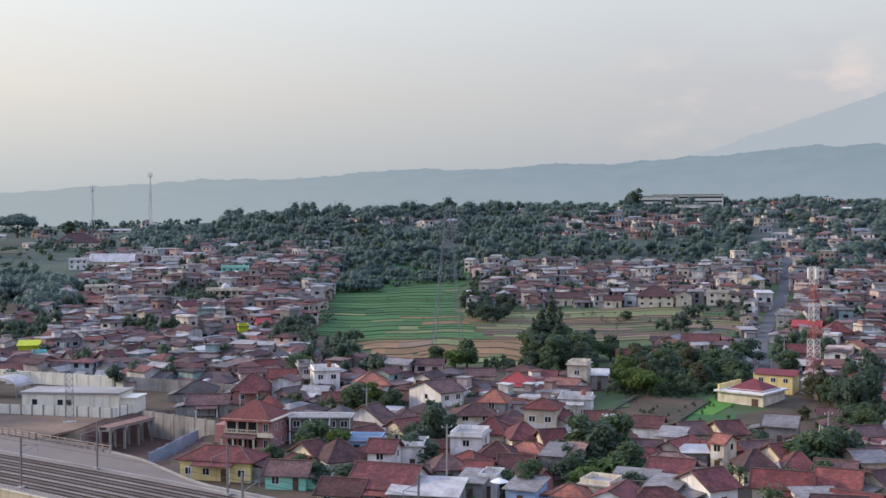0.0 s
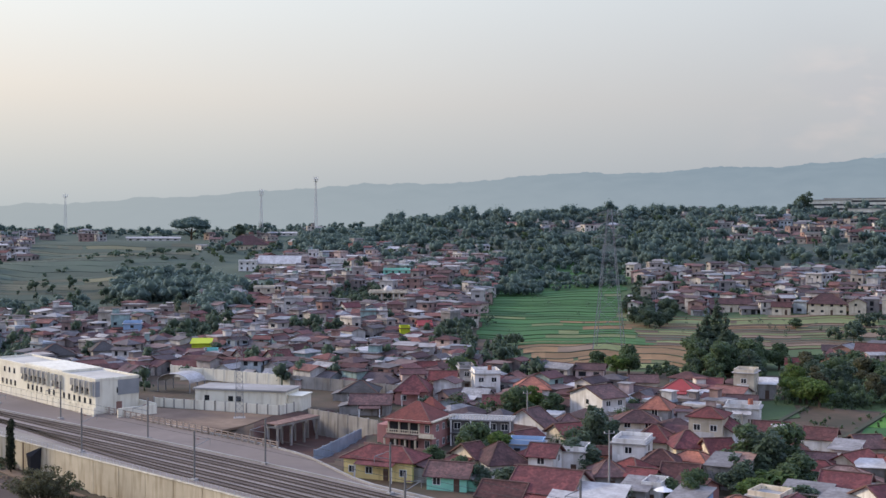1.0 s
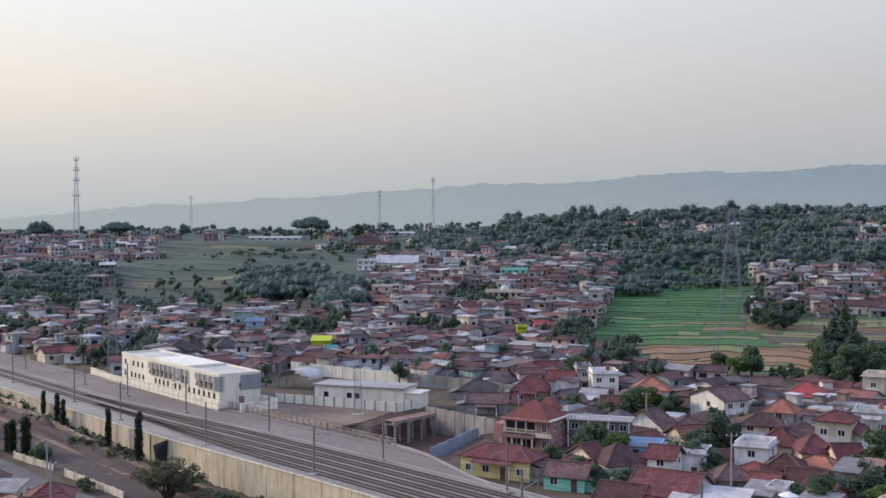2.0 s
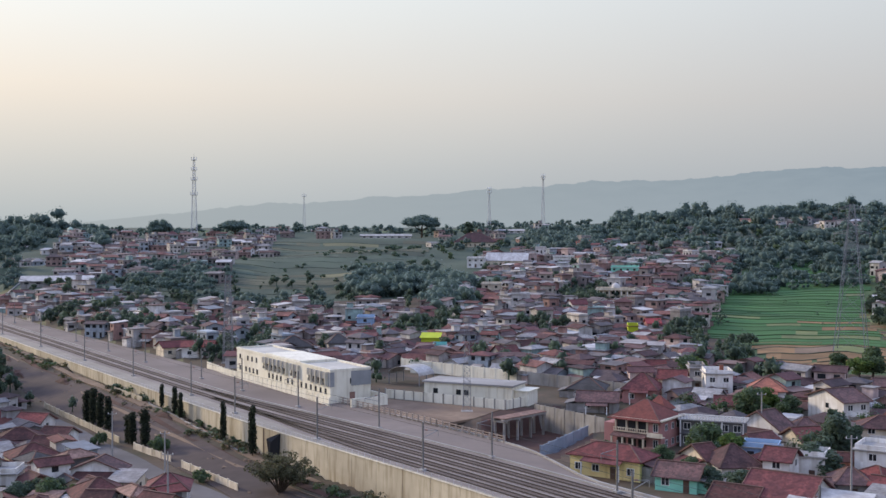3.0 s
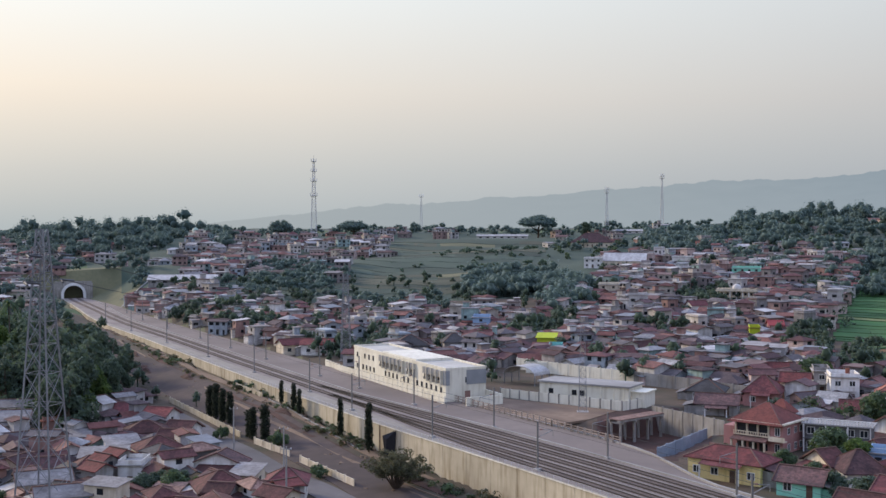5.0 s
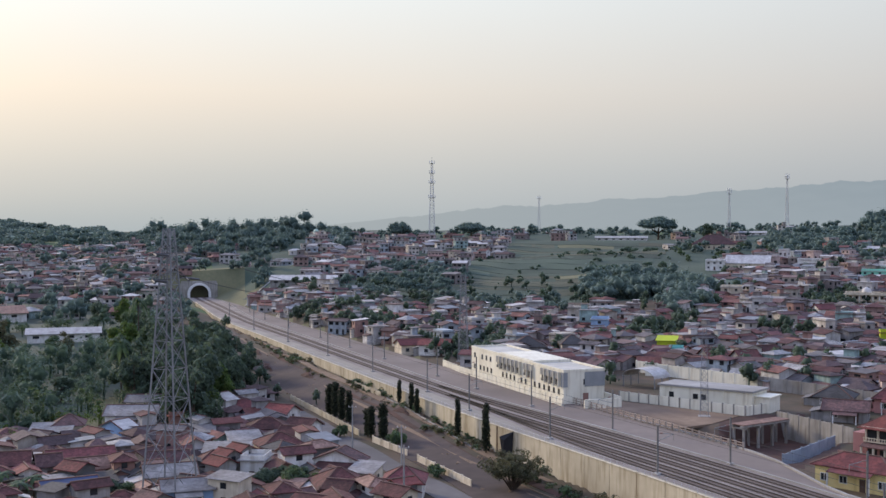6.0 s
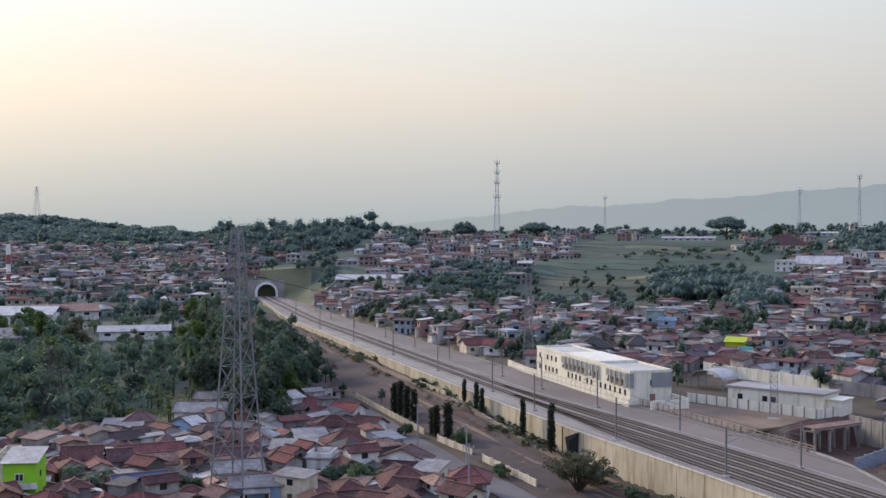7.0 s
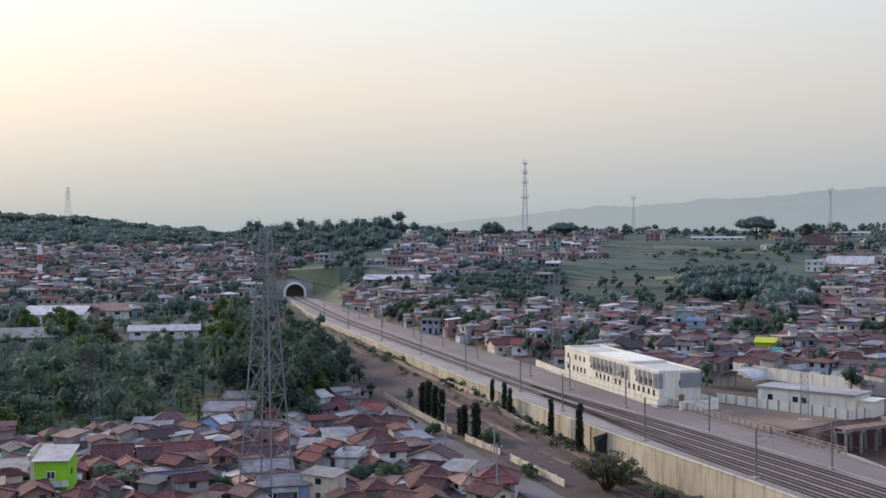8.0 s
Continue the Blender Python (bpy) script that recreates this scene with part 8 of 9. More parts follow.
def spoil_heap(s, o, length, width, height):
    """A long dark heap of dumped soil with a ragged crest."""
    x, y = beside(s, o)
    d = SEG_DIR[int(np.clip(np.searchsorted(RUN, s) - 1, 0, len(SEG) - 1))]
    g, rr, nx, ny = Form(), random.Random(int(s)), 13, 7
    turn = math.atan2(d[1], d[0])
    pts = []
    for i in range(nx):
        for j in range(ny):
            u, v = 2 * i / (nx - 1) - 1, 2 * j / (ny - 1) - 1
            px, py = u * length / 2, v * width / 2 * (0.8 + 0.3 * math.sin(3 * u))
            wx, wy = x + px * math.cos(turn) - py * math.sin(turn), y + px * math.sin(turn) + py * math.cos(turn)
            edge = max(0.0, 1 - abs(u) ** 3) * max(0.0, 1 - v * v)
            pts.append((wx - x, wy - y, gzf(wx, wy) - gzf(x, y) - 0.15 + edge * height * rr.uniform(0.55, 1.1)))
    g.add(pts, [(i * ny + j, (i + 1) * ny + j, (i + 1) * ny + j + 1, i * ny + j + 1) for i in range(nx - 1) for j in range(ny - 1)])
    t = thing("spoil_heap", pose(x, y, gzf(x, y)), "long dark heap of dumped soil beside the dusty road", "soil heap", "soil heaps")
    part("soil", g, M["red_soil"], t)


for s_, o_, l_, w_, h_ in HEAPS:
    spoil_heap(s_, o_, l_, w_, h_)
f = Form().tube([(0, 0, -0.5), (0, 0, 5.8)], [0.14, 0.12], 7)
part("pole", f, M["wood"], thing("bare_pole", pose(-108.8, 200.6, gzf(-108.8, 200.6)), "bare dark wooden pole beside a wrapped tree", "pole"))
f = Form()
f.add([(-0.9, -0.3, 0), (0.9, -0.3, 0), (0.9, 0.5, 0), (-0.9, 0.5, 0), (-0.7, -0.5, 3.6), (1.3, -0.3, 5.4), (1.2, 0.5, 5.2), (-1.5, 0.4, 4.2)], [(0, 1, 5, 4), (1, 2, 6, 5), (2, 3, 7, 6), (3, 0, 4, 7), (4, 5, 6, 7), (3, 2, 1, 0)])
part("cloth", f, M["dark"], thing("wrapped_sapling", pose(-106.0, 199.6, gzf(-106.0, 199.6), 0, 0, 30), "sapling wrapped in torn black shade cloth", "shade cloth"))

# ---------------------------------------------------------------- poles and a parasol among the near houses
def utility_pole(x, y, h):
    t = thing("utility_pole", pose(x, y, gzf(x, y), 0, 0, 20), "tall pale concrete utility pole above the roofs", "utility pole", "utility poles")
    part("pole", Form().tube([(0, 0, -0.5), (0, 0, h)], [0.2, 0.12], 8), M["concrete"], t)
    part("cross_arm", Form().bar((-0.9, 0, h - 0.5), (0.9, 0, h - 0.5), 0.1), M["steel"], t)
    for dx in (-0.8, 0, 0.8):
        part("insulator", Form().tube([(dx, 0, h - 0.45), (dx, 0, h - 0.2)], [0.06, 0.06], 6), M["white_paint"], t)


for x, y, h in ((0.6, 181, 12), (-103, 158, 11), (-141, 196, 9.5), (-120, 183, 9), (70, 205, 10), (25, 214, 10), (-16, 236, 10), (96, 318, 10), (118, 400, 10), (138, 455, 10)):
    utility_pole(x, y, h)


def parasol(x, y):
    z = gzf(x, y) + 2.6
    t = thing("parasol", pose(x, y, z), "open white parasol on a flat roof terrace", "parasol")
    f = Form()
    n = 8
    f.add([(1.5 * math.cos(2 * math.pi * k / n), 1.5 * math.sin(2 * math.pi * k / n), 2.1) for k in range(n)] + [(0, 0, 2.7)], [(k, (k + 1) % n, n) for k in range(n)])
    part("canopy", f, M["white_paint"], t)
    part("pole", Form().tube([(0, 0, -2.6), (0, 0, 2.75)], [0.04, 0.04], 6), M["steel"], t)


parasol(8.6, 172.5)

# ---------------------------------------------------------------- trees among the near houses
for sp, t_az, r, k, tall in (
    ("shrub", 10.6, 207, 0.7, 1.0), ("shrub", 9.6, 208, 0.6, 1.2), ("broad", 8.6, 207, 0.55, 0.9), ("shrub", 12.2, 212, 0.6, 1.0), ("shrub", 8.0, 200, 0.6, 1.1), ("shrub", 11.4, 217, 0.7, 1.1), ("broad", 7.2, 199, 0.5, 0.9), ("dense", 6.2, 190, 0.6, 0.8),
    ("broad", 6.6, 212, 0.95, 0.9), ("light", 5.4, 217, 0.8, 0.9), ("broad", 4.3, 255, 1, 0.9), ("light", 3.6, 262, 0.8, 0.9), ("broad", 2.6, 260, 0.8, 0.8), ("dense", 4.9, 183, 0.8, 0.8), ("dense", 5.3, 184, 0.7, 0.7),
    ("dense", 0.55, 222, 1.15, 0.95), ("dense", -0.1, 226, 0.9, 0.85), ("dense", 1.6, 205, 1, 0.75), ("dense", 0.9, 203, 0.9, 0.7), ("dense", 2.1, 208, 0.7, 0.7),
    ("broad", -6.9, 209, 1.1, 0.9), ("dense", -7.8, 205, 1.15, 0.9), ("broad", -8.6, 211, 1.1, 0.95), ("banana", -7.6, 197, 1, 1), ("banana", -8.4, 193, 1.1, 1), ("broad", -9.3, 199, 0.9, 0.8), ("banana", -9, 187, 1, 1), ("dense", -6.5, 193, 0.8, 0.9), ("light", -7.1, 185, 0.8, 0.8), ("banana", -6.6, 183, 0.9, 0.9), ("banana", -9.9, 193, 0.9, 0.9), ("dense", -9.6, 185, 0.7, 0.7),
    ("dense", -15.75, 222, 0.72, 0.85), ("broad", -4.3, 182, 0.7, 1), ("broad", -3.2, 184, 0.6, 0.8), ("olive", -2.6, 188, 0.5, 0.8),
    ("light", -17.5, 208, 0.936, 0.8), ("broad", -18.2, 206, 1.1, 0.85), ("broad", -19, 209, 1.1, 0.85), ("dense", -19.7, 212, 0.975, 0.85), ("dense", -19.6, 219, 0.91, 0.8), ("broad", -18.7, 198, 0.78, 0.7),
    ("dense", -20, 257, 1.05, 1.3), ("dense", -20.8, 264, 1.1, 1.35), ("dense", -19.5, 266, 0.85, 1.2), ("broad", -20.5, 248, 0.8, 1), ("olive", -18.4, 284, 0.8, 1.1), ("broad", -18.9, 279, 0.75, 1), ("olive", -18, 290, 0.6, 1), ("dense", -19.8, 292, 1, 1.1), ("dense", -20.8, 300, 1.1, 1.1), ("broad", -18.6, 250, 0.5, 0.8), ("olive", -17.7, 262, 0.4, 0.8),
    ("broad", 7.5, 300, 1, 0.9), ("light", 6.9, 304, 0.9, 0.8), ("dense", 9, 262, 0.7, 0.7), ("broad", -1.2, 330, 1, 1), ("light", -0.6, 326, 0.9, 0.9), ("broad", 0.3, 332, 0.8, 0.9),
    ("dense", 13, 240, 0.5, 0.6), ("broad", -14.5, 340, 1, 0.9), ("dense", -15.2, 345, 1.1, 0.9), ("broad", -17, 330, 1, 0.8),
):
    tree(sp, *polar(t_az, r), k * 1.15, tall)
# the dark grove with conifers beyond the near houses
rnd = random.Random(11)
for az, r, k in ((-5.0, 352, 1.0), (-5.5, 358, 1.15), (-5.9, 348, 0.95), (-4.6, 350, 0.75)):
    tree("pine", *polar(az, r), k, 1.0)
for k in range(24):
    az = rnd.uniform(-8.6, -2.4)
    tree(rnd.choice(("dense", "dense", "broad")), *polar(az, rnd.uniform(318, 350) + (8 if az < -4 else 0)), rnd.uniform(1.0, 1.5) * (1.0 if az < -4.4 else 0.5), 0.9)
for k in range(30):
    tree(rnd.choice(("dense", "broad", "broad", "olive")), *polar(rnd.uniform(-15.0, -9.0), rnd.uniform(292, 332)), rnd.uniform(0.9, 1.3), 0.9)
brush = [(*polar(rnd.uniform(-8.8, -2.0), rnd.uniform(318, 338)), rnd.uniform(0.3, 0.5)) for _ in range(60)] + [(*polar(rnd.uniform(-15.2, -8.8), rnd.uniform(288, 336)), rnd.uniform(0.3, 0.7)) for _ in range(90)]
brush += [(*polar(rnd.uniform(-20.8, -18.9), rnd.uniform(205, 290)), rnd.uniform(0.25, 0.5)) for _ in range(40)] + [(*polar(rnd.uniform(-10, -6.3), rnd.uniform(196, 228)), rnd.uniform(0.25, 0.5)) for _ in range(40)]
brush += [(*polar(rnd.uniform(-15.2, -8.8), rnd.uniform(283, 293)), rnd.uniform(0.25, 0.5)) for _ in range(40)] + [(*polar(rnd.uniform(-14.6, -9), rnd.uniform(252, 283)), rnd.uniform(0.1, 0.2)) for _ in range(40)]
far_wood("thicket", brush, M["leaf_mid"], "tangled green undergrowth between trees and gardens", 31, 150, 0.34)
for az in (-9.0, -9.7, -10.3, -9.4):
    tree("light", *polar(az, 290 + 6 * (az + 9)), 1.15, 0.9, "yellow-green bamboo-like tree clump")
for k in range(26):
    tree("dense", *polar(rnd.uniform(-3.6, -0.9), rnd.uniform(455, 560)), rnd.uniform(0.8, 1.3), 0.9)
tree("dense", *polar(-12.0, 440), 1.1, 0.7)
tree("broad", *polar(-9.2, 462), 0.9, 0.6)

# woods below the railway, out to the warehouses
rnd = random.Random(21)
count, spots = 0, []
while count < 330:
    az, r = rnd.uniform(42.2, 61), math.sqrt(rnd.uniform(264 ** 2, 470 ** 2))
    x, y = polar(az, r)
    s, o = (float(v) for v in along(x, y))
    if (abs(az - 53.3) < 1.3 and r < 292) or o > -22 - 0.06 * max(0, r - 250) or (48.2 < az < 51.4 and 425 < r < 455) or math.hypot(x + 231.5, y - 172.4) < 6 or any(math.hypot(x - cx, y - cy) < cr for cx, cy, cr in CLEARINGS) or not clear(x, y, 1.5):
        continue
    if count < 46:
        tree(rnd.choice(("dense", "broad", "broad", "light", "light", "olive")), x, y, rnd.uniform(0.8, 1.5), rnd.uniform(0.75, 1.2))
    else:
        spots.append((x, y, rnd.choice((0.6, 0.8, 1.0, 1.2, 1.5, 1.7)) * rnd.uniform(0.9, 1.1) * (0.65 if r > 370 and az > 46 else 1.0)))
    count += 1
far_wood("lower_wood", spots[::3], M["leaf_hazed"], "dense dark green trees below the railway", 12, 430, 0.22, wide=1.25, body=0.6)
far_wood("lower_thicket", spots[1::3] + [(x + 3, y + 2, 0.55) for x, y, k in spots[::3]], M["leaf_hazed"], "haze-pale green undergrowth and trees below the railway", 13, 270, 0.26, wide=1.25, body=0.6)
far_wood("lower_orchard", [(x, y, k * 0.8) for x, y, k in spots[2::3]] + [(x - 3, y + 3, 0.5) for x, y, k in spots[1::3]], M["leaf_mid"], "fresh green fruit trees and bushes below the railway", 19, 270, 0.26, squash=0.8, wide=1.3, body=0.42)
far_wood("lower_bushes", [(*polar(rnd.uniform(44.5, 60), rnd.uniform(258, 292)), rnd.uniform(0.35, 0.7)) for _ in range(60)], M["leaf_light"], "bright green bushes at the edge of the houses", 23, 220, 0.3, squash=0.8, wide=1.3, body=0.42)
for az, r, k in ((43.6, 262, 1.6), (44.4, 268, 1.6), (43.2, 285, 1.9), (42.9, 305, 1.9), (43.7, 300, 1.9), (42.6, 330, 1.8), (43.2, 340, 1.8), (42.5, 360, 1.7), (41.6, 312, 1.4), (41.2, 330, 1.3), (41.9, 322, 1.5), (41.0, 348, 1.3),
                 (44.6, 292, 1.9), (45.3, 300, 1.8), (44.2, 318, 2.0), (45.0, 330, 2.0), (45.8, 318, 1.8), (44.0, 352, 1.9), (43.3, 372, 1.8), (45.4, 352, 1.9), (44.8, 378, 1.8), (42.3, 385, 1.6), (46.4, 298, 1.6), (46.8, 335, 1.7)):
    tree("dense", *polar(az, r), k, 1.2, "tall dark tree at the edge of the woods")
tree("light", *polar(42.3, 296), 1.2, 1.2)
tree("light", *polar(43.0, 288), 1.1, 1.1)
tree("palm", *polar(47.0, 330), 1.3, 1.6)
tree("palm", *polar(46.2, 420), 1.3, 1.8)
for az, r, k in ((38.6, 202, 0.8), (39.3, 205, 0.7), (40.0, 201, 0.8), (40.8, 203, 0.6), (38.2, 208, 0.6), (47.3, 204, 0.6), (46.6, 203, 0.5), (54.8, 246, 0.7), (55.6, 214, 0.6), (53.9, 250, 0.6), (41.5, 205, 0.55), (50.0, 206, 0.5), (42.6, 238, 0.5), (37.4, 200, 0.6)):
    tree(rnd.choice(("broad", "dense", "light")), *polar(az, r), k, 0.85)
for az, r in ((51.6, 205), (50.9, 209), (52.4, 214)):
    tree("palm", *polar(az, r), 0.8, 0.7)

# ---------------------------------------------------------------- warehouses beyond the woods
def warehouse(x, y, turn, w, d, h, roof, wall="w_white"):
    t = thing("warehouse", pose(x, y, gzf(x, y), 0, 0, turn), f"long warehouse with a low {ROOF_WORDS[roof]} roof", "warehouse", "warehouses")
    part("wall", Form().box(-w / 2, w / 2, -d / 2, d / 2, -2, h), M[wall], t)
    f = Form()
    roof_gable(f, w, d, h, d * 0.14, 0.8, 0.2)
    part("roof", f, M[roof], t)
    for k in range(int(w / 6)):
        part("window", window_mesh(2.4, 1.2, "pane"), None, t, at=pose(-w / 2 + 3 + 6 * k, -d / 2, h - 2.0))
    PLACED.append((x, y, w * 0.5))


warehouse(*polar(49.7, 440), 49, 25, 11, 3.2, "r_light")
warehouse(*polar(54.6, 500), 40, 24, 20, 4.2, "r_light")
warehouse(*polar(53.0, 515), 62, 26, 18, 4.0, "r_rust")
warehouse(*polar(56.4, 425), 52, 26, 18, 4.6, "r_grey", "w_grey")
warehouse(*polar(22.4, 975), 22, 43, 8, 2.2, "r_light")
warehouse(*polar(22.0, 1008), 22, 22, 7, 2.0, "r_light")
warehouse(*polar(16.0, 1015), 16, 20, 7, 2.2, "r_light")
warehouse(*polar(38.25, 640), 32, 36, 16, 2.6, "r_light", "w_grey")

# ---------------------------------------------------------------- rows of small houses filling the town
HOUSE_KINDS = (("gable", 12), ("hip", 6), ("flat", 2.2), ("shed", 1.6))
HILL_KINDS = (("gable", 10), ("hip", 6), ("flat", 4), ("shed", 3.5))
WALL_PICK = ("w_white", "w_white", "w_cream", "w_cream", "w_grey", "w_grey", "w_brick", "w_pink", "w_white", "w_blue", "w_cream", "w_grey")
ROOF_PICK = ("r_brown", "r_brown", "r_brown", "r_brown", "r_red", "r_red", "r_red", "r_orange", "r_rust", "r_dark", "r_grey", "r_red", "r_brown", "r_brown")


BELOW_WALLS = ("w_grey", "w_grey", "w_brick", "w_cream", "w_grey", "w_white", "w_slate")
BELOW_ROOFS = ("r_brown", "r_brown", "r_brown", "r_dark", "r_red", "r_dark", "r_rust", "r_red", "r_brown", "r_brown")


BACK_LOT = [(-66, 250), (-46, 236), (-38, 252), (-48, 280), (-66, 287)]


def in_town(x, y):
    r, az = math.hypot(x, y), math.degrees(math.atan2(-x, y))
    s, o = along(x, y)
    s, o = float(s), float(o)
    w = float(strip_width(s))
    if s < RUN_END and (-32.0 if s < 345 else -24.5) < o < w + (3.5 if s > 380 else 8 if r > 240 else 15):
        return 0
    if s > RUN_END - 70 and 0 < o < w + 24:
        return 0
    behind = (x + 113) * 0.626 + (y - 240.4) * 0.78 > 17 and x < -117
    if (float(inside(x, y, YARD, 1.0)) > 0 and not behind) or float(inside(x, y, PIT, 1.0)) > 0:
        return 0
    if 6.4 < az < 13.6 and 186 < r < 232:
        return 0
    if float(inside(x, y, BACK_LOT, 0.5)) > 0:
        return 0
    if o < 0:
        if (190 < r < 264 + 6 * math.sin(az) and 36 < az < 62) or (r < 318 and 33 < az < 41.6):
            return 1
        return 2 if 600 < r < 950 and 43.5 < az < 62 and s < RUN_END + 400 else 0
    wob = 12 * math.sin(az * 1.7) + 8 * math.sin(az * 4.1)
    if 172 < r < (296 if -9 < az < 5 else 322) + wob * 0.4 and -26 < az < 14:
        if (-17.9 < az < -7 and 236 < r < 345) or (-14.9 < az < -10.9 and r > 226):
            return 0
        return 1
    edge = 6.8 - 1.6 * min(1, max(0, (r - 420) / 200)) if r > 330 else 2
    if az >= edge and r >= 270:
        top = float(np.interp(az, (5, 9, 14, 17.3, 18.6, 21, 24, 30, 34, 36, 45), (690, 800, 790, 750, 560, 500, 490, 500, 520, 600, 660)))
        if r < top + wob * 2:
            return 1 if r < 425 else 2
        return 0
    if -15.6 < az < -1.4 and 505 + wob * 0.3 < r < 640 + wob:
        return 2
    if -24 < az < -10.8 and 335 < r < 660:
        f = 122 + (r - 430) * 0.24
        if abs(x - float(np.interp(y, (270, 297, 346, 404, 464, 522, 606, 708), (80, 86, 97, 114, 135, 157, 185, 215)))) < 5.5:
            return 0
        if az > -15 and r > 385:
            return 0
        return 1 if r < 420 else 2
    return 0


rnd = random.Random(77)
far_town = Form()
near_houses, GARDENS, YARD_GREEN = [], [], []


def fill(cell_x, cell_y, below, small):
    """Houses on a loose grid whose streets follow the railway, above the railway or below it."""
    for gi in range(int(-700 / cell_x), int(700 / cell_x)):
        for gj in range(-5, int(990 / cell_y)):
            x, y = gi * cell_x + rnd.uniform(-1.4, 1.4), gj * cell_y + rnd.uniform(-1.2, 1.2) + 60 + (gi % 2) * 3
            x, y = x * 0.96 - y * 0.28, x * 0.28 + y * 0.96
            kind_here = in_town(x, y)
            r = math.hypot(x, y)
            if not kind_here or below != (r < 330 and float(along(x, y)[1]) < 0):
                continue
            # the open yard between the low hall and the tall white wall
            if -124 < x < -56 and 236 < y < 310.5 - 0.405 * (x + 121):
                continue
            grow = small * (1.0 if r < 330 else 1.0 + 0.06 * min(1, (r - 330) / 200))
            if r > 330 and rnd.random() < 0.12 + 0.12 * (r > 430):
                continue
            w, d = rnd.uniform(4.2, 7.8) * grow, rnd.uniform(4.0, 6.2) * grow
            near_slope = r < 265 and not below
            if not clear(x, y, 0.30 * (w + d) - (0.1 if near_slope else 1.2)):
                if near_slope and rnd.random() < 0.35 and clear(x, y, -0.6):
                    YARD_GREEN.append((x, y, rnd.uniform(0.22, 0.5)))
                continue
            if near_slope and rnd.random() < 0.22:
                YARD_GREEN.append((x, y, rnd.uniform(0.4, 0.8)))
                continue
            turn = rnd.choice((-34, -34, 56, 10, -10, 70)) + rnd.uniform(-9, 9)
            h = rnd.choice((2.2, 2.5, 2.7, 2.9, 3.2, 3.6, 4.8, 5.6) if r < 300 else (2.4, 2.7, 2.9, 3.1, 3.4, 3.8, 4.7, 5.3) if x < -0.45 * y or r < 450 else (2.6, 3.0, 3.4, 4.6, 5.2, 5.6, 6.0, 6.8)) * (0.5 + 0.5 * small)
            kinds = HOUSE_KINDS if r < 330 else HILL_KINDS
            kind = rnd.choices([k for k, _ in kinds], [v for _, v in kinds])[0]
            # gardens between the houses
            if r > 300 and noise.noise(Vector((x * 0.03, y * 0.03, 4.0))) > 0.28:
                GARDENS.append((x, y, rnd.uniform(0.45, 1.0)))
                continue
            if near_slope:
                h = min(h, 3.1)
            if r > 330 and before_landmark(x, y):
                h = min(h, 2.7)
                kind = "gable" if kind == "flat" else kind
            elif kind == "flat" and r > 430 and rnd.random() < 0.5:
                h *= 1.35
            if kind_here == 1 and r < 300:
                near_houses.append((r, x, y, turn, w, d, h, kind))
            else:
                far_house(far_town, x, y, gzf(x, y), turn, w, d, h, kind, 2 if kind in ("flat", "shed") else 1, rnd, r < 620)


fill(6.7, 6.0, False, 1.0)
fill(5.5, 4.9, True, 0.8)
near_houses.sort()
for n, (r, x, y, turn, w, d, h, kind) in enumerate(near_houses):
    lower = float(along(x, y)[1]) < 0
    roof = rnd.choice(BELOW_ROOFS if lower else ROOF_PICK)
    if lower and kind == "flat":
        kind = "shed"
    if kind == "flat":
        roof = rnd.choice(("concrete", "r_light", "concrete"))
    if kind == "shed":
        roof = rnd.choice(("r_dark", "r_dark", "r_rust", "r_brown", "r_grey") if lower else ("r_grey", "r_light", "r_rust"))
    if n < 230:
        house(x, y, turn, w, d, h, kind, rnd.choice(BELOW_WALLS if lower else WALL_PICK), roof, 1, rnd.uniform(0.34, 0.5) if lower else rnd.uniform(0.40, 0.58))
    else:
        far_house(far_town, x, y, gzf(x, y), turn, w, d, h, kind, 2 if kind in ("flat", "shed") else 1, rnd, True)
# scattered houses on the far slopes and the ridge
for az0, az1, r0, r1, n in ((-1, 3, 890, 1000, 24), (6, 9, 700, 900, 8), (-21, -4, 930, 1120, 130), (-13, -5, 790, 930, 90), (2.5, 5, 880, 930, 7), (-20, -14, 700, 930, 40), (-22, -17, 640, 760, 30), (28, 38, 800, 1010, 110), (30, 38, 640, 800, 70), (20, 29, 960, 1080, 26), (34, 38, 640, 900, 60), (38, 42, 680, 900, 16), (42, 50, 700, 1000, 90), (50, 60, 640, 1000, 120), (44, 61, 500, 650, 75), (14, 22, 900, 1060, 26)):
    for k in range(int(n * 1.25)):
        az, r = rnd.uniform(az0, az1), rnd.uniform(r0, r1)
        x, y = polar(az, r)
        s, o = (float(v) for v in along(x, y))
        if s < RUN_END + 80 and -22 < o < 40:
            continue
        if 20.4 < az < 24.4 and r > 860:
            continue
        far_house(far_town, x, y, gzf(x, y), az + rnd.uniform(-40, 40), rnd.uniform(6, 10.5), rnd.uniform(5.5, 8), rnd.choice((3.0, 3.2, 3.4, 5.6)), rnd.choice(("gable", "hip", "flat", "shed")), rnd.choice((1, 1, 2)), rnd, False)
far_ob = part("hillside_houses", far_town, (M["w_mix"], M["r_mix"], M["r_sheet_mix"], M["glass"], M["ridge"]))
tagged(far_ob, "crowded hillside houses with red-brown tile and pale sheet roofs", "houses", "", "stuff")

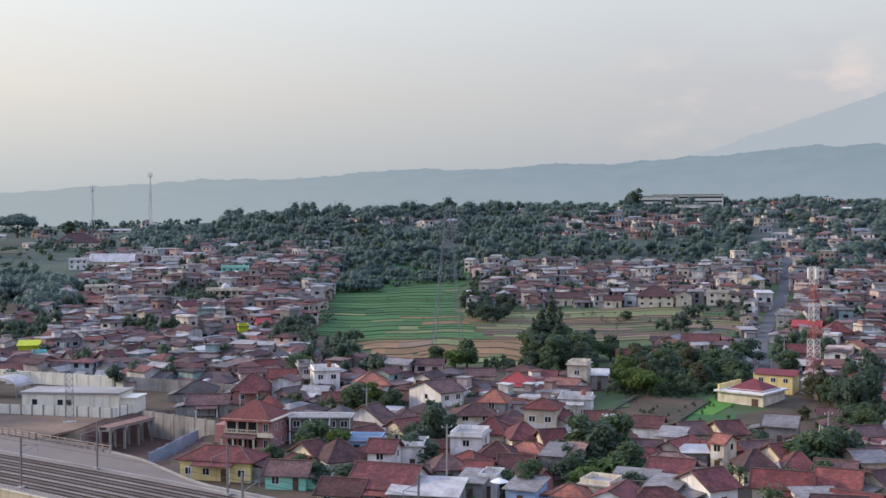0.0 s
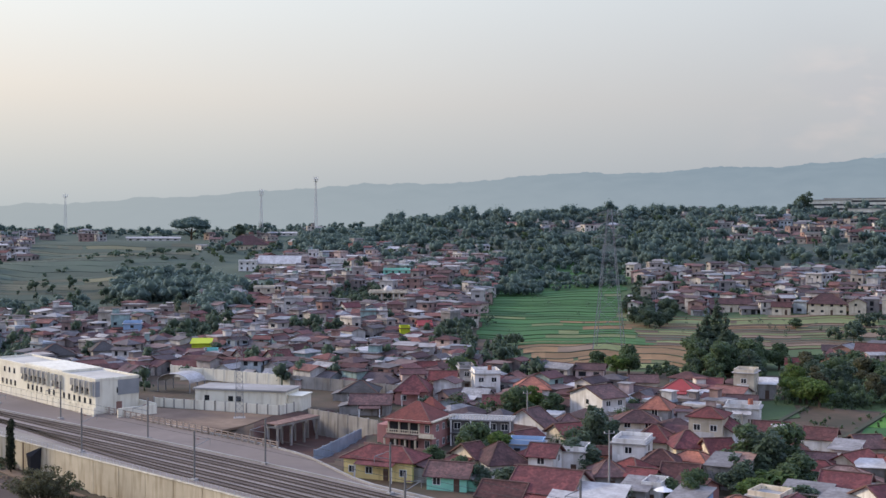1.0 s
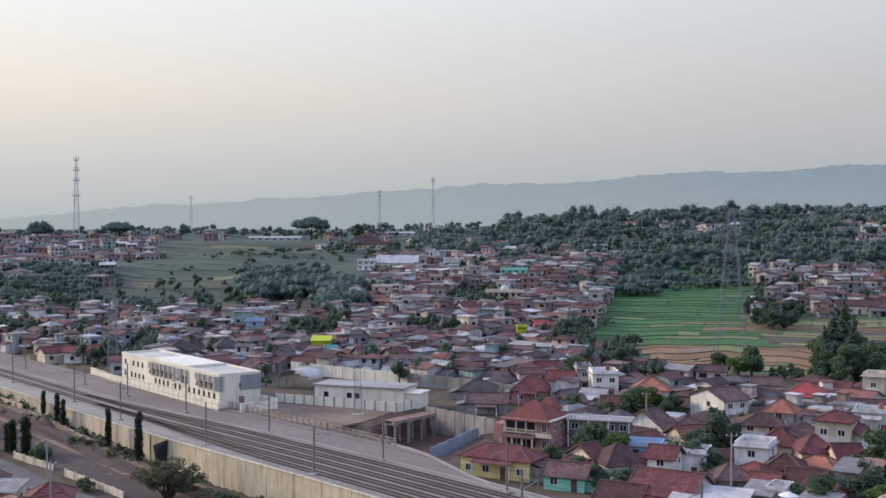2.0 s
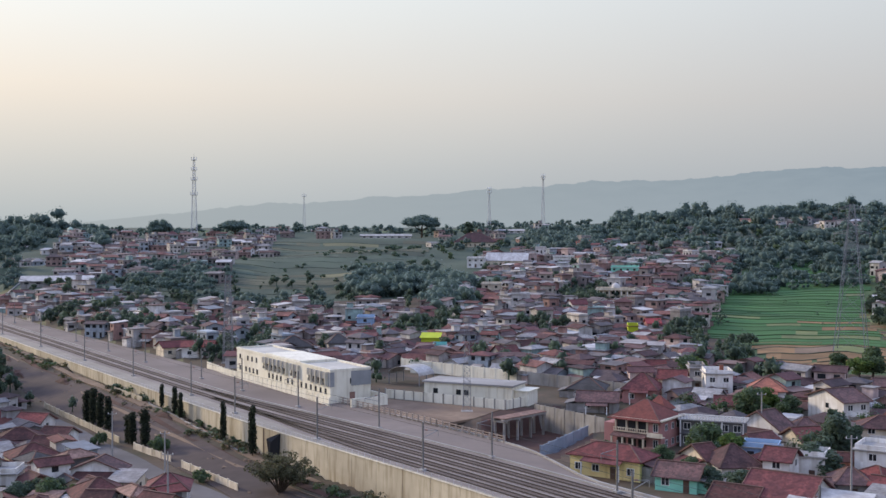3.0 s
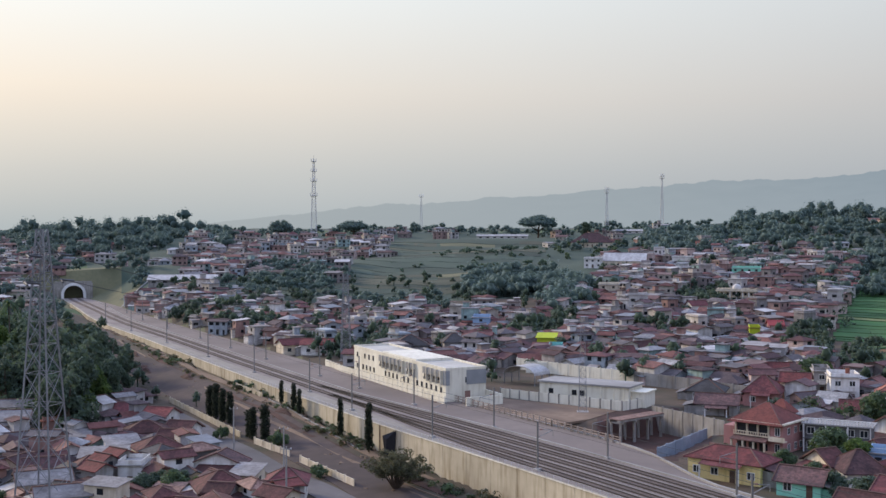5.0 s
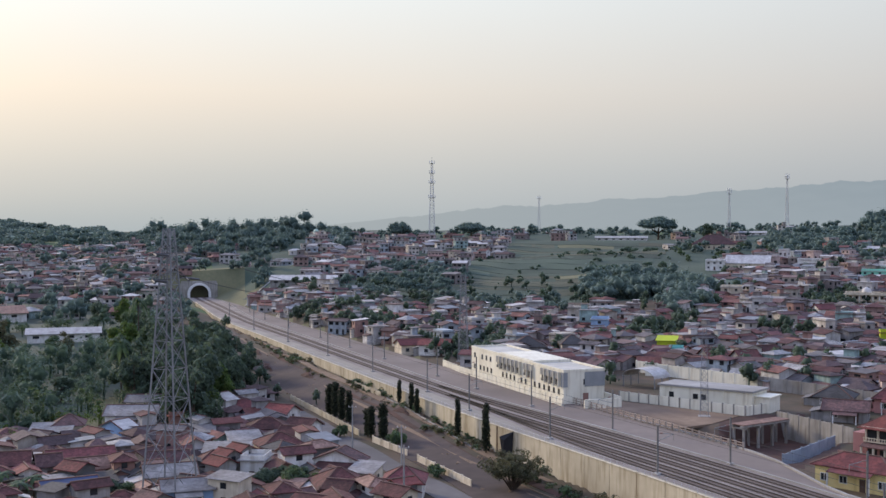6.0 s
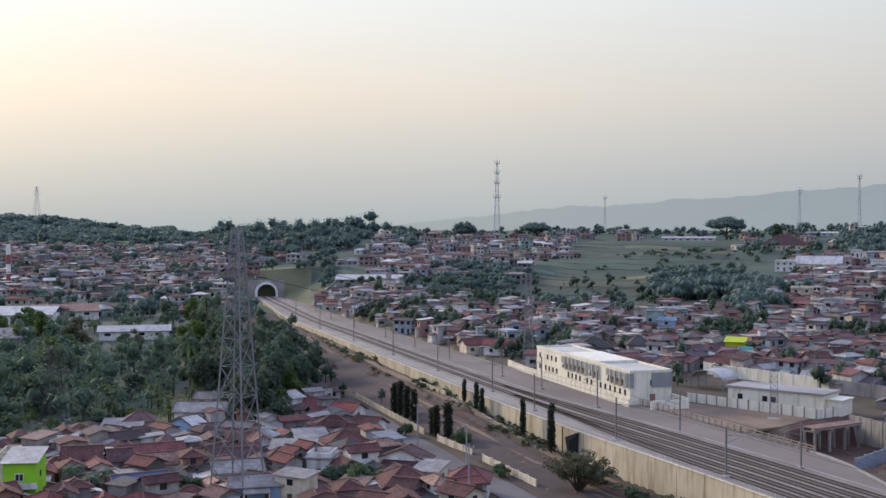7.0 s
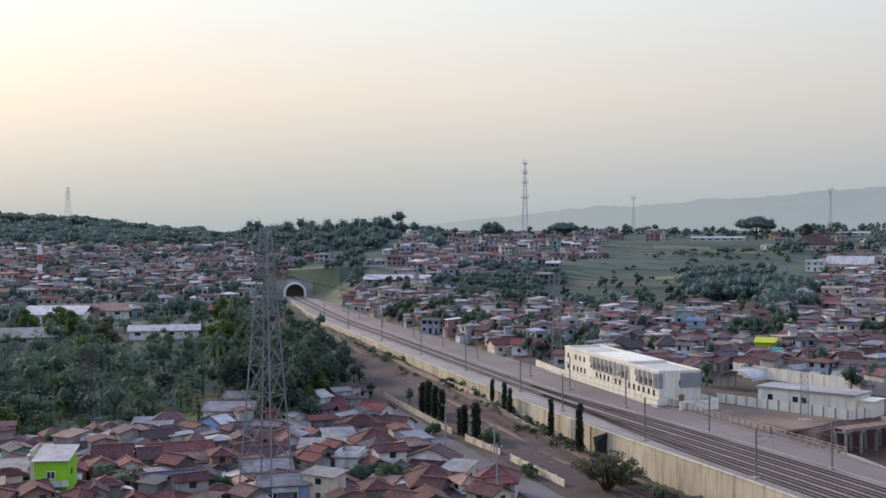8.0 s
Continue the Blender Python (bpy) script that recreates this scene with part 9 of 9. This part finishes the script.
# the long white block on the ridge
for az, r, w, h in ((-10.6, 1010, 40, 13), (-12.2, 1020, 60, 15), (-12.6, 960, 34, 9)):
    x, y = polar(az, r)
    t = thing("apartment_block", pose(x, y, gzf(x, y), 0, 0, az), "long white multi-storey block on the ridge", "building", "ridge blocks")
    part("wall", Form().box(-w / 2, w / 2, -7, 7, -3, h), M["white_wall"], t)
    part("roof", Form().box(-w / 2 - 0.6, w / 2 + 0.6, -7.6, 7.6, h, h + 0.5), M["concrete"], t)
    for k in range(int(h / 3.6)):
        part("window_band", Form().box(-w / 2 + 1, w / 2 - 1, -7.08, -6.95, 1.2 + 3.6 * k, 2.7 + 3.6 * k), M["glass"], t)

# a broad old tree on the skyline, and smaller ones beside it
def spreading_tree(az, r, wide, low, high, label):
    """An old tree with a broad crown, nearly flat below and domed above, on a stout forked trunk."""
    x, y = polar(az, r)
    z = gzf(x, y)
    rng = np.random.RandomState(int(az * 100))
    t = thing("tree", pose(x, y, z), label, "tree", "trees")
    trunk, lobes = Form(), []
    trunk.tube([(0, 0, -1), (0.3, 0, low * 0.5), (0, 0.2, low + 0.5)], [1.1, 0.8, 0.6], 8)
    for k in range(34):
        a, u = 2.4 * k, math.sqrt((k + 0.5) / 34) * 0.86
        top = (high - low) * math.sqrt(max(0.05, 1 - u * u))
        q = wide * rng.uniform(0.12, 0.155)
        h = low + top * rng.uniform(0.3, 0.7)
        lobes.append((math.cos(a) * u * wide / 2, math.sin(a) * u * wide / 2, h, q, q, min(q, top * 0.45) * rng.uniform(0.8, 1.0)))
        if k % 4 == 0:
            trunk.tube([(0, 0, low * 0.6), (math.cos(a) * u * wide * 0.25, math.sin(a) * u * wide * 0.25, low * 0.9), (math.cos(a) * u * wide * 0.48, math.sin(a) * u * wide * 0.48, h)], [0.45, 0.3, 0.1], 5)
    part("trunk", trunk, M["bark"], t)
    part("crown", crown_mesh("spreading_crown", rng, lobes, 3200, wide * 0.017, M["leaf_wood_hazed"], 0.95), None, t)


spreading_tree(20.6, 1010, 34, 9.5, 21.5, "broad old umbrella-shaped tree on the skyline")
spreading_tree(33.5, 1000, 22, 4.0, 17.5, "round domed tree among the skyline houses")
spreading_tree(29.9, 1005, 28, 5.0, 13.5, "low wide tree on the skyline")
tree("dense", *polar(18.2, 1010), 1.7, 1.0, "dark round tree on the skyline")
tree("dense", *polar(-9.6, 985), 3.0, 0.85, "big dark round tree on the ridge")

# ---------------------------------------------------------------- far woods
rnd = random.Random(5)
BESIDE_LINE = [(*beside(rnd.uniform(330, 560), 32 + rnd.uniform(3, 18)), rnd.uniform(0.3, 0.75)) for _ in range(60)]


def scatter(az0, az1, r0, r1, n, k0=0.8, k1=1.4, keep=None):
    res = []
    for _ in range(n):
        az, r = rnd.uniform(az0, az1), math.sqrt(rnd.uniform(r0 * r0, r1 * r1))
        x, y = polar(az, r)
        s, o = (float(v) for v in along(x, y))
        if s < RUN_END + 12 and -14 < o < 34:
            continue
        if keep and not keep(az, r, x, y):
            continue
        res.append((x, y, rnd.uniform(k0, k1)))
    return res


def off_street(az, r, x, y):
    if ((-12 < az < -5.5 and 730 < r < 900) or (-0.5 < az < 3 and 840 < r < 980) or (-21 < az < -15 and 720 < r < 880)) and rnd.random() < 0.65:
        return False
    return abs(x - float(np.interp(y, (404, 464, 522, 606, 708, 770), (114, 135, 157, 185, 215, 232)))) > 9


def in_rows(az, r, x, y):
    """Bushes keep to the banks between the terraces, in broken rows."""
    return noise.noise(Vector((az * 0.5, r * 0.035, 4.0))) > 0.12


SKYLINE = scatter(38, 46, 960, 1130, 70, 1.6, 2.6) + scatter(1, 11, 930, 1050, 60, 1.3, 2.2) + scatter(-14, 0, 960, 1080, 40, 1.2, 1.9)
far_wood("skyline_trees", SKYLINE, M["leaf_wood_hazed"], "taller trees along the skyline", 14, 110, 0.36, wide=1.3, body=0.8)
far_wood("ridge_wood", scatter(-24, 11, 655, 1010, 1250, 0.5, 1.7, off_street) + scatter(-24, 6, 1010, 1160, 300, 0.9, 1.6) + scatter(-24, -14.8, 600, 700, 100, 0.9, 1.4, off_street) + scatter(3.5, 7.2, 560, 700, 110, 0.8, 1.3) + scatter(-1.2, 3.5, 585, 690, 80, 0.6, 1.1), M["leaf_wood_hazed"], "hazy blue-green woods covering the ridge", 1, 56, 0.38, wide=1.6, squash=0.82, body=0.8)
far_wood("ridge_thicket", scatter(-24, 11, 650, 1000, 320, 0.4, 1.1, off_street) + scatter(9, 20, 760, 900, 70, 0.4, 0.9), M["leaf_mid"], "lighter green trees among the ridge woods", 8, 54, 0.38, wide=1.5, squash=0.8, body=0.8)
far_wood("hillside_wood", scatter(11.5, 15.2, 770, 900, 120, 1.0, 1.7) + scatter(9, 20, 800, 960, 110, 0.5, 1.1) + scatter(19.6, 24.2, 555, 650, 110, 0.8, 1.6) + scatter(18.2, 20, 480, 620, 90, 0.9, 1.6) + scatter(25, 31, 490, 555, 40, 0.5, 1.0) + scatter(30.2, 35, 640, 720, 110, 0.6, 1.1) + scatter(31, 37, 570, 650, 50, 0.6, 1.1) + scatter(12, 50, 1000, 1180, 330, 0.7, 1.3), M["leaf_wood_hazed"], "dark clumps of trees on the far slope", 2, 56, 0.38, wide=1.5, squash=0.85, body=0.8)
far_wood("slope_brush", scatter(23, 33, 600, 900, 260, 0.15, 0.5, in_rows) + scatter(20, 24.5, 650, 860, 60, 0.3, 0.7), M["leaf_hazed"], "low bushes along the banks of the terraced slope", 22, 40, 0.5, wide=1.8, squash=0.7, body=0.8)
far_wood("valley_wood", scatter(43, 62, 470, 640, 190, 0.7, 1.25, lambda a, r, x, y: float(along(x, y)[1]) < -14 and not (50.5 < a < 56.5 and 440 < r < 545) and not (54.5 < a < 58.5 and r < 445)) + scatter(40, 62, 640, 1000, 260, 0.8, 1.4) + scatter(36, 46, 850, 1120, 260, 1.0, 1.8, lambda a, r, x, y: not (36.6 < a < 39 and r < 965)), M["leaf_wood_hazed"], "dark woods in the valley and on the slope", 3, 54, 0.38, wide=1.5, squash=0.85, body=0.8)
far_wood("far_hill_wood", scatter(48, 62, 1500, 2050, 520, 1.8, 2.8) + scatter(46, 62, 1040, 1500, 200, 1.3, 2.1), M["leaf_wood_hazed"], "continuous woods on a distant hill", 4, 30, 1.0, wide=1.6, squash=0.6, body=0.95)
far_wood("yard_trees", YARD_GREEN + [(39 + 2.2 * k + rnd.uniform(-2, 2), 276 + 5.5 * k + rnd.uniform(-3, 3), rnd.uniform(0.35, 0.7)) for k in range(8)], M["leaf_mid"], "fruit trees and bushes in the yards between houses", 17, 260, 0.3, wide=1.15, body=0.55)
far_wood("town_trees", BESIDE_LINE + GARDENS + scatter(6.5, 45, 300, 640, 400, 0.3, 0.9) + scatter(-20, -11, 350, 640, 70, 0.5, 0.9, off_street) + scatter(-15, -2, 520, 640, 70, 0.5, 0.9) + scatter(34, 42, 420, 520, 70, 0.6, 1.1) + scatter(27, 39, 340, 480, 90, 0.4, 0.9) + scatter(4.4, 7.2, 338, 404, 40, 0.4, 0.8), M["leaf_dark"], "small garden trees between the houses", 6, 60, 0.55, wide=1.2)
far_wood("field_brush", scatter(-15, -1, 404, 500, 40, 0.15, 0.35) + scatter(0, 6.5, 404, 620, 26, 0.12, 0.3) + scatter(5.5, 7.5, 430, 640, 60, 0.4, 0.8), M["leaf_dark"], "small bushes along the field edges", 9, 40, 0.8, False, wide=1.2)
